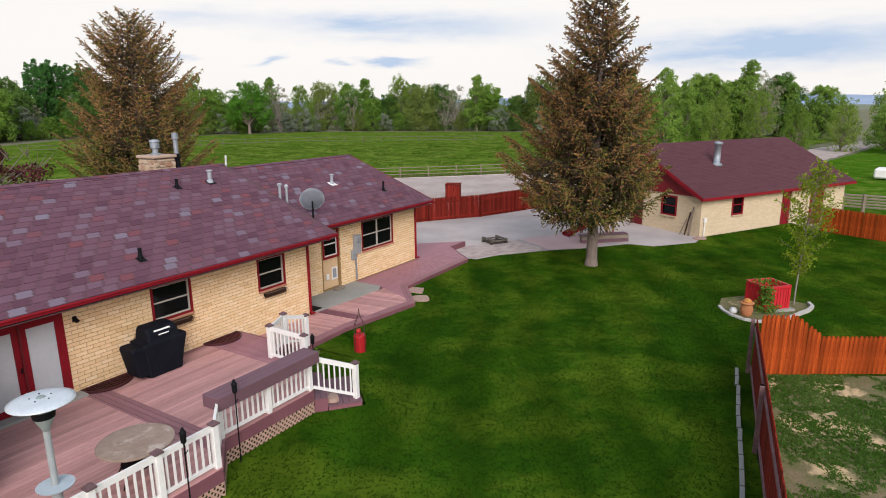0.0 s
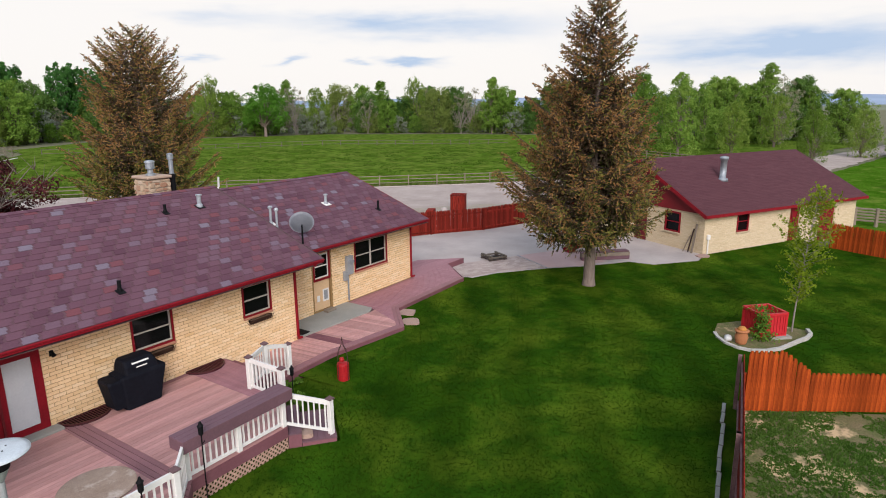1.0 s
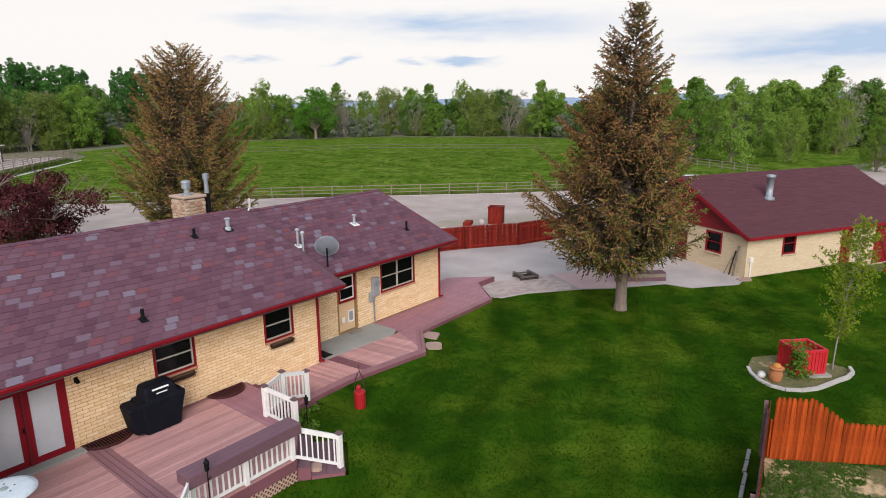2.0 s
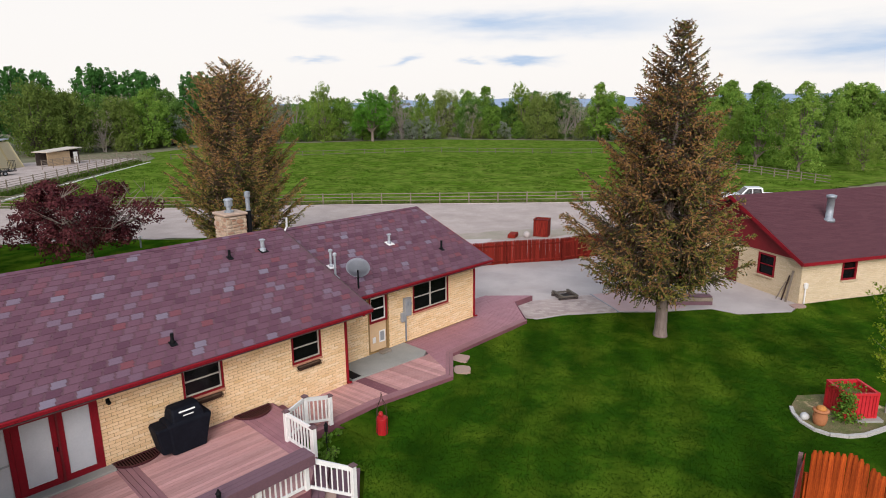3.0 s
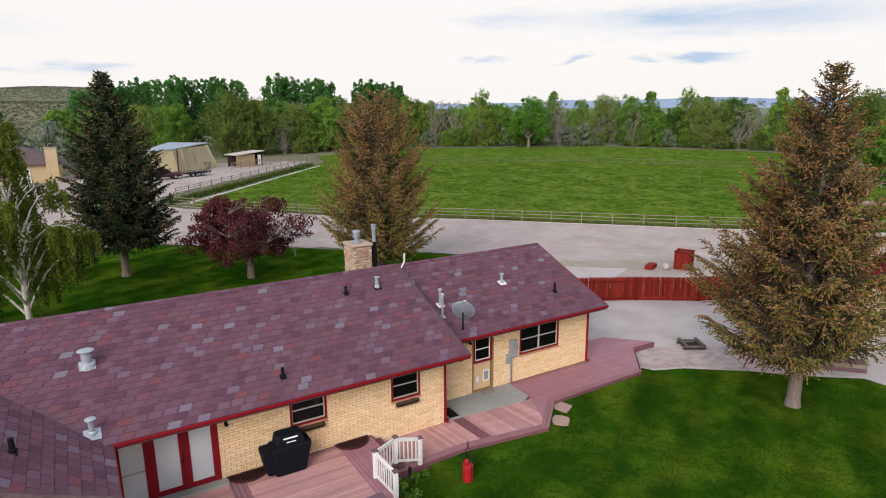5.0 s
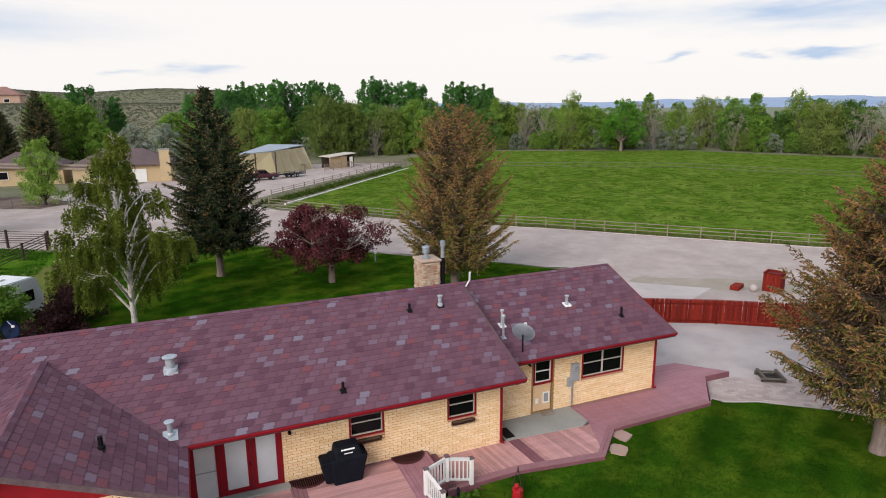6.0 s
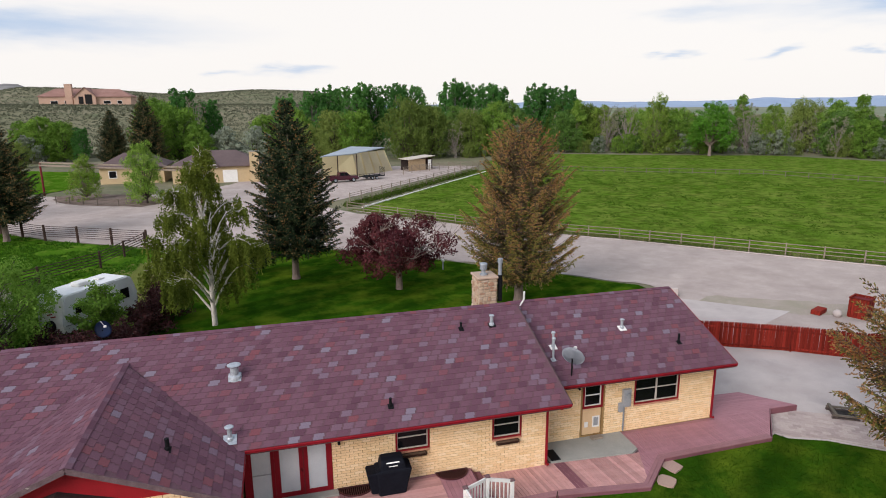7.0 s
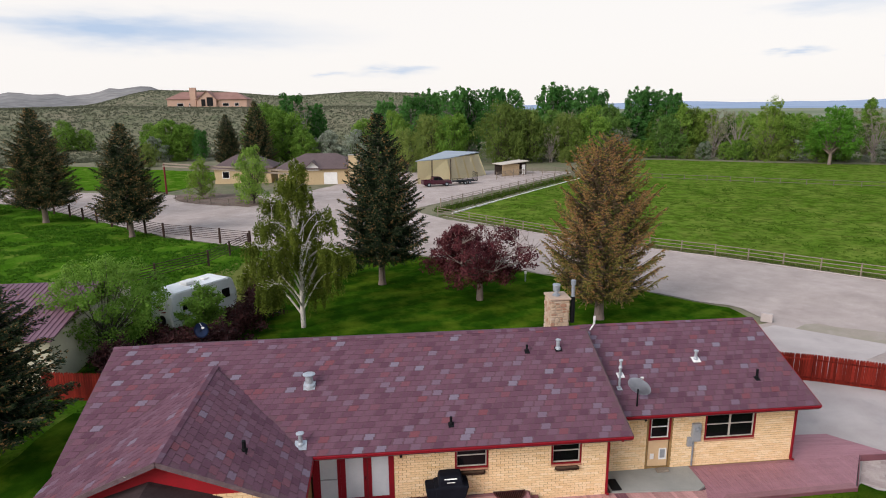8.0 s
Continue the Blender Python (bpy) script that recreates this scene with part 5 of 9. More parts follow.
# ---- trees ----
def leaf_mesh(name, P, D, N, L, W, mats, idx=None):
    """Many pointed blades: centres P, along D, facing N, length L and width W."""
    P, D, N = (np.asarray(a, dtype=np.float64) for a in (P, D, N))
    D = D / np.maximum(np.linalg.norm(D, axis=1, keepdims=True), 1e-6)
    S = np.cross(D, N)
    S /= np.maximum(np.linalg.norm(S, axis=1, keepdims=True), 1e-6)
    L, W = np.asarray(L)[:, None] / 2, np.asarray(W)[:, None] / 2
    n = len(P)
    co = np.stack([P - D * L, P + S * W, P + D * L, P - S * W], axis=1).reshape(-1, 3)
    me = bpy.data.meshes.new(name)
    me.vertices.add(n * 4)
    me.vertices.foreach_set("co", co.astype(np.float32).ravel())
    me.loops.add(n * 4)
    me.loops.foreach_set("vertex_index", np.arange(n * 4, dtype=np.int32))
    me.polygons.add(n)
    me.polygons.foreach_set("loop_start", np.arange(0, n * 4, 4, dtype=np.int32))
    for m in mats:
        me.materials.append(m)
    if idx is not None:
        me.polygons.foreach_set("material_index", np.asarray(idx, dtype=np.int32))
    me.update(calc_edges=True)
    return me


def profile_at(prof, g):
    """Half width at the share g of the way down from the tip."""
    for (g0, w0), (g1, w1) in zip(prof, prof[1:]):
        if g <= g1:
            return w0 + (w1 - w0) * (g - g0) / (g1 - g0)
    return prof[-1][1]


def conifer(name, label, h, clear, prof, seed, mats, bark, whorls, per, lift, droop, twig_gap, tuft, rust, trunk_r=0.3, ragged=0.3, hang=1.0, reach=(0.0, 0.0)):
    """A spruce: tapered trunk, whorls of limbs with upturned tips, side twigs along them, tufts of needles on the twigs."""
    rnd = random.Random(seed)
    rg = np.random.default_rng(seed)
    t = thing(name, label, "tree")
    bm = bmesh.new()
    zs = [-0.5, 0.0, 0.4, h * 0.25, h * 0.5, h * 0.75, h * 0.98]
    rr = [trunk_r * 1.45, trunk_r * 1.25, trunk_r, trunk_r * 0.8, trunk_r * 0.5, trunk_r * 0.25, 0.015]
    for a, b, c, d in zip(zs, zs[1:], rr, rr[1:]):
        tube(bm, (0, 0, a), (0, 0, b), c, d, 10, False)
    part("trunk", bm, bark, t, "", True)
    bl = bmesh.new()
    up = Vector((0, 0, 1))
    P, D, N, Lg, Wd, kind = [], [], [], [], [], []
    for k in range(whorls):
        g = 1 - (k + rnd.uniform(0.0, 0.7)) / whorls
        g = g ** 1.2
        z = h - (h - clear) * g
        wide = profile_at(prof, g)
        n = max(4, round(per * (0.62 + 0.38 * g)))
        a0 = rnd.uniform(0, 6.283)
        for i in range(n):
            a = a0 + 6.283 * (i + rnd.uniform(-0.3, 0.3)) / n
            side = noise.noise(Vector((math.cos(a) * 1.3, math.sin(a) * 1.3, z * 0.45 + seed)))
            if rnd.random() < 0.06 + ragged * max(0.0, -side):
                continue
            R = wide * (1.0 + ragged * min(side, 0.12) + rnd.uniform(-0.36, 0.12)) + 0.10
            R *= 1.0 + reach[0] * math.cos(a - reach[1]) * min(1.0, g * 1.6)
            if R < 0.12:
                continue
            out = Vector((math.cos(a), math.sin(a), 0))
            sd = Vector((-out.y, out.x, 0))
            el = lift[1] + (lift[0] - lift[1]) * g + rnd.uniform(-0.10, 0.10)
            sag = droop * g
            base = up * (z - R * el * 0.82 + R * sag * 0.25 + rnd.uniform(-0.1, 0.1))

            def at(s):
                return base + out * (R * s) + up * (R * (el * s - sag * math.sin(min(1.0, s * 1.1) * 3.1416) * 0.5 + 0.22 * max(0.0, s - 0.7)))
            if R > 0.5:
                tube(bl, at(0), at(0.5), 0.032 * g + 0.014, 0.02, 4, False)
                tube(bl, at(0.5), at(0.96), 0.02, 0.007, 4, False)
            old = rust(z / h, a, rnd)
            m = max(4, int(R / twig_gap))
            for j in range(m):
                s = 0.16 + 0.84 * (j + rnd.random()) / m
                p = at(s)
                fw = (at(min(1, s + 0.06)) - at(s - 0.06)).normalized()
                for q in (-1, 1, 0):
                    if s < 0.4 and rnd.random() < 0.35:
                        continue
                    tl = (0.18 + 0.34 * (1 - s) ** 0.6 * min(R, 3.0)) * rnd.uniform(0.55, 1.15)
                    if s > 0.93:
                        tl = 0.2
                    dr = (fw * rnd.uniform(0.45, 1.0) + sd * (q * rnd.uniform(0.5, 1.0)) - up * rnd.uniform(-0.15, 0.40)).normalized()
                    if q == 0:
                        # hanging branchlets under the limb
                        tl *= 0.8
                        dr = (fw * 0.45 + sd * rnd.uniform(-0.6, 0.6) - up * rnd.uniform(0.3, 1.1)).normalized()
                    if q == 0 and rnd.random() > hang:
                        continue
                    dead = 2 if rnd.random() < old else 0
                    steps = max(2, int(tl / (tuft * 0.50)))
                    for u in range(steps):
                        f = (u + rnd.random()) / steps
                        c = p + dr * (tl * f) - up * (0.10 * f * f * tl + rnd.uniform(-0.02, 0.05))
                        e = Vector((rnd.gauss(0, 0.34), rnd.gauss(0, 0.34), rnd.gauss(0.12, 0.30)))
                        P.append(c)
                        D.append(dr + e)
                        N.append((rnd.gauss(0, 0.45) + out.x * 0.7, rnd.gauss(0, 0.45) + out.y * 0.7, 0.8))
                        Lg.append(tuft * rnd.uniform(0.8, 1.5))
                        Wd.append(tuft * rnd.uniform(0.34, 0.58))
                        # inner tufts get the darker colours, crown shade painted in; tips the growth colours
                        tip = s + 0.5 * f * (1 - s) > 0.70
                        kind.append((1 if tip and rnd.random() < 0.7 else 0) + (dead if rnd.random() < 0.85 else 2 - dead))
    for k in range(90):
        z = h * (1 - 0.10 * rnd.random() ** 1.3)
        a = rnd.uniform(0, 6.283)
        dr = Vector((math.cos(a) * 0.7, math.sin(a) * 0.7, 0.8))
        P.append(Vector((0, 0, z - 0.25)) + dr * rnd.uniform(0.02, 0.25))
        D.append(dr)
        N.append((math.cos(a), math.sin(a), 0.6))
        Lg.append(tuft * 1.4)
        Wd.append(tuft * 0.4)
        kind.append(1)
    part("branchwork", bl, M["darkbark"], t)
    # each tuft is a pair of crossed blades
    P, D, N = np.array([tuple(v) for v in P]), np.array([tuple(v) for v in D]), np.array(N)
    Lg, Wd, kind = np.array(Lg), np.array(Wd), np.array(kind)
    N2 = np.cross(D, N) + 0.5 * N
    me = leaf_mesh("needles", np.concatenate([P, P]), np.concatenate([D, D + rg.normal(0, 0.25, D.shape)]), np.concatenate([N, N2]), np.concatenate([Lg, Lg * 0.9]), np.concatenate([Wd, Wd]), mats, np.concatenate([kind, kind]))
    link("needles", me, t)
    return t


def lobed(name, label, h, r, seed, mat, bark, trunk_r, lobes, clumps, leaves, size, base=0.12, shape=(0.55, 1.0, 0.8, 0.35), gap=0.0, droop=0.0, lobe_r=0.34, lean=0.0, stems=1, tall=0.85, facing=0.7):
    """A broad-leaved tree: limbs that run to lobes of the crown; each lobe is a heap of leaf clumps facing outwards."""
    rnd = random.Random(seed)
    rg = np.random.default_rng(seed)
    t = thing(name, label, "tree")
    bm = bmesh.new()
    fork = h * max(0.08, base * 0.8)
    roots = [(rnd.uniform(-1, 1) * trunk_r * 1.5 * (stems > 1), rnd.uniform(-1, 1) * trunk_r * 1.5 * (stems > 1)) for _ in range(stems)]
    for x, y in roots:
        tube(bm, (x * 0.6, y * 0.6, -0.5), (x, y, fork), trunk_r * 1.25 / stems ** 0.5, trunk_r * 0.85 / stems ** 0.5, 7, False)
    P, D, N, Lg = [], [], [], []
    for k in range(lobes):
        f = (k + 0.5) / lobes
        zf = base + (1 - base) * (0.06 + 0.86 * f)
        q = f * (len(shape) - 1)
        i = min(int(q), len(shape) - 2)
        rad = r * (shape[i] + (shape[i + 1] - shape[i]) * (q - i))
        a = k * 2.39996 + rnd.uniform(-0.5, 0.5)
        lr = r * lobe_r * rnd.uniform(0.75, 1.25) * (1.0 - 0.35 * f)
        ro = max(0.0, rad - lr * 0.6) * rnd.uniform(0.45, 1.0)
        c = Vector((math.cos(a) * ro + lean * zf * h, math.sin(a) * ro, zf * h + rnd.uniform(-0.03, 0.03) * h))
        x, y = roots[k % stems]
        b0 = Vector((x, y, fork + (c.z - fork) * rnd.uniform(0.0, 0.3)))
        mid_ = b0.lerp(c, 0.5) + Vector((0, 0, 0.05 * h * (1 - f)))
        rad0 = trunk_r * (0.30 + 0.35 * (1 - f))
        tube(bm, (x, y, fork), b0, rad0 * 1.3, rad0, 5, False)
        tube(bm, b0, mid_, rad0, rad0 * 0.6, 5, False)
        tube(bm, mid_, c + Vector((0, 0, lr * 0.5)), rad0 * 0.6, 0.015, 4, False)
        if rnd.random() < gap:
            for _ in range(5):
                tube(bm, c, c + Vector((rnd.gauss(0, 0.5), rnd.gauss(0, 0.5), rnd.uniform(0.3, 1.0))) * lr * 1.3, 0.03, 0.006, 3, False)
            continue
        for _ in range(clumps):
            g = Vector((rnd.gauss(0, 1), rnd.gauss(0, 1), rnd.gauss(0.25, 1))).normalized()
            cc = c + Vector((g.x, g.y, g.z * tall)) * lr * rnd.uniform(0.55, 1.0)
            cr = lr * rnd.uniform(0.28, 0.52)
            m = int(leaves * rnd.uniform(0.6, 1.3))
            v = rg.normal(0, 1, (m, 3)) + np.array(g) * 0.7
            v /= np.linalg.norm(v, axis=1, keepdims=True)
            pts = np.array(cc) + v * cr * rg.uniform(0.5, 1.2, (m, 1)) * np.array([1, 1, 0.8 + droop])
            P.append(pts)
            nn = (v * 0.75 + np.array(g) * 0.55) * facing + np.array([0, 0, 0.25]) + rg.normal(0, 0.42, (m, 3))
            d = np.cross(nn, rg.normal(0, 1, (m, 3))) - np.array([0, 0, droop * 1.5])
            N.append(nn)
            D.append(d)
            Lg.append(size * rg.uniform(0.6, 1.3, m))
    part("trunk", bm, bark, t, "", True)
    P, D, N, Lg = np.concatenate(P), np.concatenate(D), np.concatenate(N), np.concatenate(Lg)
    ok = P[:, 2] > 0.15
    link("crown", leaf_mesh("crown", P[ok], D[ok], N[ok], Lg[ok], Lg[ok] * (0.62 - 0.2 * droop), [mat]), t)
    return t


def limbed(name, label, h, r, fork, seed, mat, bark, limbs, subs, leaves, size, trunk_r, clump=0.30, flat=1.0, twigs=True, low=0.15):
    """A spreading tree or shrub: bowed limbs, side shoots along them, leaves in loose tufts on the shoots."""
    rnd = random.Random(seed)
    t = thing(name, label, "tree")
    bm = bmesh.new()
    V, F = [], []
    tube(bm, (0, 0, -0.5), (0, 0, 0.2), trunk_r * 1.35, trunk_r, 8, False)
    tube(bm, (0, 0, 0.2), (0, 0, fork), trunk_r, trunk_r * 0.9, 8, False)
    for k in range(limbs):
        a = k * 2.39996 + rnd.uniform(-0.3, 0.3)
        e = low + (1.45 - low) * ((k + 0.5) / limbs) + rnd.uniform(-0.1, 0.1)
        R = r * rnd.uniform(0.72, 1.10)
        H = (h - fork) * rnd.uniform(0.82, 1.08)
        end = Vector((math.cos(a) * math.cos(e) * R, math.sin(a) * math.cos(e) * R, fork + math.sin(e) * H))
        st = Vector((0, 0, fork * rnd.uniform(0.7, 1.0)))
        bow = Vector((rnd.gauss(0, 0.1) * r, rnd.gauss(0, 0.1) * r, -0.05 * h + 0.14 * h * math.cos(e)))

        def at(s):
            return st + (end - st) * s + bow * (4 * s * (1 - s))
        for i in range(5):
            tube(bm, at(i / 5), at((i + 1) / 5), trunk_r * 0.5 * (1 - i * 0.18), trunk_r * 0.5 * (1 - (i + 1) * 0.18), 5, False)
        for j in range(subs):
            s = 0.30 + 0.72 * (j + rnd.random()) / subs
            p = at(min(s, 1.0))
            d = ((end - st).normalized() * rnd.uniform(0.1, 0.8) + Vector((rnd.gauss(0, 0.7), rnd.gauss(0, 0.7), rnd.gauss(0.12, 0.35)))).normalized()
            L = r * rnd.uniform(0.14, 0.34)
            q = p + d * L
            if q.z < 0.25:
                continue
            tube(bm, p, q + d * (L * 0.35 if twigs and rnd.random() < 0.5 else 0.0), 0.018, 0.004, 3, False)
            for _ in range(int(leaves * rnd.uniform(0.5, 1.4))):
                g = Vector((rnd.gauss(0, 1), rnd.gauss(0, 1), rnd.gauss(0, 1) * flat)) * (clump * r * 0.25)
                c = p + (q - p) * rnd.random() ** 0.7 + g
                if c.z < 0.1:
                    continue
                x = Vector((rnd.gauss(0, 1), rnd.gauss(0, 1), rnd.gauss(0, 0.6))).normalized()
                y = x.cross(Vector((rnd.gauss(0, 1), rnd.gauss(0, 1), rnd.gauss(0, 1)))).normalized()
                S = size * rnd.uniform(0.6, 1.3)
                i = len(V)
                V += [tuple(c - x * S * 0.5), tuple(c + y * S * 0.32), tuple(c + x * S * 0.5), tuple(c - y * S * 0.32)]
                F.append((i, i + 1, i + 2, i + 3))
    part("trunk", bm, bark, t, "", True)
    me = bpy.data.meshes.new("crown")
    me.from_pydata(V, [], F)
    me.materials.append(mat)
    link("crown", me, t)
    return t


# Spruce: inner needle colours also carry crown shade; tips keep rust and new growth.
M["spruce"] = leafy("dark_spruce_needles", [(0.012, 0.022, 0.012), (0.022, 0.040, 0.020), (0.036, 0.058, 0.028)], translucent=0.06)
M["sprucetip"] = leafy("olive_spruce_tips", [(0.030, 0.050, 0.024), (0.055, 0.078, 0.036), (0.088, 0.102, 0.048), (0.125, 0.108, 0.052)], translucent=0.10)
M["rusty"] = leafy("olive_spruce_needles_inner_shade", [(0.036, 0.042, 0.016), (0.078, 0.086, 0.028), (0.130, 0.130, 0.042)], translucent=0.15)
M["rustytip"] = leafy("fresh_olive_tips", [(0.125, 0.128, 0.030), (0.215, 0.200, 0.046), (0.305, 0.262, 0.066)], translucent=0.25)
M["dead"] = leafy("greyed_dead_needles_inner_shade", [(0.068, 0.044, 0.027), (0.132, 0.088, 0.056), (0.205, 0.145, 0.098)], translucent=0.15)
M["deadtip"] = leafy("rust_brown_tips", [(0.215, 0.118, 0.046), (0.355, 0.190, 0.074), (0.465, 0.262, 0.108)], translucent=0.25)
M["cotton"] = leafy("cottonwood_leaves", [(0.050, 0.140, 0.034), (0.085, 0.230, 0.052), (0.130, 0.300, 0.070)], translucent=0.45)
M["olive"] = leafy("willow_leaves", [(0.095, 0.140, 0.028), (0.150, 0.205, 0.044), (0.215, 0.270, 0.066)], translucent=0.35)
M["fresh"] = leafy("fresh_green_leaves", [(0.090, 0.180, 0.024), (0.155, 0.275, 0.040), (0.240, 0.360, 0.066)], translucent=0.4)
M["deep"] = leafy("deep_green_leaves", [(0.055, 0.120, 0.024), (0.095, 0.185, 0.036), (0.145, 0.250, 0.054)], translucent=0.35)
M["bright"] = leafy("bright_green_leaves", [(0.070, 0.185, 0.018), (0.110, 0.265, 0.030), (0.160, 0.345, 0.046)], translucent=0.35)
M["spring"] = leafy("spring_yellow_green_leaves", [(0.110, 0.190, 0.026), (0.185, 0.285, 0.044), (0.280, 0.370, 0.075)], translucent=0.45)
M["shrub"] = leafy("soft_green_shrub_leaves", [(0.085, 0.170, 0.022), (0.140, 0.260, 0.036), (0.210, 0.350, 0.060)], translucent=0.45)
M["silver"] = leafy("silvery_leaves", [(0.150, 0.180, 0.125), (0.210, 0.240, 0.175), (0.270, 0.300, 0.225)])
M["bare"] = leafy("budding_twigs", [(0.200, 0.180, 0.135), (0.260, 0.245, 0.165), (0.290, 0.300, 0.170)])
M["greybark"] = surf("pale_grey_bark", (0.22, 0.19, 0.165), (0.30, 0.26, 0.23), 4.0, 0.95, 0.4, 30.0, stain=0.3)
M["darkplum"] = leafy("dark_hedge_leaves", [(0.018, 0.008, 0.009), (0.045, 0.017, 0.018), (0.085, 0.034, 0.032)])
M["young"] = leafy("young_yellow_leaves", [(0.115, 0.180, 0.010), (0.200, 0.275, 0.018), (0.310, 0.375, 0.040)], translucent=0.45)
M["darkleaf"] = leafy("dark_shrub_leaves", [(0.004, 0.009, 0.003), (0.010, 0.024, 0.007), (0.022, 0.046, 0.012)])
M["plum"] = leafy("plum_leaves", [(0.024, 0.008, 0.011), (0.055, 0.014, 0.018), (0.100, 0.025, 0.029), (0.135, 0.042, 0.042)])
M["birch"] = leafy("birch_leaves", [(0.085, 0.115, 0.016), (0.165, 0.200, 0.030), (0.280, 0.305, 0.058)], translucent=0.4)

GZ = ground_z(0, 0) + 0.03


def rust_patio(f, a, rnd):
    """Share of dead needles: little on the low skirts, most on the weather side and the crown."""
    return max(0.05, min(0.94, 0.22 + 0.68 * min(1.0, max(0.0, (f - 0.20) / 0.35)) + 0.22 * math.cos(a + 0.4) - 0.25 * max(0.0, f - 0.85) / 0.15 + rnd.uniform(-0.25, 0.25)))


def rust_back(f, a, rnd):
    return max(0.08, min(0.92, 0.26 + 0.58 * min(1.0, max(0.0, (f - 0.25) / 0.35)) + rnd.uniform(-0.3, 0.3)))


def rust_none(f, a, rnd):
    return max(0.0, 0.35 * (f - 0.72) + rnd.uniform(-0.05, 0.03))


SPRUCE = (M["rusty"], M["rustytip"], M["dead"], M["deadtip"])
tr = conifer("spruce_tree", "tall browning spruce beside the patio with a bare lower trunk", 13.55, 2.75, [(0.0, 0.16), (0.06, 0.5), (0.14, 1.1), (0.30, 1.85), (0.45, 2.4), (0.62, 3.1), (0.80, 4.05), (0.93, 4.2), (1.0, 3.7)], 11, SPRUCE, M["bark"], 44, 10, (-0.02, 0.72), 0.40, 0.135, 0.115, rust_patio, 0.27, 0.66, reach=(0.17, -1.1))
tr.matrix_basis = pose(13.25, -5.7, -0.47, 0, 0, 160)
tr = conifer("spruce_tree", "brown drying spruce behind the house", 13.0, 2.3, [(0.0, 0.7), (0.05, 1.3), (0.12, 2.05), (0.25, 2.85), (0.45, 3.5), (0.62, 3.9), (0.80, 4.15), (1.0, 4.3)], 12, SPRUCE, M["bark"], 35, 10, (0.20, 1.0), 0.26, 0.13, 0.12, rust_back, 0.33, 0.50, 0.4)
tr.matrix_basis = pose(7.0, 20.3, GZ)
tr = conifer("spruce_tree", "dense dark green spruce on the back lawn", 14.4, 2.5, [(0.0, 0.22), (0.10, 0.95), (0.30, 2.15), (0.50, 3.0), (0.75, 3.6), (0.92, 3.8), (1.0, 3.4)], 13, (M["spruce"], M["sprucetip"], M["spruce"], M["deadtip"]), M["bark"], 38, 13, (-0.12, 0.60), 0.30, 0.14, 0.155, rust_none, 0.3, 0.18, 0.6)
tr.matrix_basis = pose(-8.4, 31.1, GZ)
for x, y, s, a in ((-53.2, 66.4, 1.04, 40), (-37.9, 55.0, 0.92, 130), (-66, 74, 0.95, 200), (-25.7, 5.3, 0.68, 250)):
    k = s * 1.16 if y > 20 else 1.0
    c = copy_thing(tr, pose(x, y, GZ, 0, 0, a) @ Matrix.Diagonal((k, k, s, 1)))
    tagged(c, "dark green spruce in the paddock" if y > 20 else "dark green spruce beside the metal shed")
FAR_SPRUCE = tr

# purple plum
tr = lobed("plum_tree", "dark purple-leaved plum tree with bare twigs on the back lawn", 5.7, 4.7, 21, M["plum"], M["bark"], 0.26, 44, 16, 52, 0.17, 0.30, (0.72, 1.0, 1.0, 0.8), 0.24, 0.0, 0.28, tall=0.6)
tr.matrix_basis = pose(-0.75, 25.7, GZ)


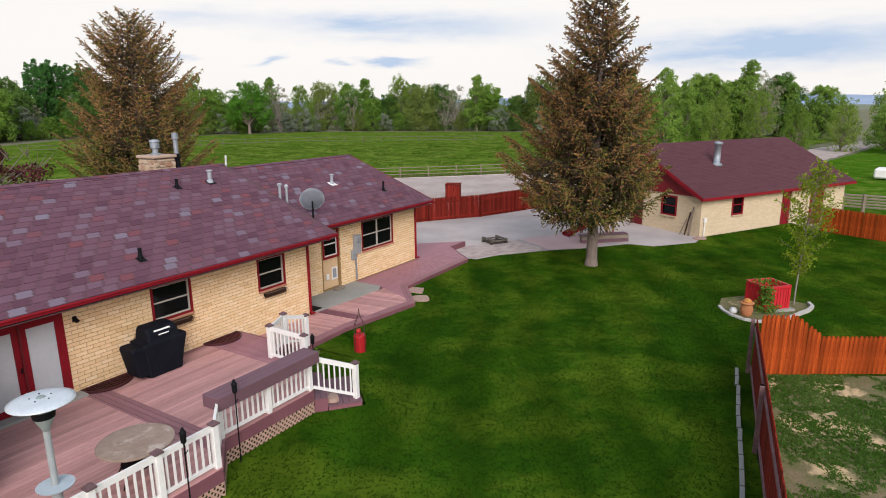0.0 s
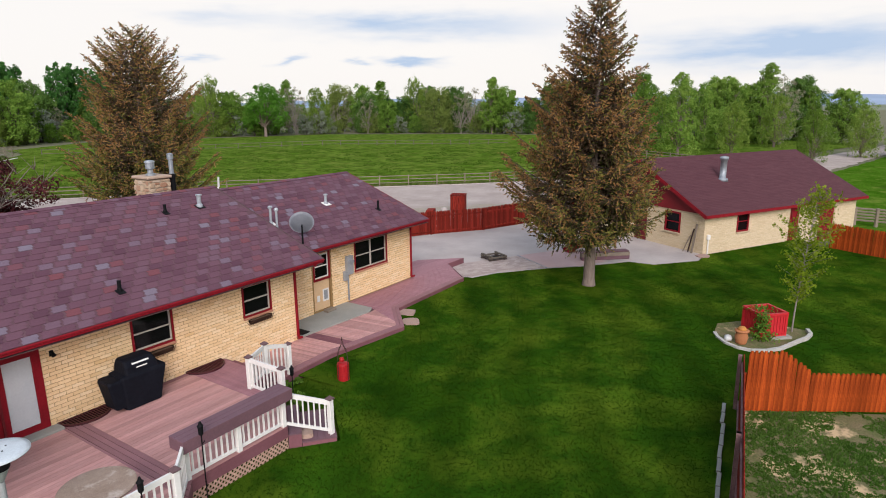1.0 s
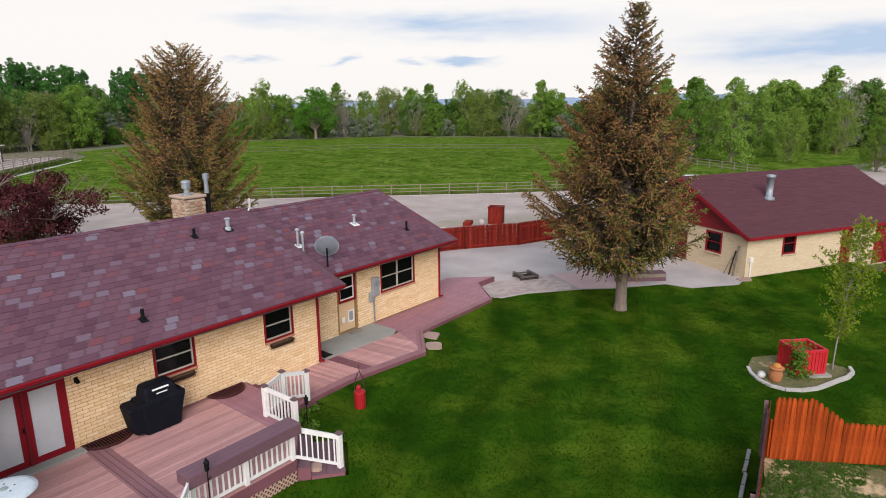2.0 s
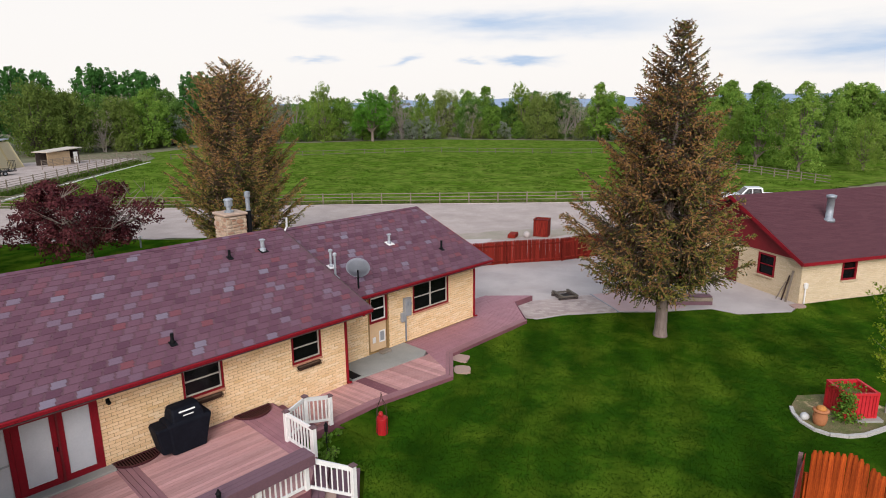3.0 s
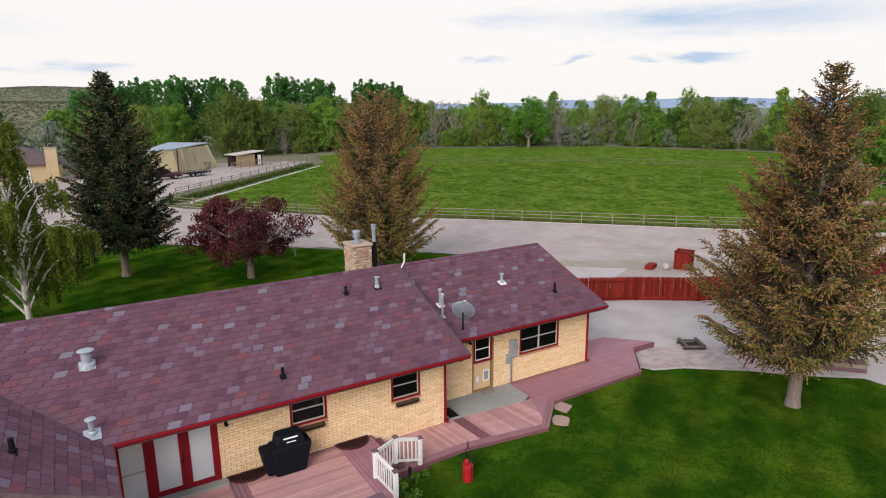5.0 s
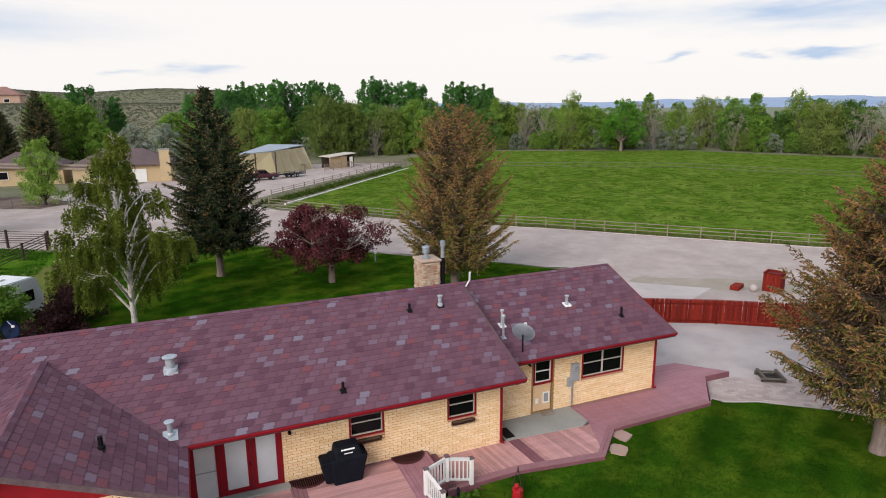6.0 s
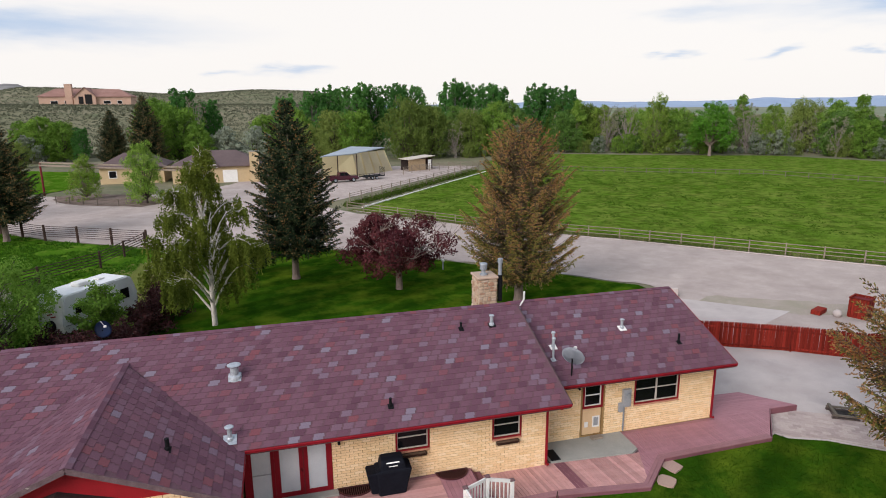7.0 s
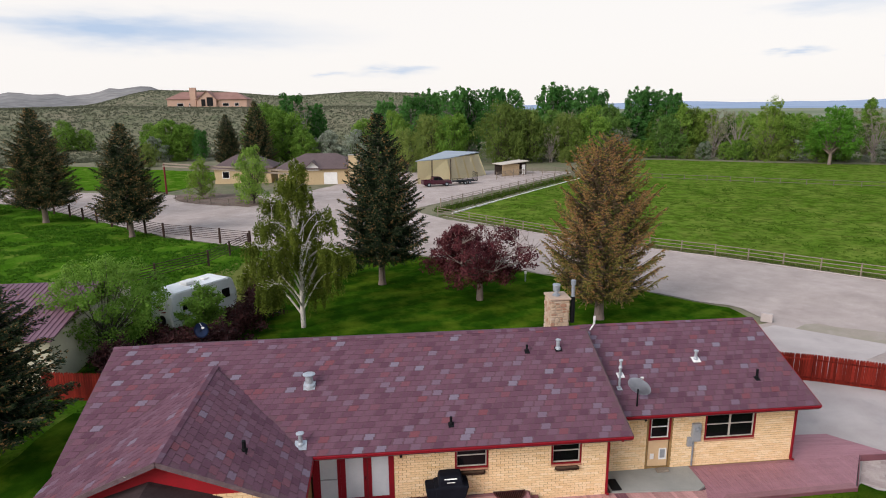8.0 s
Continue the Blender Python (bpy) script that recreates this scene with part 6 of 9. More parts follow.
def weeping(h, prof, seed):
    """A weeping birch: pale rising limbs whose side twigs hang in leafy strands."""
    rnd = random.Random(seed)
    rg = np.random.default_rng(seed)
    t = thing("birch_tree", "weeping white-barked birch on the back lawn", "tree")
    bm = bmesh.new()
    lead = [Vector((0.22 * math.sin(k * 1.1) * k / 10, 0.15 * math.sin(k * 0.7), h * 0.97 * k / 10)) for k in range(11)]
    for k in range(10):
        tube(bm, lead[k] - Vector((0, 0, 0.5 if k == 0 else 0)), lead[k + 1], 0.18 * (1 - k / 10.5) ** 0.8, 0.18 * (1 - (k + 1) / 10.5) ** 0.8, 8, False)
    P, D = [], []
    down = np.array([0.0, 0.0, -1.0])
    for k in range(38):
        f = (k + rnd.random()) / 38
        z0 = 0.9 + (h - 1.6) * f ** 1.15
        i = min(9, int(z0 / (h * 0.097)))
        p = lead[i].lerp(lead[i + 1], min(1.0, z0 / (h * 0.097) - i))
        a = k * 2.4 + rnd.uniform(-0.5, 0.5)
        zt = min(h * 0.99, z0 + h * (0.30 - 0.20 * f) * rnd.uniform(0.75, 1.2))
        R = profile_at(prof, zt / h) * rnd.uniform(0.62, 1.05)
        out = Vector((math.cos(a), math.sin(a), 0))
        side = Vector((-out.y, out.x, 0)) * rnd.uniform(-0.15, 0.15)
        pts = [p + (out + side * s) * (R * s) + Vector((0, 0, (zt - z0) * math.sin(s * 1.95) / math.sin(1.57))) for s in (0, 0.2, 0.4, 0.6, 0.8, 1.0)]
        w = 0.085 * (1 - f * 0.6)
        for n, (q0, q1) in enumerate(zip(pts, pts[1:])):
            tube(bm, q0, q1, w * (1 - n * 0.18), w * (1 - (n + 1) * 0.18), 5, False)
        for b in range(int(5 + 2.6 * R)):
            s = 0.16 + 0.84 * rnd.random() ** 0.7
            n = min(4, int(s * 5))
            q = pts[n].lerp(pts[n + 1], s * 5 - n)
            ang = a + rnd.uniform(-1.4, 1.4)
            tw = rnd.uniform(0.25, 0.8) * (0.4 + 0.12 * R)
            e = q + Vector((math.cos(ang) * tw, math.sin(ang) * tw, rnd.uniform(-0.1, 0.35)))
            tube(bm, q, e, 0.016, 0.006, 4, False)
            for _ in range(rnd.randint(3, 5)):
                g = q.lerp(e, rnd.uniform(0.3, 1.1)) + Vector((rnd.gauss(0, 0.12), rnd.gauss(0, 0.12), 0))
                ln = min(rnd.uniform(0.35, 1.3) + 0.8 * (1 - zt / h), max(0.3, g.z - 0.9))
                m = int(ln / 0.027)
                u = rg.random((m, 1))
                bend = np.array([math.cos(ang), math.sin(ang), 0]) * rnd.uniform(0.1, 0.4)
                P.append(np.array(g) + down * ln * u + bend * np.sqrt(u) + rg.normal(0, 0.055, (m, 3)))
                D.append(rg.normal(0, 0.6, (m, 3)) + down)
    part("trunk", bm, M["birchbark"], t, "", True)
    P, D = np.concatenate(P), np.concatenate(D)
    n = len(P)
    L = 0.125 * rg.uniform(0.7, 1.3, n)
    link("crown", leaf_mesh("crown", P, D, rg.normal(0, 1, (n, 3)), L, L * 0.62, [M["birch"]]), t)
    return t


tr = weeping(11.5, [(0.0, 2.4), (0.15, 3.4), (0.30, 4.3), (0.45, 4.4), (0.60, 3.5), (0.72, 2.4), (0.84, 1.5), (0.94, 0.8), (1.0, 0.3)], 31)
tr.matrix_basis = pose(-13.95, 21.2, GZ, 0, 0, 200)
# sapling by the planter
def sapling(h, r, seed):
    """A thin leader with short side shoots and leaves strung along them."""
    rnd = random.Random(seed)
    rg = np.random.default_rng(seed)
    t = thing("sapling", "thin young tree with sparse fresh leaves beside the planter", "tree")
    bm = bmesh.new()
    lead = [Vector((0.10 * h * (k / 8) ** 1.6, -0.06 * h * (k / 8) ** 1.6, h * k / 8)) for k in range(9)]
    for k in range(8):
        tube(bm, lead[k] - Vector((0, 0, 0.3 if k == 0 else 0)), lead[k + 1], 0.034 * (1 - k / 9), 0.034 * (1 - (k + 1) / 9), 6, False)
    P = []
    for k in range(92):
        f = 0.20 + 0.78 * (k + rnd.random()) / 92
        i = min(7, int(f * 8))
        p = lead[i].lerp(lead[i + 1], f * 8 - i)
        L = r * (0.35 + 1.0 * math.sin(min(1.0, (f - 0.15) / 0.8) * 3.0)) * rnd.uniform(0.45, 1.0)
        a = k * 2.4 + rnd.uniform(-0.5, 0.5)
        q = p + Vector((math.cos(a) * 0.85, math.sin(a) * 0.85, rnd.uniform(0.25, 0.9))) * L
        tube(bm, p, q, 0.009, 0.003, 4, False)
        m = int(14 + 40 * L)
        w = rg.uniform(0.15, 1.08, (m, 1))
        P.append(np.array(p) + (np.array(q) - np.array(p)) * w + rg.normal(0, 0.07, (m, 3)))
    part("trunk", bm, M["greybark"], t, "", True)
    P = np.concatenate(P)
    n = len(P)
    L = 0.095 * rg.uniform(0.6, 1.3, n)
    link("crown", leaf_mesh("crown", P, rg.normal(0, 1, (n, 3)), rg.normal(0, 1, (n, 3)) + np.array([0, 0, 0.6]), L, L * 0.75, [M["young"]]), t)
    return t


tr = sapling(5.5, 1.05, 41)
tr.matrix_basis = pose(12.0, -14.4, ground_z(0, -14.4) + 0.05)

# the belt of trees round the pasture
KINDS = {
    "cotton": [lobed("cottonwood", "tall dark green cottonwood", 20, 5.6, 51 + i, M["cotton"], M["greybark"], 0.42, 84, 14, 34, 0.38, 0.10, (0.80, 1.0, 0.95, 0.62), 0.03, 0.15, 0.25, tall=1.9, facing=0.45) for i in range(3)],
    "round": [lobed("willow", "round olive green willow", 12, 6.0, 61 + i, M["olive"], M["darkbark"], 0.36, 32, 14, 36, 0.36, 0.05, (0.9, 1.0, 0.9, 0.5), 0.03, 0.35, 0.42, 0.0, 2) for i in range(3)],
    "fresh": [lobed("ash_tree", "fresh green field tree", 12, 5.0, 71 + i, M["fresh"], M["darkbark"], 0.32, 30, 14, 36, 0.34, 0.06, (0.8, 1.0, 0.9, 0.5), 0.03, 0.1, 0.42) for i in range(3)],
    "deep": [lobed("elm_tree", "deep green field tree", 12, 5.0, 171 + i, M["deep"], M["darkbark"], 0.32, 30, 14, 36, 0.34, 0.05, (0.85, 1.0, 0.9, 0.5), 0.02, 0.1, 0.42) for i in range(2)],
    "silver": [lobed("russian_olive", "silvery grey shrub tree", 6, 3.4, 81 + i, M["silver"], M["darkbark"], 0.2, 16, 12, 34, 0.26, 0.03, (0.9, 1.0, 0.9, 0.5), 0.05, 0.0, 0.38, 0.0, 3) for i in range(2)],
    "bare": [lobed("bare_tree", "half bare grey tree", 11, 3.6, 91 + i, M["bare"], M["greybark"], 0.24, 30, 8, 22, 0.20, 0.06, (0.6, 0.9, 1.0, 0.6), 0.30, 0.0, 0.30, 0.0, 3) for i in range(2)],
    "feather": [lobed("young_cottonwood", "feathery yellow-green young cottonwood", 13, 4.4, 195 + i, M["spring"], M["bark"], 0.24, 34, 11, 34, 0.30, 0.04, (0.95, 1.0, 0.85, 0.4), 0.08, 0.45, 0.36, 0.0, 3, tall=1.7) for i in range(3)],
    "poplar": [lobed("poplar", "slim light green poplar", 14, 3.4, 95 + i, M["fresh"], M["bark"], 0.26, 32, 12, 32, 0.32, 0.04, (0.9, 0.95, 0.75, 0.25), 0.05, 0.2, 0.44) for i in range(2)],
}
for ks in KINDS.values():
    for k in ks:
        k.matrix_basis = pose(0, -600, -0.6)
USED = set()


def plant(kind, x, y, s, rnd, sz=None):
    proto = rnd.choice(KINDS[kind])
    m = pose(x, y, ground_z(x, y) - 0.1, 0, 0, rnd.uniform(0, 360)) @ Matrix.Diagonal((s, s, sz or s, 1))
    if proto.name not in USED:
        USED.add(proto.name)
        proto.matrix_basis = m
        return proto
    c = copy_thing(proto, m)
    c.matrix_basis = m
    return c


rnd = random.Random(77)
BELT = [(38, 136), (52, 146), (66, 149), (80, 141), (92, 135), (105, 129), (118, 123), (128, 112), (136, 98), (142, 84), (146, 66), (148, 48), (146, 30), (138, 12), (126, -2)]
for (x0, y0), (x1, y1) in zip(BELT, BELT[1:]):
    L = math.hypot(x1 - x0, y1 - y0)
    n = int(L / 1.9)
    for i in range(n):
        f = (i + rnd.random()) / n
        nx, ny = (y1 - y0) / L, -(x1 - x0) / L
        o = -rnd.uniform(-2, 16)
        k = rnd.choice(("round", "fresh", "deep", "bare", "silver", "feather", "deep", "fresh", "bare", "poplar", "bare"))
        s = rnd.uniform(0.80, 1.26)
        if k == "silver":
            o = rnd.uniform(-1, 3)
        plant(k, x0 + (x1 - x0) * f + nx * o, y0 + (y1 - y0) * f + ny * o, s, rnd)
    for i in range(int(L / 3.2)):
        f = rnd.random()
        plant(rnd.choice(("round", "silver", "deep", "fresh")), x0 + (x1 - x0) * f, y0 + (y1 - y0) * f, rnd.uniform(0.3, 0.5), rnd)
tr = lobed("ash_tree", "lone bright green tree at the pasture edge", 14.0, 6.6, 75, M["bright"], M["bark"], 0.42, 30, 15, 40, 0.34, 0.22, (0.75, 1.0, 0.9, 0.5), 0.0, 0.0, 0.33)
tr.matrix_basis = pose(101.4, 120.7, -0.5)
for i in range(70):
    az, d = radians(12 + 62 * (i + rnd.random()) / 70), rnd.uniform(215, 330)
    plant(rnd.choice(("deep", "round", "fresh", "bare")), -9 + d * math.sin(az), -19 + d * math.cos(az), rnd.uniform(0.55, 0.95), rnd)
# cottonwoods behind the barn
for x, y, s in ((2, 170, 0.92), (8, 174, 0.98), (14, 170, 1.0), (20, 176, 1.02), (27, 172, 1.03), (33, 176, 1.0), (-6, 172, 0.85), (44, 168, 1.06), (49, 171, 1.04), (55, 166, 1.02), (59, 169, 0.98), (69, 162, 0.98), (74, 163, 0.98), (78, 158, 0.94)):
    plant("cotton", x, y, s, rnd)
for x, y, k, s in ((12, 146, "fresh", 1.1), (24, 140, "round", 1.25), (31, 142, "round", 1.15), (6, 150, "round", 1.0), (42, 142, "round", 1.0), (50, 150, "silver", 1.5), (58, 152, "silver", 1.4), (64, 158, "silver", 1.3), (-4, 150, "fresh", 1.1), (-12, 152, "fresh", 1.0)):
    plant(k, x, y, s, rnd)
# round the neighbour's house
for x, y, k, s in ((-36, 136, "fresh", 1.35), (-30, 132, "fresh", 1.2), (-14, 128, "silver", 1.6), (-20, 130, "silver", 1.6), (-26, 128, "fresh", 0.8), (-68, 164, "fresh", 1.0), (-63, 163, "fresh", 0.9), (-58, 161, "cotton", 0.45), (-73, 168, "fresh", 0.9), (-67.7, 147, "round", 0.5), (-109, 193, "fresh", 0.9), (-104, 196, "fresh", 0.7), (-66, 176, "round", 0.8), (-34, 172, "cotton", 0.95), (-28, 180, "cotton", 0.8), (-40, 178, "fresh", 1.3), (-70, 160, "silver", 1.2), (-2, 122, "round", 0.8)):
    plant(k, x, y, s, rnd)
for x, y, s in ((-43.5, 130, 0.92), (-35.6, 124, 1.12)):
    c = copy_thing(FAR_SPRUCE, pose(x, y, GZ, 0, 0, 70 * s) @ Matrix.Scale(s, 4))
    tagged(c, "dark spruce behind the neighbouring house")
tr = lobed("poplar", "tall thin half bare poplar beyond the neighbouring house", 17, 3.0, 131, M["bare"], M["greybark"], 0.22, 22, 6, 20, 0.22, 0.45, (0.5, 0.9, 1.0, 0.7), 0.3, 0.0, 0.30)
tr.matrix_basis = pose(-27.4, 139.8, GZ)
plant("fresh", -28.3, 79.3, 0.60, rnd, 0.74)
plant("feather", -38.2, 86.3, 0.62, rnd, 0.52)
# to the east, behind the garage
for x, y, k, s in ((92, 25, "poplar", 1.12), (94, 16, "poplar", 1.2), (91, 9, "poplar", 1.15), (122, 20, "feather", 1.2), (126, 25, "feather", 1.1), (97, 28, "feather", 1.1), (98, 20, "feather", 1.0), (98, 2, "feather", 0.95), (108, 6, "fresh", 0.95), (90, -10, "feather", 0.85), (104, -16, "feather", 0.9), (108, -22, "fresh", 0.9), (112, -28, "fresh", 1.0), (118, -2, "feather", 1.1), (132, 6, "feather", 1.1), (100, -24, "fresh", 0.8), (128, -30, "fresh", 1.0), (96, 30, "fresh", 1.0), (104, 36, "bare", 1.0), (112, 34, "feather", 1.2), (91, 30, "silver", 1.0), (124, 40, "feather", 1.1), (130, 30, "fresh", 1.0), (122, -44, "feather", 1.0), (135, -52, "fresh", 1.0), (128, -24, "feather", 1.5), (118, -32, "fresh", 1.35), (138, -12, "fresh", 1.4), (126, 12, "poplar", 0.9), (134, 4, "feather", 1.2), (98, 24, "feather", 1.1)):
    plant(k, x, y, s * 0.84 if k == "poplar" else s * 0.68, rnd)

# shrubs west of the house
tr = lobed("shrub", "loose bright green shrub beside the house", 6.0, 4.3, 101, M["shrub"], M["darkbark"], 0.12, 46, 13, 40, 0.15, 0.06, (0.8, 1.0, 0.95, 0.55), 0.06, 0.15, 0.26, stems=4, tall=0.8)
tr.matrix_basis = pose(-25.8, 18.2, GZ)
tr = limbed("shrub", "fresh green bush in front of the trailer", 3.7, 1.7, 0.3, 102, M["shrub"], M["darkbark"], 24, 18, 30, 0.155, 0.06, 0.26, 0.7)
tr.matrix_basis = pose(-20.0, 19.4, GZ)
tr = limbed("hedge_shrub", "dark purple-brown hedge shrub behind the house", 1.9, 1.8, 0.2, 103, M["darkplum"], M["darkbark"], 16, 14, 24, 0.16, 0.06, 0.4, 0.8)
tr.matrix_basis = pose(-18.6, 17.0, GZ)
for x, y in ((-23.6, 14.6), (-20.6, 16.2), (-18.4, 20.0)):
    copy_thing(tr, pose(x, y, GZ, 0, 0, x * 40))
tr = limbed("hedge_shrub", "low dark purple shrub on the lawn edge", 1.7, 1.5, 0.1, 105, M["darkplum"], M["darkbark"], 14, 10, 20, 0.14, 0.04, 0.4, 0.8)
tr.matrix_basis = pose(-17.2, 23.2, GZ)
for x, y in ((-17.9, 21.4), (-17.6, 25.2), (-18.3, 27.0), (-22.6, 18.0)):
    copy_thing(tr, pose(x, y, GZ, 0, 0, x * 77))
tr = limbed("shrub", "dark green bush beside the spruce", 2.8, 1.6, 0.2, 104, M["darkleaf"], M["darkbark"], 14, 12, 20, 0.16, 0.05, 0.4, 0.8)
tr.matrix_basis = pose(-11.6, 33.5, GZ)

# ---- fences ----
def picket_fence(name, label, pts, z, h, mat, width=0.14, dip=None, back=1, group="", railm=None):
    """Dog-eared pickets on two rails between posts."""
    t = thing(name, label, "fence", (pts[0][0], pts[0][1], z))
    bm = bmesh.new()
    w = width - 0.003
    prof = [(-w / 2, 0), (w / 2, 0), (w / 2, 0.94), (w / 4, 1.0), (-w / 4, 1.0), (-w / 2, 0.94)]
    f0 = [bm.verts.new((x, -0.01, y)) for x, y in prof]
    f1 = [bm.verts.new((x, 0.01, y)) for x, y in prof]
    bm.faces.new(f0)
    bm.faces.new(list(reversed(f1)))
    for i in range(6):
        bm.faces.new((f0[i], f1[i], f1[(i + 1) % 6], f0[(i + 1) % 6]))
    bmesh.ops.recalc_face_normals(bm, faces=bm.faces)
    me = mesh("picket", bm, mat)
    run = 0.0
    rnd = random.Random(len(pts) * 7)
    for (x0, y0), (x1, y1) in zip(pts, pts[1:]):
        L = math.hypot(x1 - x0, y1 - y0)
        ang = math.degrees(math.atan2(y1 - y0, x1 - x0))
        n = math.ceil(L / width)
        nx, ny = -(y1 - y0) / L * back, (x1 - x0) / L * back
        for i in range(n):
            f = (i + 0.5) / n
            hh = h(run + L * f) if callable(h) else h
            ob = link("picket", me, t)
            ob.matrix_basis = pose(x0 + (x1 - x0) * f, y0 + (y1 - y0) * f, z + rnd.uniform(-0.01, 0.01), 0, rnd.uniform(-0.6, 0.6), ang) @ Matrix.Diagonal((1, 1, hh + rnd.uniform(-0.012, 0.012), 1))
        hm = min(h(run), h(run + L)) if callable(h) else h
        for zz in (0.3, hm - 0.3):
            part("rail", Bm((x0 + nx * 0.035, y0 + ny * 0.035, z + zz), (x1 + nx * 0.035, y1 + ny * 0.035, z + zz), 0.04, 0.09), railm or mat, t)
        m = max(1, int(L / 2.4))
        for i in range(m + 1):
            f = i / m
            part("post", B(x0 + (x1 - x0) * f + nx * 0.1, y0 + (y1 - y0) * f + ny * 0.1, z + hm / 2 - 0.1, 0.1, 0.1, hm + 0.1, rz=ang), railm or mat, t)
        run += L
    return t


picket_fence("patio_fence", "red-stained picket fence behind the patio", [(8.7, 11.3), (15.0, 8.9), (18.3, 7.1), (21.4, 4.95), (24.6, 3.9), (27.5, 2.8)], -0.40, 1.65, M["fence"], back=-1)
GZS = ground_z(0, -14.2)
picket_fence("yard_fence", "red-stained board fence along the lawn", [(4.12, -13.74), (-0.5, -14.42), (-5.0, -15.09), (-9.0, -15.69)], GZS, 1.8, M["fence"], back=-1, railm=M["railgrey"])


def gate_top(d):
    return 1.92 if d < 1.0 else max(1.25, 1.92 - (d - 1.0) * 0.75)


picket_fence("pen_fence", "orange cedar picket fence stepping down from a tall gate", [(4.16, -13.86), (6.05, -16.9), (8.8, -21.4)], GZS - 0.02, gate_top, M["cedar"])
picket_fence("side_fence", "red-stained picket fence beside the garage", [(29.2, -14.9), (27.3, -18.6)], -0.75, 1.65, M["cedar"])
picket_fence("shed_fence", "red-stained picket fence beside the metal shed", [(-26.4, 11.8), (-19.6, 10.6)], -0.42, 1.6, M["fence"])


def rail_fence(name, label, pts, h, rails_, gap, mat, r=0.06, plank=False, rail_r=None):
    t = thing(name, label, "fence", (pts[0][0], pts[0][1], ground_z(*pts[0])))
    for (x0, y0), (x1, y1) in zip(pts, pts[1:]):
        L = math.hypot(x1 - x0, y1 - y0)
        n = max(1, round(L / gap))
        for i in range(n):
            f = i / n
            x, y = x0 + (x1 - x0) * f, y0 + (y1 - y0) * f
            part("post", Tb((x, y, ground_z(x, y) - 0.3), (x, y, ground_z(x, y) + h), r, r * 0.9, 7), mat, t)
        for k in range(rails_):
            z = h * (0.3 + 0.62 * k / max(1, rails_ - 1))
            a, b = (x0, y0, ground_z(x0, y0) + z), (x1, y1, ground_z(x1, y1) + z)
            part("rail", Bm(a, b, 0.04, 0.12) if plank else Tb(a, b, rail_r or r * 0.6, (rail_r or r * 0.6) * 0.92, 5), mat, t)
    return t


rail_fence("road_fence", "weathered pole fence between the road and the pasture", [(-0.4, 64.5), (12.8, 47.9), (25.3, 37.3), (42.8, 19.7), (55.8, 8.4)], 1.15, 3, 3.1, M["fencewood"], 0.07)
rail_fence("pasture_fence", "weathered pole fence across the pasture", [(38, 106), (63, 90.5), (82, 80), (98, 53), (104, 47)], 1.1, 2, 4.0, M["greyrail"], 0.07)
rail_fence("paddock_fence", "brown pole fence along the paddock", [(-22.8, 48), (-34.0, 54.2), (-43.0, 62.0), (-52, 70.5), (-66, 82)], 1.75, 6, 4.2, M["brownwood"], 0.14, rail_r=0.032)
rail_fence("gate_fence", "brown rail gate beside the trailer", [(-22.9, 47.6), (-25.1, 39.6), (-28.5, 35.0), (-31.5, 31.0)], 1.6, 5, 4.4, M["brownwood"], 0.11, rail_r=0.04)
rail_fence("corral_fence", "grey pipe corral fence along the pasture", [(0.4, 68), (10, 79.2), (20, 91), (30, 103), (36, 110)], 1.85, 5, 3.0, M["fencewood"], 0.08, rail_r=0.035)
rail_fence("corral_fence", "grey pipe corral fence beside the shed", [(15.5, 104), (20, 108.5), (27, 111), (36, 113)], 1.6, 5, 2.8, M["fencewood"], 0.07)
rail_fence("east_fence", "weathered grey rail fence east of the pasture", [(90, 29), (86.3, 20.1), (84.2, 13.7), (80.1, 7.4), (76, 1.5)], 1.25, 3, 2.6, M["fencewood"], 0.08)
rail_fence("yard_rail", "low pole rail before the neighbouring yard", [(-41.6, 83.6), (-35.0, 79.5), (-28.6, 75.6)], 1.1, 2, 3.0, M["greyrail"], 0.07)
rail_fence("log_fence", "stacked grey log fence beyond the garage", [(38.6, -16.0), (38.5, -17.3), (38.3, -20.2)], 1.35, 5, 2.6, M["fencewood"], 0.13, rail_r=0.075)
ir = solid("irrigation_pipe", Bm((1.8, 65.6, -0.36), (33, 103.5, -0.36), 0.22, 0.16), M["white"], "long white irrigation pipe along the pasture edge", "pipe")
RP = [(0.2, 63.2), (13.0, 46.9), (25.2, 36.2), (42.6, 18.7), (56.5, 6.8)]
bm = bmesh.new()
for (x0, y0), (x1, y1) in zip(RP, RP[1:]):
    beam(bm, (x0, y0, -0.36), (x1, y1, -0.37), 0.08, 0.08)
solid("irrigation_pipe", bm, M["concrete"], "thin pale irrigation pipe along the road fence", "pipe")


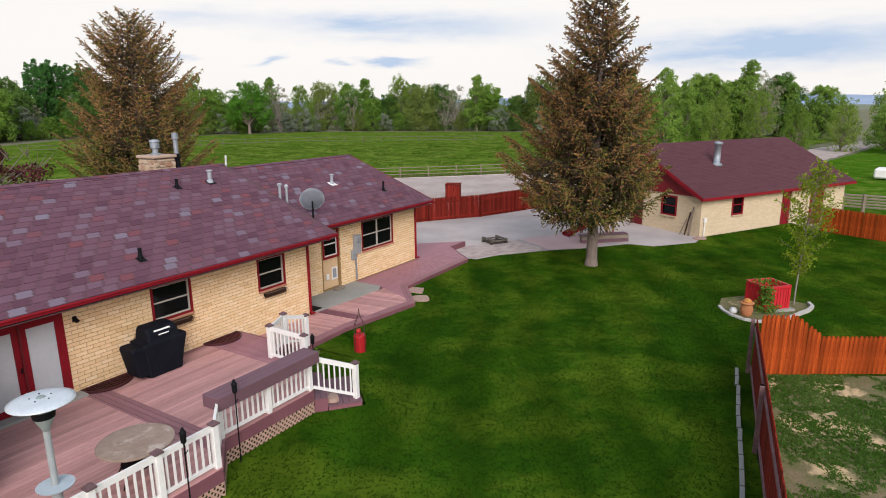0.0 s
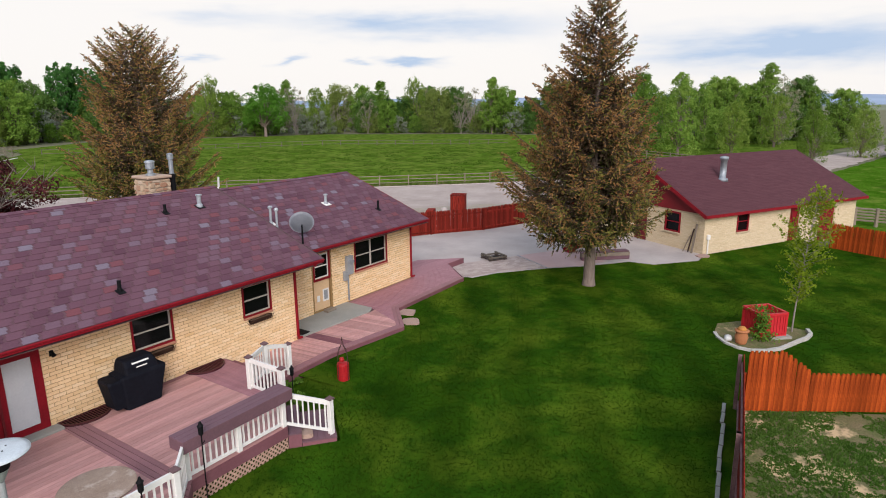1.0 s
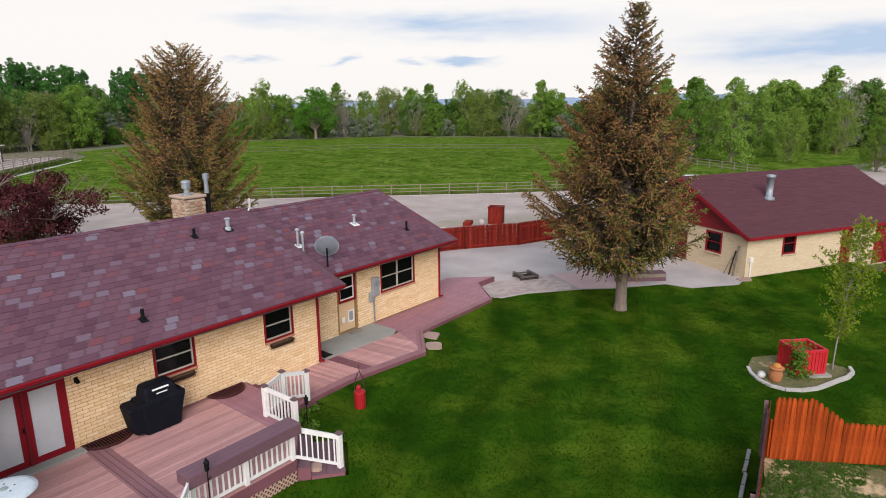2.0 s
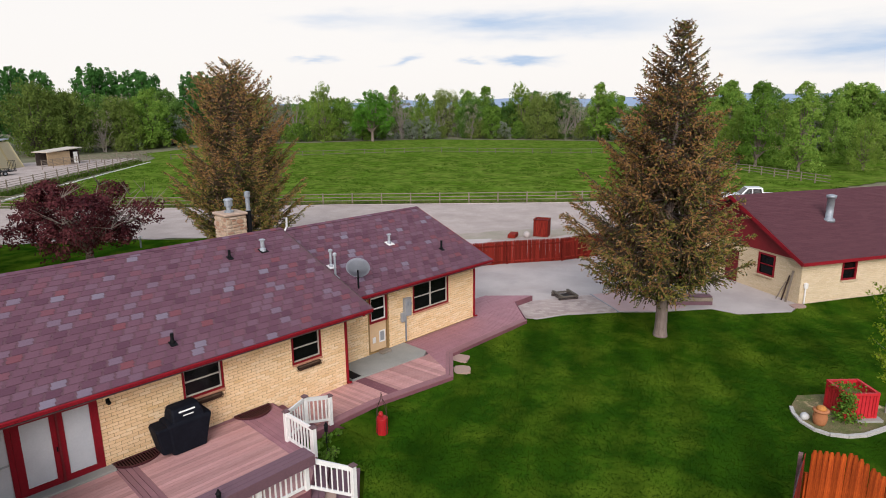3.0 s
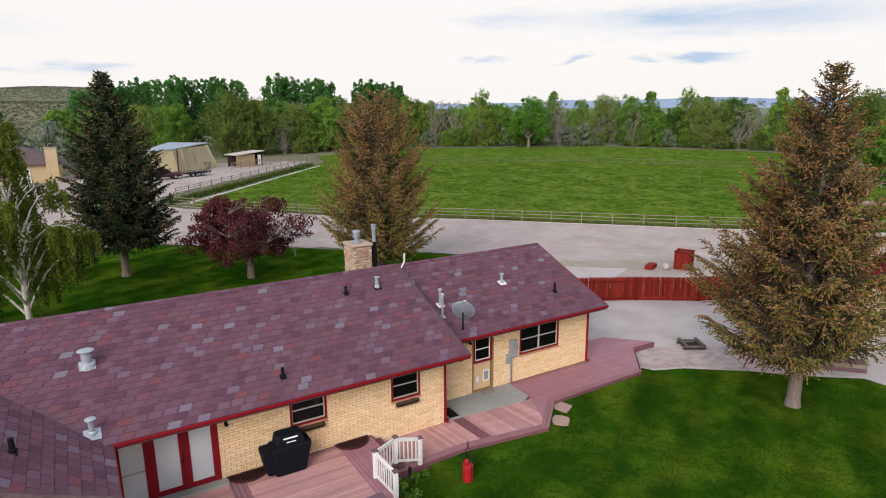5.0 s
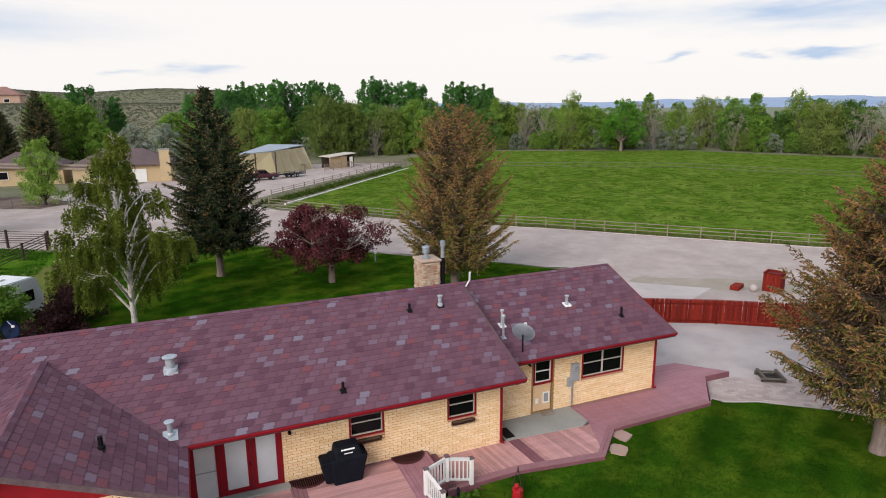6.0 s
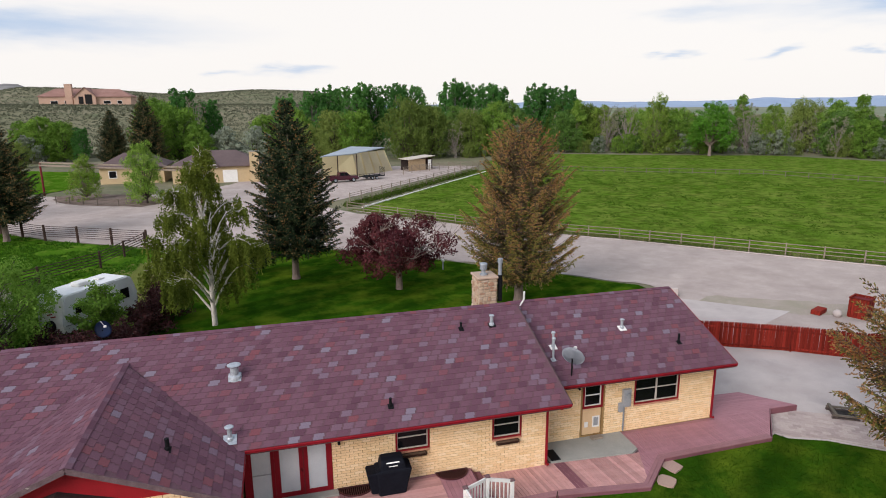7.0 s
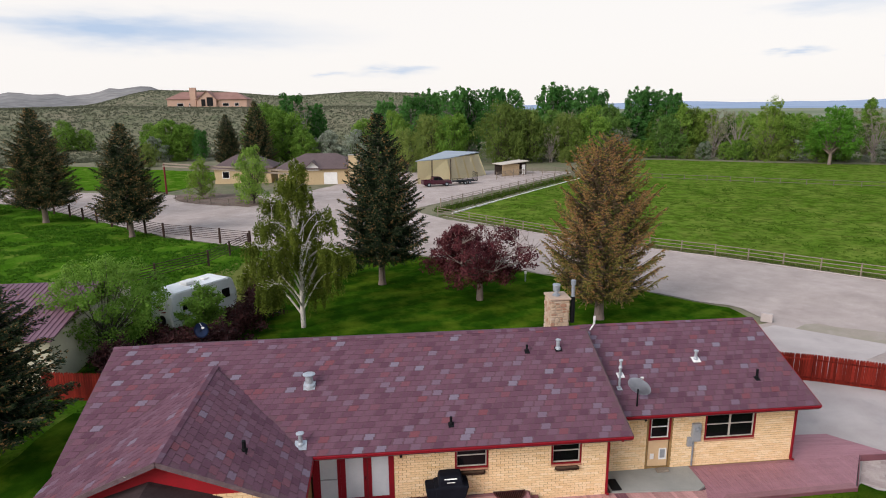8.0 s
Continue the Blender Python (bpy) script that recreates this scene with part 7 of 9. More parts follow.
# ---- things on the deck ----
def patio_heater(x, y, z):
    t = thing("patio_heater", "grey pole patio heater with a wide pale reflector dish", "heater", (x, y, z))
    hm = plain("heater_grey", (0.33, 0.36, 0.36), 0.45)
    part("base", lathe(bmesh.new(), [(0.24, 0.0), (0.24, 0.05), (0.1, 0.12), (0.08, 0.6), (0.05, 0.6)], (x, y, z), 20), hm, t, smooth=False)
    part("tray", lathe(bmesh.new(), [(0.06, 0.70), (0.28, 0.70), (0.29, 0.725), (0.06, 0.73)], (x, y, z), 28), plain("heater_tray", (0.42, 0.50, 0.54), 0.3), t, "round blue-grey tray table")
    part("pole", Tb((x, y, z + 0.4), (x, y, z + 1.72), 0.055, seg=14), hm, t)
    part("burner", lathe(bmesh.new(), [(0.06, 1.74), (0.14, 1.92), (0.15, 1.96), (0.20, 2.2), (0.19, 2.22), (0.05, 2.33)], (x, y, z), 20), plain("heater_head", (0.25, 0.30, 0.28), 0.4), t, "green-grey burner head")
    part("burner_screen", lathe(bmesh.new(), [(0.150, 1.955), (0.164, 1.960), (0.186, 2.09), (0.178, 2.09)], (x, y, z), 20), M["black"], t, "dark wire burner screen")
    bm = lathe(bmesh.new(), [(0.02, 2.315), (0.22, 2.305), (0.40, 2.28), (0.49, 2.25), (0.49, 2.238), (0.37, 2.262), (0.02, 2.295)], (x, y, z), 36)
    part("reflector", bm, plain("heater_reflector", (0.62, 0.67, 0.69), 0.4, 0.2), t, "wide pale metal reflector", True)
    for a in range(5):
        link("screw", mesh("screw", B(x + 0.16 * math.cos(a * 1.26), y + 0.16 * math.sin(a * 1.26), z + 2.312, 0.02, 0.02, 0.01), M["black"]), t)


patio_heater(-10.81, -4.71, DZ)


def round_table(x, y, z):
    t = thing("round_table", "round patio table with a mottled stone top and wire legs", "table", (x, y, z))
    top = surf("mottled_stone", (0.24, 0.17, 0.125), (0.33, 0.245, 0.19), 4.0, 0.6, 0.2, 40.0, stain=0.2, spots=(3.2, 0.56, 0.70, (0.47, 0.39, 0.33)))
    part("tabletop", lathe(bmesh.new(), [(0.02, 0.70), (0.66, 0.70), (0.68, 0.715), (0.68, 0.74), (0.66, 0.75), (0.03, 0.75)], (x, y, z), 40), top, t)
    for k in range(4):
        a = k * math.pi / 2 + 0.4
        ca, sa = math.cos(a), math.sin(a)
        bm = bmesh.new()
        pts = [(0.5, 0.70), (0.34, 0.45), (0.3, 0.3), (0.4, 0.12), (0.48, 0.0)]
        for (r0, z0), (r1, z1) in zip(pts, pts[1:]):
            tube(bm, (x + r0 * ca, y + r0 * sa, z + z0), (x + r1 * ca, y + r1 * sa, z + z1), 0.014, seg=6)
        tube(bm, (x + 0.34 * ca, y + 0.34 * sa, z + 0.45), (x, y, z + 0.68), 0.012, seg=6)
        part("leg", bm, M["black"], t, "black wrought iron leg")
    part("ring", lathe(bmesh.new(), [(0.28, 0.29), (0.31, 0.29), (0.31, 0.31), (0.28, 0.31), (0.28, 0.29)][:4], (x, y, z), 20), M["black"], t)


round_table(-9.32, -4.6, DZ + 0.0)


def covered_grill(x, y, z):
    t = thing("covered_grill", "barbecue under a black vinyl cover with pale lettering", "grill", (x, y, z))
    bm = bmesh.new()
    def loft(secs):
        rings = [[bm.verts.new((x + px, y + py, z + pz)) for px, py, pz in s] for s in secs]
        for a, b in zip(rings, rings[1:]):
            for i in range(len(a)):
                j = (i + 1) % len(a)
                bm.faces.new((a[i], a[j], b[j], b[i]))
        bm.faces.new(list(reversed(rings[0])))
        bm.faces.new(rings[-1])
    def ring(x0, x1, y0, y1, h, c=0.05):
        return [(x0 + c, y0, h), (x1 - c, y0, h), (x1, y0 + c, h), (x1, y1 - c, h), (x1 - c, y1, h), (x0 + c, y1, h), (x0, y1 - c, h), (x0, y0 + c, h)]
    loft([ring(-0.46, 0.50, -0.36, 0.28, 0.02), ring(-0.50, 0.60, -0.37, 0.30, 0.5), ring(-0.54, 0.70, -0.38, 0.30, 0.88), ring(-0.54, 0.70, -0.36, 0.30, 0.94), ring(-0.40, 0.52, -0.34, 0.28, 0.97), ring(-0.38, 0.48, -0.32, 0.27, 1.14), ring(-0.35, 0.44, -0.20, 0.24, 1.28), ring(-0.32, 0.40, -0.02, 0.2, 1.31)])
    part("cover", bm, M["cover"], t)
    bm = bmesh.new()
    loft([ring(-0.72, -0.40, -0.32, 0.26, 0.12), ring(-0.86, -0.40, -0.34, 0.27, 0.84), ring(-0.84, -0.40, -0.32, 0.26, 0.90)])
    part("side_flap", bm, M["cover"], t)
    for k, (w, zz) in enumerate(((0.46, 1.20), (0.30, 1.10))):
        link("printed_bar", mesh("printed_bar", B(x + 0.05, y - 0.30 + (0.03 if k == 0 else -0.035), z + zz, w, 0.006, 0.045 - 0.015 * k, rx=-38 if k == 0 else -12), M["white"]), t, "pale printed bar")


covered_grill(-6.2, -0.48, DZ)


def window_well(x0, x1, z):
    t = thing("window_well_grate", "half-round maroon metal grate over a window well", "grate", ((x0 + x1) / 2, -0.3, z))
    cx, w, d = (x0 + x1) / 2, (x1 - x0) / 2, 0.56
    rm = plain("maroon_iron", (0.06, 0.009, 0.013), 0.5)
    poly = [(cx + w * math.cos(a), -0.025 - d * math.sin(a)) for a in [math.pi * i / 14 for i in range(15)]]
    # Flat black plate: the shade down the well is put into its colour.
    part("well", prism(poly, z - 0.02, z + 0.012), M["black"], t)
    bm = bmesh.new()
    for a, b in zip(poly, poly[1:]):
        beam(bm, (*a, z + 0.04), (*b, z + 0.04), 0.03, 0.05)
    beam(bm, (*poly[0], z + 0.04), (*poly[-1], z + 0.04), 0.03, 0.05)
    part("rim", bm, rm, t)
    n = int((x1 - x0) / 0.07)
    for i in range(1, n):
        x = x0 + (x1 - x0) * i / n
        dd = d * math.sqrt(max(0, 1 - ((x - cx) / w) ** 2))
        part("bar", Bm((x, -0.03, z + 0.045), (x, -0.02 - dd, z + 0.045), 0.02, 0.025), rm, t)


window_well(-8.02, -6.75, DZ)
window_well(-4.45, -3.25, DZ)


def trough(x0, x1, z, y=0):
    t = thing("window_trough", "rusty wire trough planter under a window", "planter", ((x0 + x1) / 2, y - 0.12, z))
    rust = surf("rusty_iron", (0.06, 0.03, 0.02), (0.10, 0.05, 0.03), 6.0, 0.9, 0.3, 40.0)
    bm = bmesh.new()
    n = 14
    L = x1 - x0
    sec = [(-0.02, 0.14), (-0.04, 0.04), (-0.10, -0.01), (-0.17, 0.03), (-0.20, 0.14)]
    rings = []
    for x, k in ((x0, 0.6), (x0 + 0.06, 1.0), (x1 - 0.06, 1.0), (x1, 0.6)):
        rings.append([bm.verts.new((x, y - 0.01 + (a + 0.1) * k - 0.1, z + (b - 0.14) * k + 0.14)) for a, b in sec])
    for a, b in zip(rings, rings[1:]):
        for i in range(4):
            bm.faces.new((a[i], a[i + 1], b[i + 1], b[i]))
    bm.faces.new(rings[0])
    bm.faces.new(rings[-1])
    bmesh.ops.solidify(bm, geom=bm.faces[:], thickness=0.01)
    part("liner", bm, rust, t)
    for i in range(n + 1):
        x = x0 + L * i / n
        part("wire", tube(tube(bmesh.new(), (x, y - 0.22, z + 0.16), (x, y - 0.13, z - 0.02), 0.008, seg=5), (x, y - 0.13, z - 0.02), (x, y - 0.015, z + 0.03), 0.008, seg=5), rust, t)
    part("soil", B((x0 + x1) / 2, y - 0.12, z + 0.10, L - 0.08, 0.14, 0.05), surf("dry_soil", (0.10, 0.06, 0.035), (0.16, 0.10, 0.06), 8.0, 0.95, 0.5, 40.0), t)


trough(-5.72, -4.80, 1.30)
trough(-2.12, -1.22, 1.22)


def torch(x, y, z0, z1):
    t = thing("garden_torch", "thin black torch on a pole beside the deck", "torch", (x, y, z0))
    part("pole", Tb((x, y, z0), (x, y, z1 - 0.2), 0.014, seg=6), M["black"], t)
    part("lamp", lathe(bmesh.new(), [(0.02, -0.24), (0.05, -0.2), (0.055, -0.04), (0.07, -0.02), (0.04, 0.02), (0.02, 0.08)], (x, y, z1), 10), M["black"], t)
    part("hook", Tb((x, y, z1 - 0.45), (x + 0.06, y - 0.02, z1 - 0.38), 0.01, seg=5), M["black"], t)


torch(-7.35, -5.02, -0.5, 1.62)
torch(-9.15, -5.84, -0.5, 1.62)
torch(-3.30, -3.3, -0.45, 0.95)


def milk_can(x, y, z):
    t = thing("milk_can", "red painted milk can with a wire hoop on the lawn", "milk can", (x, y, z))
    red = surf("can_red", (0.42, 0.014, 0.018), (0.34, 0.012, 0.016), 4.0, 0.45, 0.05, 30.0)
    part("body", lathe(bmesh.new(), [(0.18, 0.0), (0.19, 0.03), (0.19, 0.20), (0.195, 0.22), (0.19, 0.24), (0.19, 0.54), (0.18, 0.58), (0.10, 0.60)], (x, y, z), 20), red, t, smooth=False)
    part("lid", lathe(bmesh.new(), [(0.07, 0.66), (0.08, 0.72), (0.06, 0.78), (0.03, 0.79)], (x - 0.04, y, z), 14), red, t)
    for k in range(4):
        a = k * math.pi / 2
        bm = bmesh.new()
        pts = [(0.21, 0.0), (0.21, 0.85), (0.15, 1.02), (0.04, 1.2), (0.0, 1.45)]
        for (r0, z0), (r1, z1) in zip(pts, pts[1:]):
            tube(bm, (x + r0 * math.cos(a), y + r0 * math.sin(a), z + z0), (x + r1 * math.cos(a), y + r1 * math.sin(a), z + z1), 0.009, seg=5)
        part("wire", bm, M["brownwood"], t, "rusty wire upright")


milk_can(-1.05, -3.1, ground_z(0, -3.1) + 0.06)
solid("door_mat", B(0.45, 0.45, 0.058, 0.4, 0.75, 0.02, bevel=0.006), M["black"], "dark rubber mat beside the back door", "mat")
solid("door_step", B(2.75, 1.13, 0.10, 0.5, 0.24, 0.1, bevel=0.01), M["fencewood"], "small wooden step before the back door", "step")
solid("paper_bag", B(2.36, 1.335, 0.62, 0.16, 0.03, 0.24, bevel=0.008), M["white"], "white paper tag on the back door", "bag")

# plants by the steps
for k, (x, y, sz) in enumerate(((-3.35, -2.75, 1.0), (-3.1, -3.25, 0.8), (-3.45, -3.45, 0.9), (-2.7, -2.4, 0.7), (-2.2, -2.3, 0.5))):
    pl = lobed("leafy_plant", "leafy green perennial beside the steps", 0.55 * sz, 0.34 * sz, 300 + k, M["shrub"], M["darkbark"], 0.012, 9, 6, 12, 0.085, 0.0, (0.8, 1.0, 0.8, 0.4), 0.0, 0.0, 0.42, stems=2)
    pl.matrix_basis = pose(x, y, -0.31)
    tagged(pl, "leafy green perennial beside the steps", "plant")

# ---- patio ----
def fire_pit(x, y, z, rz):
    t = thing("fire_pit", "square fire pit of dark timber edging on the patio", "fire pit", (x, y, z))
    m = pose(x, y, z, 0, 0, rz)
    old = surf("charred_timber", (0.10, 0.075, 0.065), (0.045, 0.035, 0.032), 4.0, 0.9, 0.4, 25.0, stain=0.3)
    for k in range(4):
        for i in range(4):
            if (i + k) % 2:
                continue
            mm = m @ pose(0, 0, 0, 0, 0, 90 * i)
            p, q = mm @ Vector((-0.56, -0.43, 0.035 + 0.068 * k)), mm @ Vector((0.56, -0.43, 0.035 + 0.068 * k))
            part("timber", Bm(p, q, 0.12, 0.068), M["greyrail"] if k > 1 else old, t)
    part("ash", B(x, y, z + 0.03, 0.8, 0.8, 0.05, rz=rz), surf("ash", (0.015, 0.013, 0.012), (0.04, 0.036, 0.033), 5.0, 0.95, 0.4, 30.0), t)


fire_pit(14.75, 0.35, -0.27, -30)
PAVE = [(11.75, 1.25), (13.1, 1.2), (16.05, -0.45), (14.55, -2.85), (12.35, -1.1), (10.4, -0.2)]
PV = pieced("paver", [(0.0, (0.34, 0.27, 0.25)), (0.5, (0.42, 0.34, 0.31)), (1.0, (0.47, 0.39, 0.35))], 0.9, False)
bm = bmesh.new()
for k, s in enumerate(strips(PAVE, -38, 0.22, -0.262, -0.25, 0.012)):
    me_ = bpy.data.meshes.new("tmp")
    s.to_mesh(me_)
    s.free()
    b2 = bmesh.new()
    b2.from_mesh(me_)
    bpy.data.meshes.remove(me_)
    dv = Vector((math.cos(radians(-38)), math.sin(radians(-38)), 0))
    lo_ = min(dv.dot(v.co) for v in b2.verts)
    hi_ = max(dv.dot(v.co) for v in b2.verts)
    d = lo_ + (0.16 if k % 2 else 0.32)
    while d < hi_:
        r = bmesh.ops.bisect_plane(b2, geom=b2.verts[:] + b2.edges[:] + b2.faces[:], plane_co=dv * d, plane_no=dv)
        bmesh.ops.split_edges(b2, edges=[e for e in r["geom_cut"] if isinstance(e, bmesh.types.BMEdge)])
        d += 0.32
    me_ = bpy.data.meshes.new("tmp")
    b2.to_mesh(me_)
    b2.free()
    bm.from_mesh(me_)
    bpy.data.meshes.remove(me_)
tagged(solid("paving", bm, PV, "pinkish worn paving round the fire pit", "paving"), kind="structure")
solid("patio_joint", Bm((16.1, -0.42, -0.262), (14.5, -2.95, -0.262), 0.06, 0.012), plain("blue_joint", (0.10, 0.14, 0.22), 0.7), "narrow blue-grey joint strip in the patio", "joint", "structure")
solid("patio_apron", prism([(16.2, -0.5), (19.3, -2.3), (17.4, -5.1), (15.7, -4.15), (14.65, -2.95)], -0.262, -0.256), surf("pink_concrete", (0.45, 0.30, 0.285), (0.51, 0.355, 0.335), 0.7, 0.85, 0.1, 30.0, stain=0.1), "pinkish concrete apron", "patio", "structure")


def timber_seat():
    t = thing("garden_bench", "low weathered timber bench wall beside the spruce", "bench", (17.7, -5.2, -0.3))
    a, b = Vector((16.95, -3.85, 0)), Vector((18.8, -5.87, 0))
    d = (b - a).normalized()
    n = Vector((d.y, -d.x, 0))
    for k in range(3):
        part("sleeper", Bm(a + n * 0.02 + Vector((0, 0, -0.36 + 0.19 * k)), b + n * 0.02 + Vector((0, 0, -0.36 + 0.19 * k)), 0.18, 0.18), M["plank"] if k % 2 else M["fencewood"], t)
    for k in range(3):
        part("seat_board", Bm(a - n * (0.05 + 0.17 * k) + Vector((0, 0, 0.15)), b - n * (0.05 + 0.17 * k) + Vector((0, 0, 0.15)), 0.16, 0.05), M["plank"], t)
    for f in (0.05, 0.5, 0.95):
        p = a + (b - a) * f - n * 0.25
        part("leg", B(p.x, p.y, -0.15, 0.12, 0.3, 0.55, rz=-47), M["fencewood"], t)


timber_seat()
for k, (x, y, s) in enumerate(((15.9, -4.6, 0.6), (16.8, -5.2, 0.8), (17.9, -5.95, 0.5), (18.4, -6.2, 0.4))):
    flagstone(x, y, s, 0.3, -31, -0.36, "edging_stone", "pale flat stone edging the lawn")


def play_frame():
    """Four timber posts with a low deck between them and a red slide down to the patio."""
    t = thing("play_frame", "small timber play frame with a red slide under the spruce", "play frame", (19.9, -3.3, -0.3))
    wood = surf("tan_play_post", (0.30, 0.17, 0.08), (0.22, 0.12, 0.06), 3.0, 0.8, 0.2, 30.0, stain=0.3)
    posts = [(18.55, -2.75), (20.05, -2.78), (20.75, -4.45), (19.3, -4.5)]
    for x, y in posts:
        part("post", B(x, y, 0.75, 0.11, 0.11, 2.2, bevel=0.008), wood, t, "tan timber post")
    for (x0, y0), (x1, y1) in zip(posts, posts[1:] + posts[:1]):
        part("top_rail", Bm((x0, y0, 1.72), (x1, y1, 1.72), 0.05, 0.14), wood, t)
    a, b = Vector((18.3, -2.4, -0.26)), Vector((20.75, -4.1, 0.82))
    d = (b - a).normalized()
    sd = Vector((-d.y, d.x, 0)).normalized()
    part("slide", Bm(a, b, 0.5, 0.04), M["redtrim"], t, "faded red slide")
    for k in (-1, 1):
        part("slide_rim", Bm(a + sd * 0.27 * k + Vector((0, 0, 0.08)), b + sd * 0.27 * k + Vector((0, 0, 0.08)), 0.04, 0.2), M["redtrim"], t)


play_frame()
bb = thing("patio_bench", "dark plank bench on pale legs across the patio", "bench", (21.6, -1.2, -0.3))
part("seat", Bm((21.1, -0.4, 0.14), (22.0, -2.0, 0.14), 0.34, 0.07), M["plank"], bb, "dark plank seat")
for x, y in ((21.25, -0.66), (21.85, -1.74)):
    part("leg", B(x, y, -0.1, 0.28, 0.1, 0.44, rz=30), M["white"], bb, "pale leg")

# boards against the garage corner
for k, (a, h, lean) in enumerate(((0.45, 2.0, 0.35), (0.65, 1.7, 0.30), (0.85, 1.3, 0.4))):
    p = Vector(gpt(-lean - 0.05, a + 0.15 * k, -0.62))
    q = Vector(gpt(-0.05, a, -0.62 + h))
    solid("leaning_board", Bm(p, q, 0.12, 0.03), M["fencewood"] if k != 1 else M["brownwood"], "weathered board leaning against the garage wall", "board", group="boards against the garage")
flagstone(*gpt(-0.3, -0.3, 0)[:2], 0.9, 0.6, -29, -0.27, "corner_slab", "rough concrete pad at the garage corner")

# ---- planter bed ----
def planter(x, y, z, s, h, rz):
    t = thing("planter_box", "bright red slatted planter box with a vine on its corner", "planter", (x, y, z))
    red = surf("bright_red_paint", (0.52, 0.022, 0.030), (0.44, 0.018, 0.024), 3.0, 0.5, 0.08, 30.0, stain=0.15)
    m = pose(x, y, z, 0, 0, rz)
    for i in range(4):
        mm = m @ pose(0, 0, 0, 0, 0, 90 * i)
        n = 8
        for k in range(n):
            c = mm @ Vector((-s / 2 + s * (k + 0.5) / n, -s / 2, h / 2))
            part("slat", B(c.x, c.y, c.z, s / n - 0.02, 0.03, h - 0.1, rz=rz + 90 * i), red, t)
        part("top_rail", Bm(mm @ Vector((-s / 2 - 0.03, -s / 2 - 0.02, h - 0.05)), mm @ Vector((s / 2 + 0.03, -s / 2 - 0.02, h - 0.05)), 0.1, 0.08), red, t)
        part("bottom_rail", Bm(mm @ Vector((-s / 2, -s / 2 - 0.02, 0.08)), mm @ Vector((s / 2, -s / 2 - 0.02, 0.08)), 0.04, 0.1), red, t)
        c = mm @ Vector((-s / 2, -s / 2, h / 2))
        part("corner_post", B(c.x, c.y, c.z, 0.09, 0.09, h, rz=rz), red, t)
    part("soil", B(x, y, z + h * 0.62, s - 0.04, s - 0.04, 0.1, rz=rz), M["dirt"], t)


PZ = ground_z(0, -13.5) + 0.06
planter(11.15, -13.5, PZ, 1.02, 1.0, 45)
solid("planter_slab", B(10.95, -14.05, PZ + 0.03, 0.9, 0.35, 0.1, rz=-45), M["slab"], "grey concrete slab beside the planter", "slab")
rnd = random.Random(9)
V, F = [], []
for _ in range(900):
    f = rnd.random()
    c = Vector((10.40 + rnd.gauss(0, 0.10), -13.52 + rnd.gauss(0, 0.12), PZ + f * 1.2)) if f < 0.85 else Vector((10.7 + rnd.gauss(0, 0.2), -13.45 + rnd.gauss(0, 0.2), PZ + 1.12 + rnd.gauss(0, 0.06)))
    if f < 0.3:
        c += Vector((rnd.gauss(0, 0.15), rnd.gauss(0, 0.2), 0))
    a = Vector((rnd.gauss(0, 1), rnd.gauss(0, 1), rnd.gauss(0, 1))).normalized()
    b = a.cross(Vector((rnd.gauss(0, 1), rnd.gauss(0, 1), 1))).normalized()
    i = len(V)
    V += [tuple(c - a * 0.05), tuple(c + b * 0.04), tuple(c + a * 0.05), tuple(c - b * 0.04)]
    F.append((i, i + 1, i + 2, i + 3))
me = bpy.data.meshes.new("vine")
me.from_pydata(V, [], F)
me.materials.append(M["fresh"])
tagged(new("vine", me), "leafy green vine climbing the red planter", "plant")
pot = thing("clay_pot", "large terracotta pot with an upturned rim on top", "pot", (9.55, -12.97, PZ))
TC = surf("terracotta", (0.42, 0.17, 0.07), (0.36, 0.14, 0.06), 4.0, 0.8, 0.1, 40.0, stain=0.15)
part("pot_body", lathe(bmesh.new(), [(0.15, 0.0), (0.20, 0.10), (0.23, 0.30), (0.19, 0.44), (0.20, 0.48), (0.25, 0.50), (0.25, 0.55), (0.17, 0.56)], (9.55, -12.97, PZ), 22), TC, pot, smooth=True)
part("upper_pot", lathe(bmesh.new(), [(0.16, 0.55), (0.16, 0.60), (0.10, 0.67), (0.04, 0.69)], (9.55, -12.97, PZ), 18), surf("ochre_clay", (0.50, 0.22, 0.05), (0.42, 0.18, 0.05), 4.0, 0.8, 0.1, 40.0), pot, smooth=True)
bm = bmesh.new()
bmesh.ops.create_icosphere(bm, subdivisions=2, radius=0.165, matrix=pose(9.55, -12.52, PZ + 0.14) @ Matrix.Diagonal((1, 0.9, 0.85, 1)))
for v in bm.verts:
    v.co += (v.co - Vector((9.55, -12.52, PZ + 0.14))) * 0.18 * noise.noise(v.co * 6)
solid("white_boulder", bm, surf("pale_rock", (0.62, 0.62, 0.60), (0.40, 0.40, 0.40), 5.0, 0.9, 0.5, 20.0), "round whitish stone in the planter bed", "stone", smooth=True)
bm = bmesh.new()
arc = [(10.15, -11.95), (9.7, -12.15), (9.25, -12.5), (8.98, -12.95), (8.98, -13.4), (9.25, -13.85), (9.75, -14.25), (10.35, -14.5), (10.9, -14.72), (11.4, -14.95), (11.95, -15.05), (12.4, -14.9)]
for p, q in zip(arc, arc[1:]):
    beam(bm, (*p, PZ + 0.03), (*q, PZ + 0.03), 0.12, 0.12)
solid("bed_edging", bm, surf("pale_edging", (0.52, 0.50, 0.46), (0.42, 0.40, 0.37), 3.0, 0.85, 0.2, 30.0), "curved pale concrete edging round the planter bed", "edging", "structure")
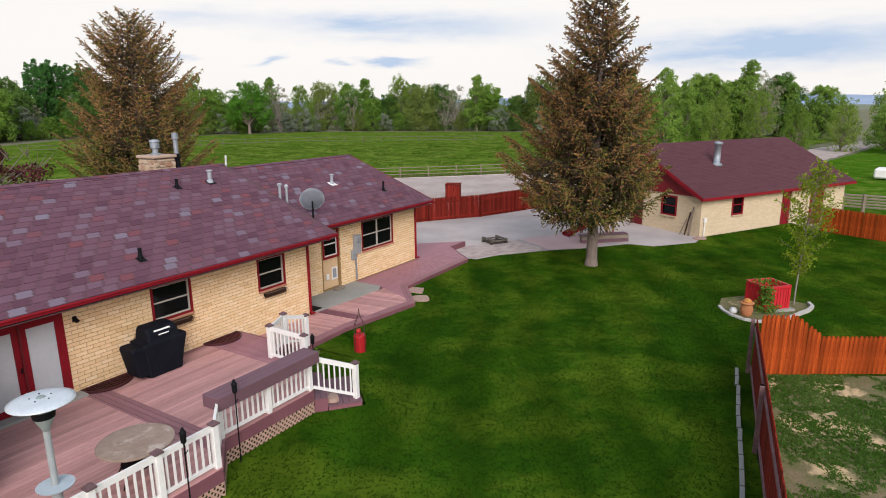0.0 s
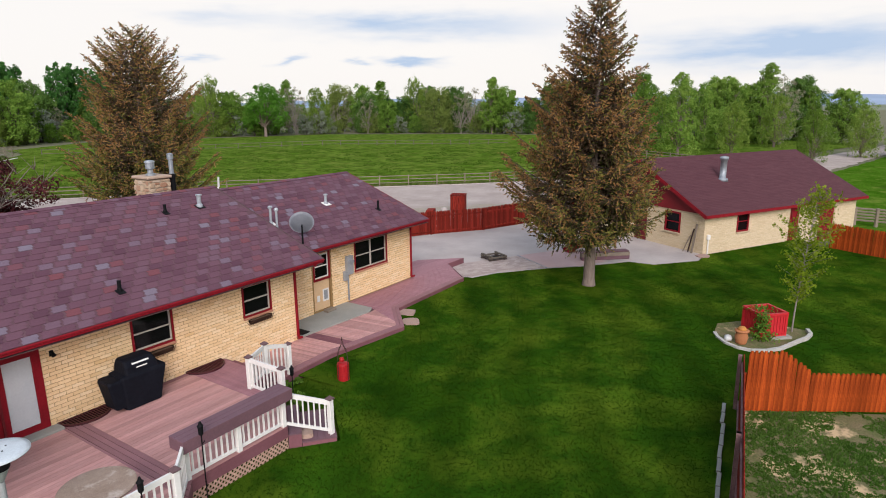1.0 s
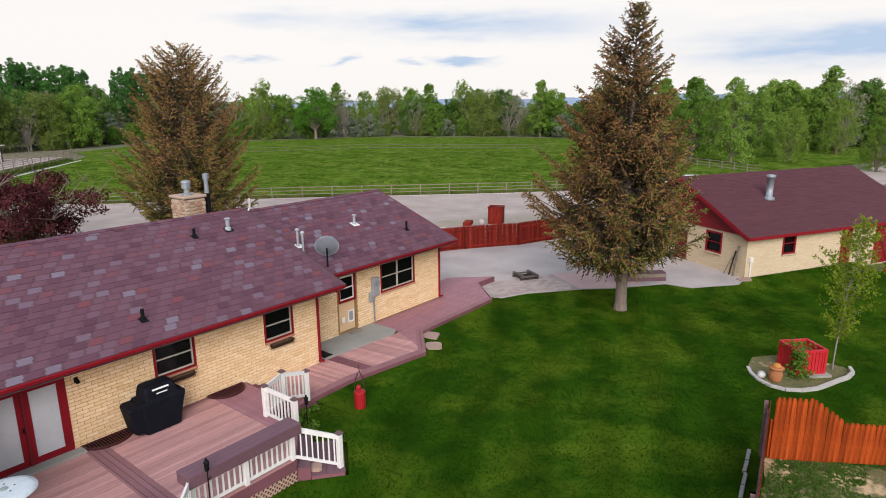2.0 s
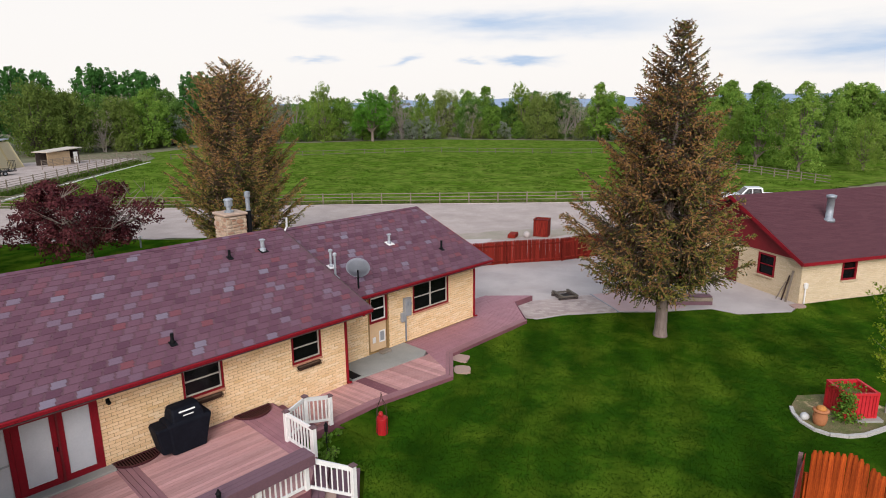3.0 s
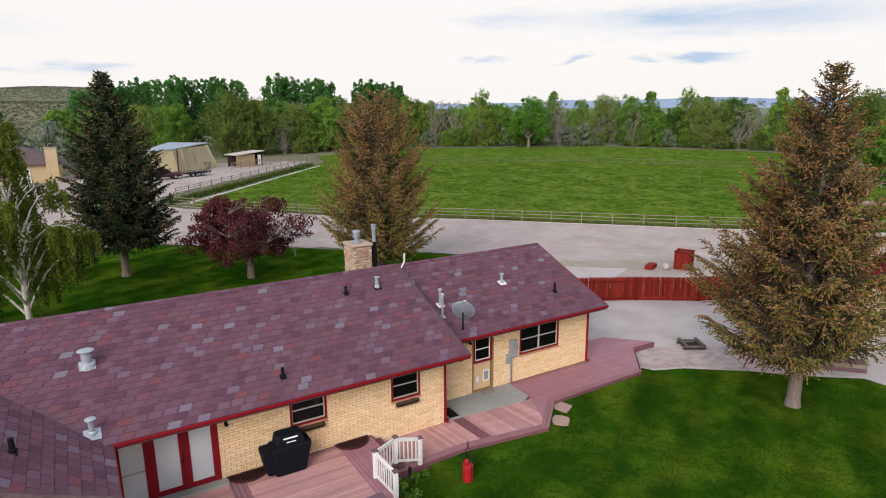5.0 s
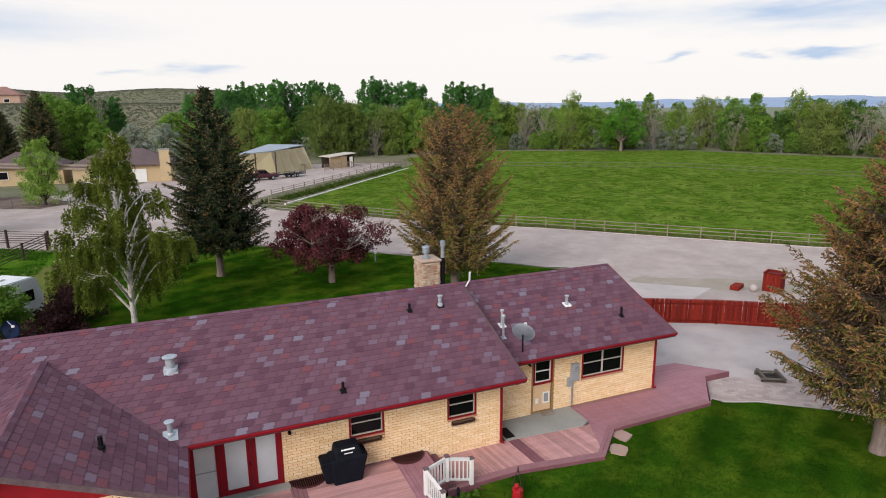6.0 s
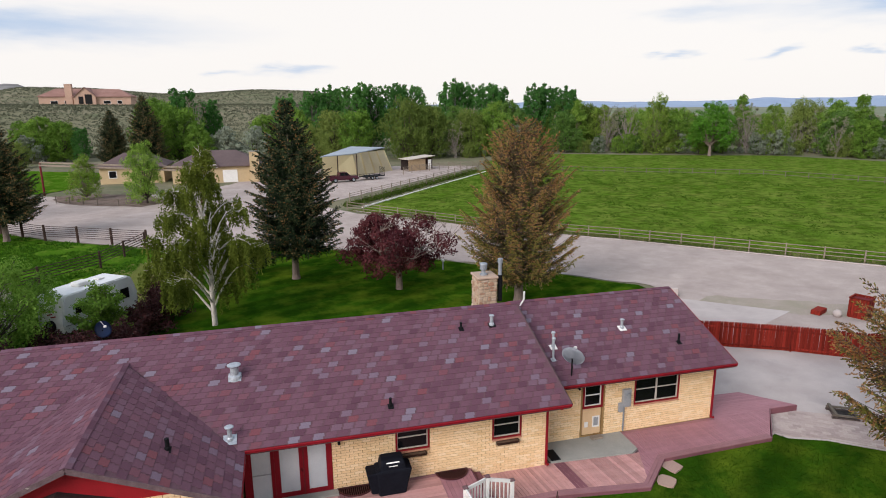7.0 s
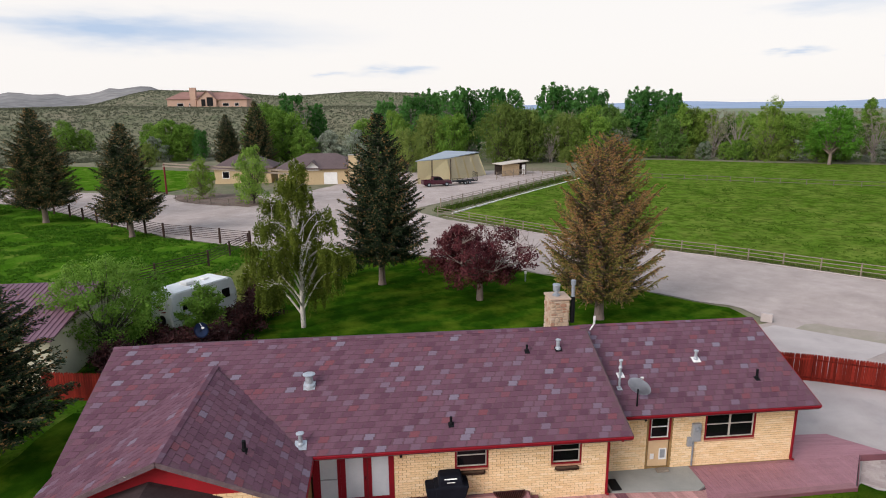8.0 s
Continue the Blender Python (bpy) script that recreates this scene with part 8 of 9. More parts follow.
solid("bed_soil", sheet([(x, y) for x, y in arc] + [(12.6, -13.8), (12.2, -12.6), (11.2, -11.9)], 0.075, 0.05, 12), M["dirt"], "weedy soil in the planter bed", "soil", "structure")
bm = bmesh.new()
rnd = random.Random(12)
for i in range(12):
    f = i / 12
    x = 3.9 - 7.6 * f
    y = -13.38 - 1.09 * f
    box(bm, x, y + rnd.uniform(-0.02, 0.02), ground_z(0, y) + 0.06, 0.6, 0.10, 0.12, rz=7 + rnd.uniform(-1.5, 1.5), bevel=0.01)
solid("lawn_edging", bm, M["slab"], "grey concrete edging blocks along the fence", "edging", "structure")

# ---- vehicles and outbuildings ----
def wheel(parent, m, x, y, r, w=0.2):
    c = m @ Vector((x, y, r))
    ax = (m.to_3x3() @ Vector((0, 1, 0))).normalized()
    t = part("wheel", Tb(c - ax * w / 2, c + ax * w / 2, r, seg=18), M["black"], parent, "black tyre")
    link("rim", mesh("rim", Tb(c - ax * (w / 2 + 0.01), c + ax * (w / 2 + 0.01), r * 0.58, seg=14), M["steel"]), t)


def loft_body(m, secs):
    bm = bmesh.new()
    rings = [[bm.verts.new(m @ Vector((x, s * w, z))) for x, w, z, s in sec] for sec in secs]
    for a, b in zip(rings, rings[1:]):
        for i in range(len(a)):
            j = (i + 1) % len(a)
            bm.faces.new((a[i], a[j], b[j], b[i]))
    bm.faces.new(list(reversed(rings[0])))
    bm.faces.new(rings[-1])
    bmesh.ops.recalc_face_normals(bm, faces=bm.faces)
    return bm


def pickup(x, y, z, rz, paint, label):
    t = thing("pickup_truck", label, "truck", (x, y, z))
    m = pose(x, y, z, 0, 0, rz)

    def blk(x0, x1, w0, w1, z0, z1, in0=0.0, in1=0.0):
        return [[(x0, w0, z0, -1), (x1, w0, z0, -1), (x1, w0, z0, 1), (x0, w0, z0, 1)], [(x0 + in0, w1, z1, -1), (x1 - in1, w1, z1, -1), (x1 - in1, w1, z1, 1), (x0 + in0, w1, z1, 1)]]
    bm = loft_body(m, blk(-2.8, 2.8, 0.92, 0.96, 0.45, 0.75))
    part("lower_body", bm, paint, t)
    part("hood", loft_body(m, blk(1.05, 2.75, 0.95, 0.86, 0.74, 1.15, 0.0, 0.12)), paint, t)
    part("cab", loft_body(m, blk(-0.95, 1.15, 0.95, 0.92, 0.74, 1.2) + [[(-0.85, 0.74, 1.86, -1), (0.5, 0.74, 1.86, -1), (0.5, 0.74, 1.86, 1), (-0.85, 0.74, 1.86, 1)]]), paint, t)
    part("windscreen", loft_body(m, [[(1.13, 0.82, 1.23, -1), (1.16, 0.82, 1.23, -1), (1.16, 0.82, 1.23, 1), (1.13, 0.82, 1.23, 1)], [(0.54, 0.68, 1.80, -1), (0.57, 0.68, 1.80, -1), (0.57, 0.68, 1.80, 1), (0.54, 0.68, 1.80, 1)]]), M["glass"], t, "dark windscreen")
    for s in (-1, 1):
        for x0, x1, a, b in ((-0.8, 0.05, -0.72, 0.05), (0.12, 0.95, 0.12, 0.45)):
            bm = bmesh.new()
            pts = [(x0, 0.935, 1.25), (x1, 0.935, 1.25), (b, 0.775, 1.78), (a, 0.775, 1.78)]
            vs = [bm.verts.new(m @ Vector((px, s * (py + 0.012), pz))) for px, py, pz in pts]
            bm.faces.new(vs if s < 0 else list(reversed(vs)))
            bmesh.ops.solidify(bm, geom=bm.faces[:], thickness=0.012)
            part("side_window", bm, M["glass"], t, "dark side glass")
        part("bed_side", loft_body(m, [[(-2.8, 0.96 * s, 0.74, 1), (-0.98, 0.96 * s, 0.74, 1), (-0.98, 0.88 * s, 0.74, 1), (-2.8, 0.88 * s, 0.74, 1)], [(-2.8, 0.95 * s, 1.22, 1), (-0.98, 0.95 * s, 1.22, 1), (-0.98, 0.87 * s, 1.22, 1), (-2.8, 0.87 * s, 1.22, 1)]]), paint, t)
        for wx in (-1.75, 1.75):
            wheel(t, m, wx, s * 0.84, 0.40, 0.25)
        part("headlight", B(*(m @ Vector((2.72, s * 0.72, 0.95))), 0.1, 0.3, 0.16, rz=rz), M["white"], t)
    part("tailgate", B(*(m @ Vector((-2.78, 0, 0.98))), 0.07, 1.8, 0.48, rz=rz), paint, t)
    part("bed_floor", B(*(m @ Vector((-1.9, 0, 0.8))), 1.75, 1.75, 0.06, rz=rz), M["black"], t)
    part("bumper", B(*(m @ Vector((2.85, 0, 0.6))), 0.16, 1.85, 0.2, rz=rz, bevel=0.03), M["steel"], t)
    part("grille", B(*(m @ Vector((2.78, 0, 0.92))), 0.06, 1.1, 0.26, rz=rz), M["black"], t)


pickup(53.9, 3.7, -0.42, 122, plain("white_car_paint", (0.75, 0.76, 0.78), 0.25), "white pickup truck parked beyond the garage")
pickup(2.4, 95.9, -0.42, 12, plain("maroon_car_paint", (0.05, 0.006, 0.016), 0.25), "dark maroon pickup truck parked by the barn")


def flat_trailer(x, y, rz):
    t = thing("flat_trailer", "low dark utility trailer with a rail gate", "trailer", (x, y, -0.42))
    m = pose(x, y, -0.42, 0, 0, rz)
    part("bed", B(*(m @ Vector((0, 0, 0.6))), 4.6, 2.0, 0.12, rz=rz), M["black"], t)
    for s in (-1, 1):
        part("side_rail", B(*(m @ Vector((0, s * 1.0, 0.95))), 4.6, 0.05, 0.06, rz=rz), M["black"], t)
        for k in range(5):
            part("stake", B(*(m @ Vector((-2.2 + 1.1 * k, s * 1.0, 0.78))), 0.05, 0.05, 0.36, rz=rz), M["black"], t)
        for wx in (-0.5, 0.45):
            wheel(t, m, wx, s * 1.12, 0.34)
    for k in range(6):
        part("gate_bar", B(*(m @ Vector((2.3, -0.95 + 0.38 * k, 1.4))), 0.05, 0.05, 1.6, rz=rz), M["black"], t)
    part("gate_top", B(*(m @ Vector((2.3, 0, 2.2))), 0.05, 2.0, 0.06, rz=rz), M["black"], t)
    part("tongue", B(*(m @ Vector((-3.1, 0, 0.55))), 1.6, 0.12, 0.1, rz=rz), M["black"], t)


flat_trailer(8.2, 98.6, 20)


def camper(x, y, rz):
    t = thing("camper_trailer", "white travel trailer parked on the grass", "trailer", (x, y, -0.42))
    m = pose(x, y, -0.42, 0, 0, rz) @ Matrix.Diagonal((0.80, 0.92, 1, 1))
    wh = surf("camper_white", (0.74, 0.75, 0.74), (0.66, 0.67, 0.66), 1.5, 0.4, 0.03, 20.0, stain=0.06)
    side = [(-3.5, 0.55), (-3.6, 1.2), (-3.35, 2.75), (-3.1, 2.95), (2.7, 2.95), (3.1, 2.8), (3.55, 1.7), (3.5, 0.95), (3.1, 0.55)]
    bm = bmesh.new()
    a = [bm.verts.new(m @ Vector((px, -1.2, pz))) for px, pz in side]
    b = [bm.verts.new(m @ Vector((px, 1.2, pz))) for px, pz in side]
    bm.faces.new(a)
    bm.faces.new(list(reversed(b)))
    for i in range(len(side)):
        j = (i + 1) % len(side)
        bm.faces.new((a[i], b[i], b[j], a[j]))
    bmesh.ops.recalc_face_normals(bm, faces=bm.faces)
    bmesh.ops.bevel(bm, geom=bm.edges[:], offset=0.07, segments=2, affect="EDGES")
    part("shell", bm, wh, t)
    for px, w, z0, z1 in ((-1.9, 0.9, 1.6, 2.2), (0.2, 1.1, 1.6, 2.2), (2.2, 0.7, 1.5, 2.2)):
        part("window", B(*(m @ Vector((px, -1.21, (z0 + z1) / 2))), w, 0.03, z1 - z0, rz=rz, bevel=0.01), M["glass"], t, "dark tinted window")
    for dy in (-0.55, 0.55):
        part("front_window", B(*(m @ Vector((3.36, dy, 2.15))), 0.05, 0.8, 0.7, rz=rz, ry=-22), M["glass"], t, "dark front window")
    part("door", B(*(m @ Vector((1.2, -1.215, 1.6))), 0.65, 0.03, 1.9, rz=rz, bevel=0.01), wh, t)
    part("roof_unit", B(*(m @ Vector((-0.6, 0, 3.08))), 0.95, 0.75, 0.28, rz=rz, bevel=0.06), M["white"], t, "white rooftop air conditioner")
    part("roof_hatch", B(*(m @ Vector((1.2, 0.1, 3.0))), 0.5, 0.5, 0.1, rz=rz, bevel=0.03), M["white"], t)
    part("stripe", B(*(m @ Vector((-2.2, -1.212, 1.15))), 1.4, 0.02, 0.12, rz=rz, ry=12), M["redtrim"], t, "red swoosh stripe")
    part("stripe", B(*(m @ Vector((-2.3, -1.211, 1.0))), 1.8, 0.02, 0.05, rz=rz, ry=5), M["greypaint"], t)
    for wx in (-0.8, 0.1):
        for s in (-1, 1):
            wheel(t, m, wx, s * 1.05, 0.36)
    p, q = m @ Vector((-3.62, -0.15, 1.05)), m @ Vector((-3.85, -0.15, 1.05))
    sw = part("spare_wheel", Tb(p, q, 0.34, seg=18), M["black"], t, "black spare wheel on the back")
    link("rim", mesh("rim", Tb(p, q + (q - p) * 0.06, 0.18, seg=14), M["steel"]), sw)
    for dy, dz in ((0.35, 1.85), (0.0, 1.72), (-0.3, 1.6)):
        part("stripe", B(*(m @ Vector((-3.575 + (dz - 1.6) * 0.16, dy, dz))), 0.03, 0.42, 0.07, rz=rz, rx=-14), M["redtrim"], t, "red swoosh stripe")


camper(-21.7, 23.4, 55)


def metal_shed():
    t = thing("metal_shed", "tan metal shed with a mauve ribbed metal roof", "shed", (-31, 17, -0.42))
    tan = surf("tan_siding", (0.52, 0.49, 0.36), (0.46, 0.43, 0.32), 1.0, 0.6, 0.1, 16.0, stain=0.1)
    mr = surf("mauve_metal_roof", (0.15, 0.075, 0.10), (0.19, 0.10, 0.125), 0.6, 0.5, 0.05, 16.0, stain=0.15)
    x0, x1, y0, y1 = -36.0, -26.3, 12.9, 24.0
    part("wall", wall_panel((x0, y0), 0, x1 - x0, -0.5, 2.6, 0.15, [(7.2, 7.9, 0.9, 1.7)]), tan, t)
    part("side_wall", B(x1 - 0.075, (y0 + y1) / 2 + 0.08, 1.05, 0.15, y1 - y0, 3.1), tan, t)
    part("side_wall", B(x0 + 0.075, (y0 + y1) / 2 + 0.08, 1.05, 0.15, y1 - y0, 3.1), tan, t)
    part("back_wall", B((x0 + x1) / 2, y1, 1.05, x1 - x0 - 0.32, 0.15, 3.1), tan, t)
    bm = bmesh.new()
    ym = (y0 + y1) / 2 + 0.6
    slab(bm, [(x0 - 0.3, y0 - 0.4, 2.62), (x1 + 0.3, y0 - 0.4, 2.62), (x1 + 0.3, ym, 4.05), (x0 - 0.3, ym, 4.05)], 0.08)
    slab(bm, [(x0 - 0.3, ym, 4.05), (x1 + 0.3, ym, 4.05), (x1 + 0.3, y1 + 0.4, 2.62), (x0 - 0.3, y1 + 0.4, 2.62)], 0.08)
    rf = part("roof", bm, mr, t, "mauve ribbed metal roof")
    n = 34
    for i in range(n + 1):
        x = x0 - 0.3 + (x1 - x0 + 0.6) * i / n
        link("rib", mesh("rib", Bm((x, y0 - 0.4, 2.64), (x, ym, 4.07), 0.03, 0.03), mr), rf)
    w = part("window", B(-28.45, 12.93, 1.3, 0.7, 0.05, 0.8), M["glass"], t, "dark shed window")
    link("frame", mesh("frame", wall_panel((-28.86, 12.86), 0, 0.82, 0.84, 1.76, 0.05, [(0.08, 0.74, 0.92, 1.68)]), M["white"]), w)


metal_shed()
dish("yard_dish", -17.4, 9.6, 3.15, 0.36, (0.55, -0.75, 0.40), "dark blue")


def barn():
    t = thing("barn", "pale yellow metal barn with slanting end panels and blue-grey roof", "barn", (6, 107, -0.42))
    ye = surf("yellow_siding", (0.66, 0.55, 0.31), (0.61, 0.50, 0.28), 0.4, 0.6, 0.05, 6.0, stain=0.08)
    pale = surf("pale_siding", (0.70, 0.62, 0.42), (0.65, 0.57, 0.39), 0.4, 0.6, 0.05, 6.0, stain=0.08)
    P0, P1, P2, P3 = Vector((-1.0, 99.2)), Vector((6.2, 104.0)), Vector((15.0, 113.0)), Vector((7.0, 119.0))
    H = 4.0
    inn = (P3 - P2).normalized() * 2.0
    bm = bmesh.new()
    lo = [bm.verts.new((*p, -0.6)) for p in (P0, P1, P2, P3)]
    hi = [bm.verts.new((*p, H)) for p in (P0, P1 + inn * 0.5, P2 + inn * 1.0, P3)]
    for i in range(4):
        j = (i + 1) % 4
        bm.faces.new((lo[i], lo[j], hi[j], hi[i]))
    bmesh.ops.recalc_face_normals(bm, faces=bm.faces)
    part("wall", bm, ye, t)
    n = 4
    for i in range(n):
        a, b = P1 + (P2 - P1) * (i / n), P1 + (P2 - P1) * ((i + 0.8) / n)
        o = -inn * 0.02
        ia, ib = inn * (0.5 + 0.5 * i / n), inn * (0.5 + 0.5 * (i + 0.8) / n)
        bm = bmesh.new()
        vs = [bm.verts.new(v) for v in ((*(a + o), -0.5), (*(b + o), -0.5), (*(b + ib + o), H - 0.05), (*(a + ia + o), H - 0.05))]
        bm.faces.new(vs)
        bmesh.ops.solidify(bm, geom=bm.faces[:], thickness=0.04)
        part("end_panel", bm, pale, t, "paler slanting panel")
    bm = bmesh.new()
    slab(bm, [(P0.x - 0.4, P0.y - 0.3, H + 0.1), (*(P1 + inn * 0.45), H + 0.1), (*(P2 + inn * 0.95), H + 0.55), (P3.x - 0.3, P3.y + 0.3, H + 0.55)], 0.15)
    part("roof", bm, surf("blue_grey_roof", (0.28, 0.32, 0.36), (0.33, 0.37, 0.41), 0.3, 0.5, 0.05, 5.0, stain=0.1), t, "blue-grey metal roof")
    for f in (0.42, 0.98):
        p = P0 + (P1 - P0) * f
        part("door_post", B(p.x, p.y - 0.08, 1.8, 0.18, 0.12, 4.4, rz=33), M["brownwood"], t)


barn()


def run_in_shed():
    t = thing("run_in_shed", "small tan animal shed with a pale lean-to roof", "shed", (20.5, 112.5, -0.42))
    tan = surf("tan_board", (0.42, 0.30, 0.18), (0.36, 0.26, 0.15), 0.6, 0.8, 0.1, 8.0)
    m = pose(20.3, 112.8, -0.42, 0, 0, 22)
    part("back_wall", wall_panel((m @ Vector((-3.2, -1.6, 0)))[:2], 22, 4.4, -0.5, 2.0, 0.12, []), tan, t)
    part("side_wall", B(*(m @ Vector((3.0, 0, 1.2))), 0.12, 3.2, 2.5, rz=22), M["brownwood"], t)
    part("rear_wall", B(*(m @ Vector((0, 1.6, 1.2))), 6.2, 0.12, 2.4, rz=22), M["darkbark"], t)
    part("door", B(*(m @ Vector((2.3, -1.62, 1.15))), 0.8, 0.08, 2.1, rz=22), M["white"], t, "white door panel")
    bm = bmesh.new()
    slab(bm, [tuple(m @ Vector(p)) for p in ((-3.5, -2.0, 2.5), (3.5, -2.0, 3.0), (3.5, 2.0, 3.0), (-3.5, 2.0, 2.5))], 0.12)
    part("roof", bm, surf("pale_roof", (0.55, 0.48, 0.40), (0.48, 0.42, 0.35), 0.5, 0.7, 0.05, 6.0), t, "pale lean-to roof")


run_in_shed()


def ranch_house(name, label, x0, x1, y0, y1, zw, zr, wallm, roofm, base, doors=(), wins=(), chim=None):
    t = thing(name, label, "house", ((x0 + x1) / 2, (y0 + y1) / 2, base))
    bm = bmesh.new()
    box(bm, (x0 + x1) / 2, (y0 + y1) / 2, (base - 0.8 + zw) / 2, x1 - x0, y1 - y0, zw - base + 0.8)
    part("wall", bm, wallm, t)
    bm = bmesh.new()
    o, ym, h = 0.6, (y0 + y1) / 2, (y1 - y0) * 0.42
    slab(bm, [(x0 - o, y0 - o, zw), (x1 + o, y0 - o, zw), (x1 - h, ym, zr), (x0 + h, ym, zr)], 0.15)
    slab(bm, [(x0 + h, ym, zr), (x1 - h, ym, zr), (x1 + o, y1 + o, zw), (x0 - o, y1 + o, zw)], 0.15)
    slab(bm, [(x0 - o, y0 - o, zw), (x0 + h, ym, zr), (x0 - o, y1 + o, zw)], 0.15)
    slab(bm, [(x1 + o, y0 - o, zw), (x1 + o, y1 + o, zw), (x1 - h, ym, zr)], 0.15)
    part("roof", bm, roofm, t)
    for a, b, c, d in wins:
        w = part("window", B((a + b) / 2, y0 - 0.02, (c + d) / 2, b - a, 0.06, d - c), M["glass"], t, "dark window")
        link("frame", mesh("frame", wall_panel((a - 0.1, y0 - 0.08), 0, b - a + 0.2, c - 0.1, d + 0.1, 0.06, [(0.1, b - a + 0.1, c, d)]), M["white"]), w)
    for a, b, c, d in doors:
        part("garage_door", B((a + b) / 2, y0 - 0.03, (c + d) / 2, b - a, 0.08, d - c), M["white"], t, "white door")
    if chim:
        cx, cy, w, z = chim
        part("chimney", B(cx, cy, (base + z) / 2, w, w * 0.8, z - base, bevel=0.03), wallm, t)
        part("chimney_cap", B(cx, cy, z + 0.06, w + 0.15, w * 0.8 + 0.15, 0.12), M["slab"], t)
    return t


TAN = surf("neighbour_tan", (0.50, 0.38, 0.22), (0.44, 0.33, 0.19), 0.3, 0.8, 0.1, 5.0, stain=0.1)
BRN = surf("neighbour_roof", (0.10, 0.07, 0.068), (0.125, 0.088, 0.085), 0.4, 0.9, 0.2, 4.0, stain=0.15)
ranch_house("neighbour_wing", "tan bungalow wing with a brown hip roof", -41.0, -30.0, 106.5, 115, 2.7, 5.0, TAN, BRN, -0.42, wins=((-39.4, -38.2, 0.7, 1.9),))
nb = ranch_house("neighbour_house", "tan bungalow with a long brown roof and chimney", -28.0, -12.2, 102.5, 114, 2.7, 5.2, TAN, BRN, -0.42, doors=((-19.2, -16.6, -0.42, 1.9),), wins=((-25.5, -24.0, 0.6, 1.8),), chim=(-13.4, 102.2, 1.7, 5.2))
hz = terrain(-95, 322)
MESA = surf("salmon_stucco", (0.47, 0.31, 0.23), (0.41, 0.27, 0.20), 0.2, 0.8, 0.05, 2.0, stain=0.1)
MRF = surf("salmon_roof", (0.235, 0.125, 0.10), (0.285, 0.16, 0.13), 0.3, 0.9, 0.1, 2.0, stain=0.15)
ranch_house("hill_house", "large salmon stucco house with a red-brown roof on the bluff", -117, -90, 322, 336, hz + 4.8, hz + 8.6, MESA, MRF, hz, wins=((-112, -109, hz + 1.2, hz + 2.6), (-106, -104, hz + 1.2, hz + 2.6)), chim=(-103.5, 321.5, 3.0, hz + 10.4))
hw = ranch_house("hill_house", "salmon stucco wing with arched windows on the bluff", -101, -76, 318, 332, hz + 4.6, hz + 8.2, MESA, MRF, hz, wins=((-88, -85, hz + 1.2, hz + 2.6), (-82, -80, hz + 1.2, hz + 2.6)))


def front_gable(t, x0, x1, y, z0, z1, zp, wallm, roofm, back):
    """A gable that stands forward of the roof, with its own two slopes."""
    xm = (x0 + x1) / 2
    bm = bmesh.new()
    f = [bm.verts.new(p) for p in ((x0, y, z0), (x1, y, z0), (x1, y, z1), (xm, y, zp), (x0, y, z1))]
    r = bmesh.ops.extrude_face_region(bm, geom=[bm.faces.new(f)])
    bmesh.ops.translate(bm, verts=[v for v in r["geom"] if isinstance(v, bmesh.types.BMVert)], vec=(0, back * 0.5, 0))
    bmesh.ops.recalc_face_normals(bm, faces=bm.faces)
    part("gable_wall", bm, wallm, t)
    bm = bmesh.new()
    d, k = 0.5, (zp - z1) / (xm - x0) * 0.5
    slab(bm, [(x0 - d, y - d, z1 - k + 0.08), (xm, y - d, zp + 0.08), (xm, y + back, zp + 0.08), (x0 - d, y + back, z1 - k + 0.08)], 0.15)
    slab(bm, [(xm, y - d, zp + 0.08), (x1 + d, y - d, z1 - k + 0.08), (x1 + d, y + back, z1 - k + 0.08), (xm, y + back, zp + 0.08)], 0.15)
    part("gable_roof", bm, roofm, t)


front_gable(hw, -100.0, -91.0, 316.6, hz, hz + 4.8, hz + 8.8, MESA, MRF, 9.0)
for a, b, c in ((-98.4, -96.4, 4.6), (-95.6, -92.6, 5.6)):
    part("tall_window", B((a + b) / 2, 316.55, hz + c / 2 + 0.6, b - a, 0.12, c - 1.2), M["glass"], hw, "tall dark window")
front_gable(nb, -22.6, -20.0, 102.2, 2.3, 2.9, 4.1, M["white"], BRN, 5.0)
ranch_house("east_house", "low tan house half hidden by trees", 134, 141, 20, 26, 2.6, 4.4, TAN, BRN, -0.5)
solid("white_horse_trailer", B(62.6, -19.6, 0.0, 2.4, 1.4, 1.0, rz=-10, bevel=0.15), M["white"], "small white trailer beyond the log fence", "trailer")
ranch_house("far_cottage", "small white cottage among the far trees", 76, 84, 158, 164, 2.6, 4.6, M["white"], BRN, -0.42)

# stump box by the road, gate frame, yard light, signs
sb = thing("stump_planter", "dark red wooden box planter beside the road", "planter", (27.6, 10.85, -0.42))
for i in range(4):
    mm_ = pose(27.6, 10.85, 0, 0, 0, 24 + 90 * i)
    for k in range(6):
        c = mm_ @ Vector((-0.475 + 0.19 * k, -0.56, 0.25))
        part("stave", B(c.x, c.y, c.z, 0.175, 0.04, 1.34, rz=24 + 90 * i), M["fence"], sb)
    part("top_rail", Bm(mm_ @ Vector((-0.6, -0.57, 0.93)), mm_ @ Vector((0.6, -0.57, 0.93)), 0.10, 0.05), M["fence"], sb)
part("fill", B(27.6, 10.85, 0.22, 1.06, 1.06, 1.2, rz=24), M["darkred"], sb)
solid("flat_box", B(25.6, 12.2, -0.25, 1.2, 0.6, 0.3, rz=25, bevel=0.02), M["fence"], "low red wooden box beside the road", "box")
bm = bmesh.new()
bmesh.ops.create_icosphere(bm, subdivisions=2, radius=0.28, matrix=pose(26.2, 11.3, -0.2))
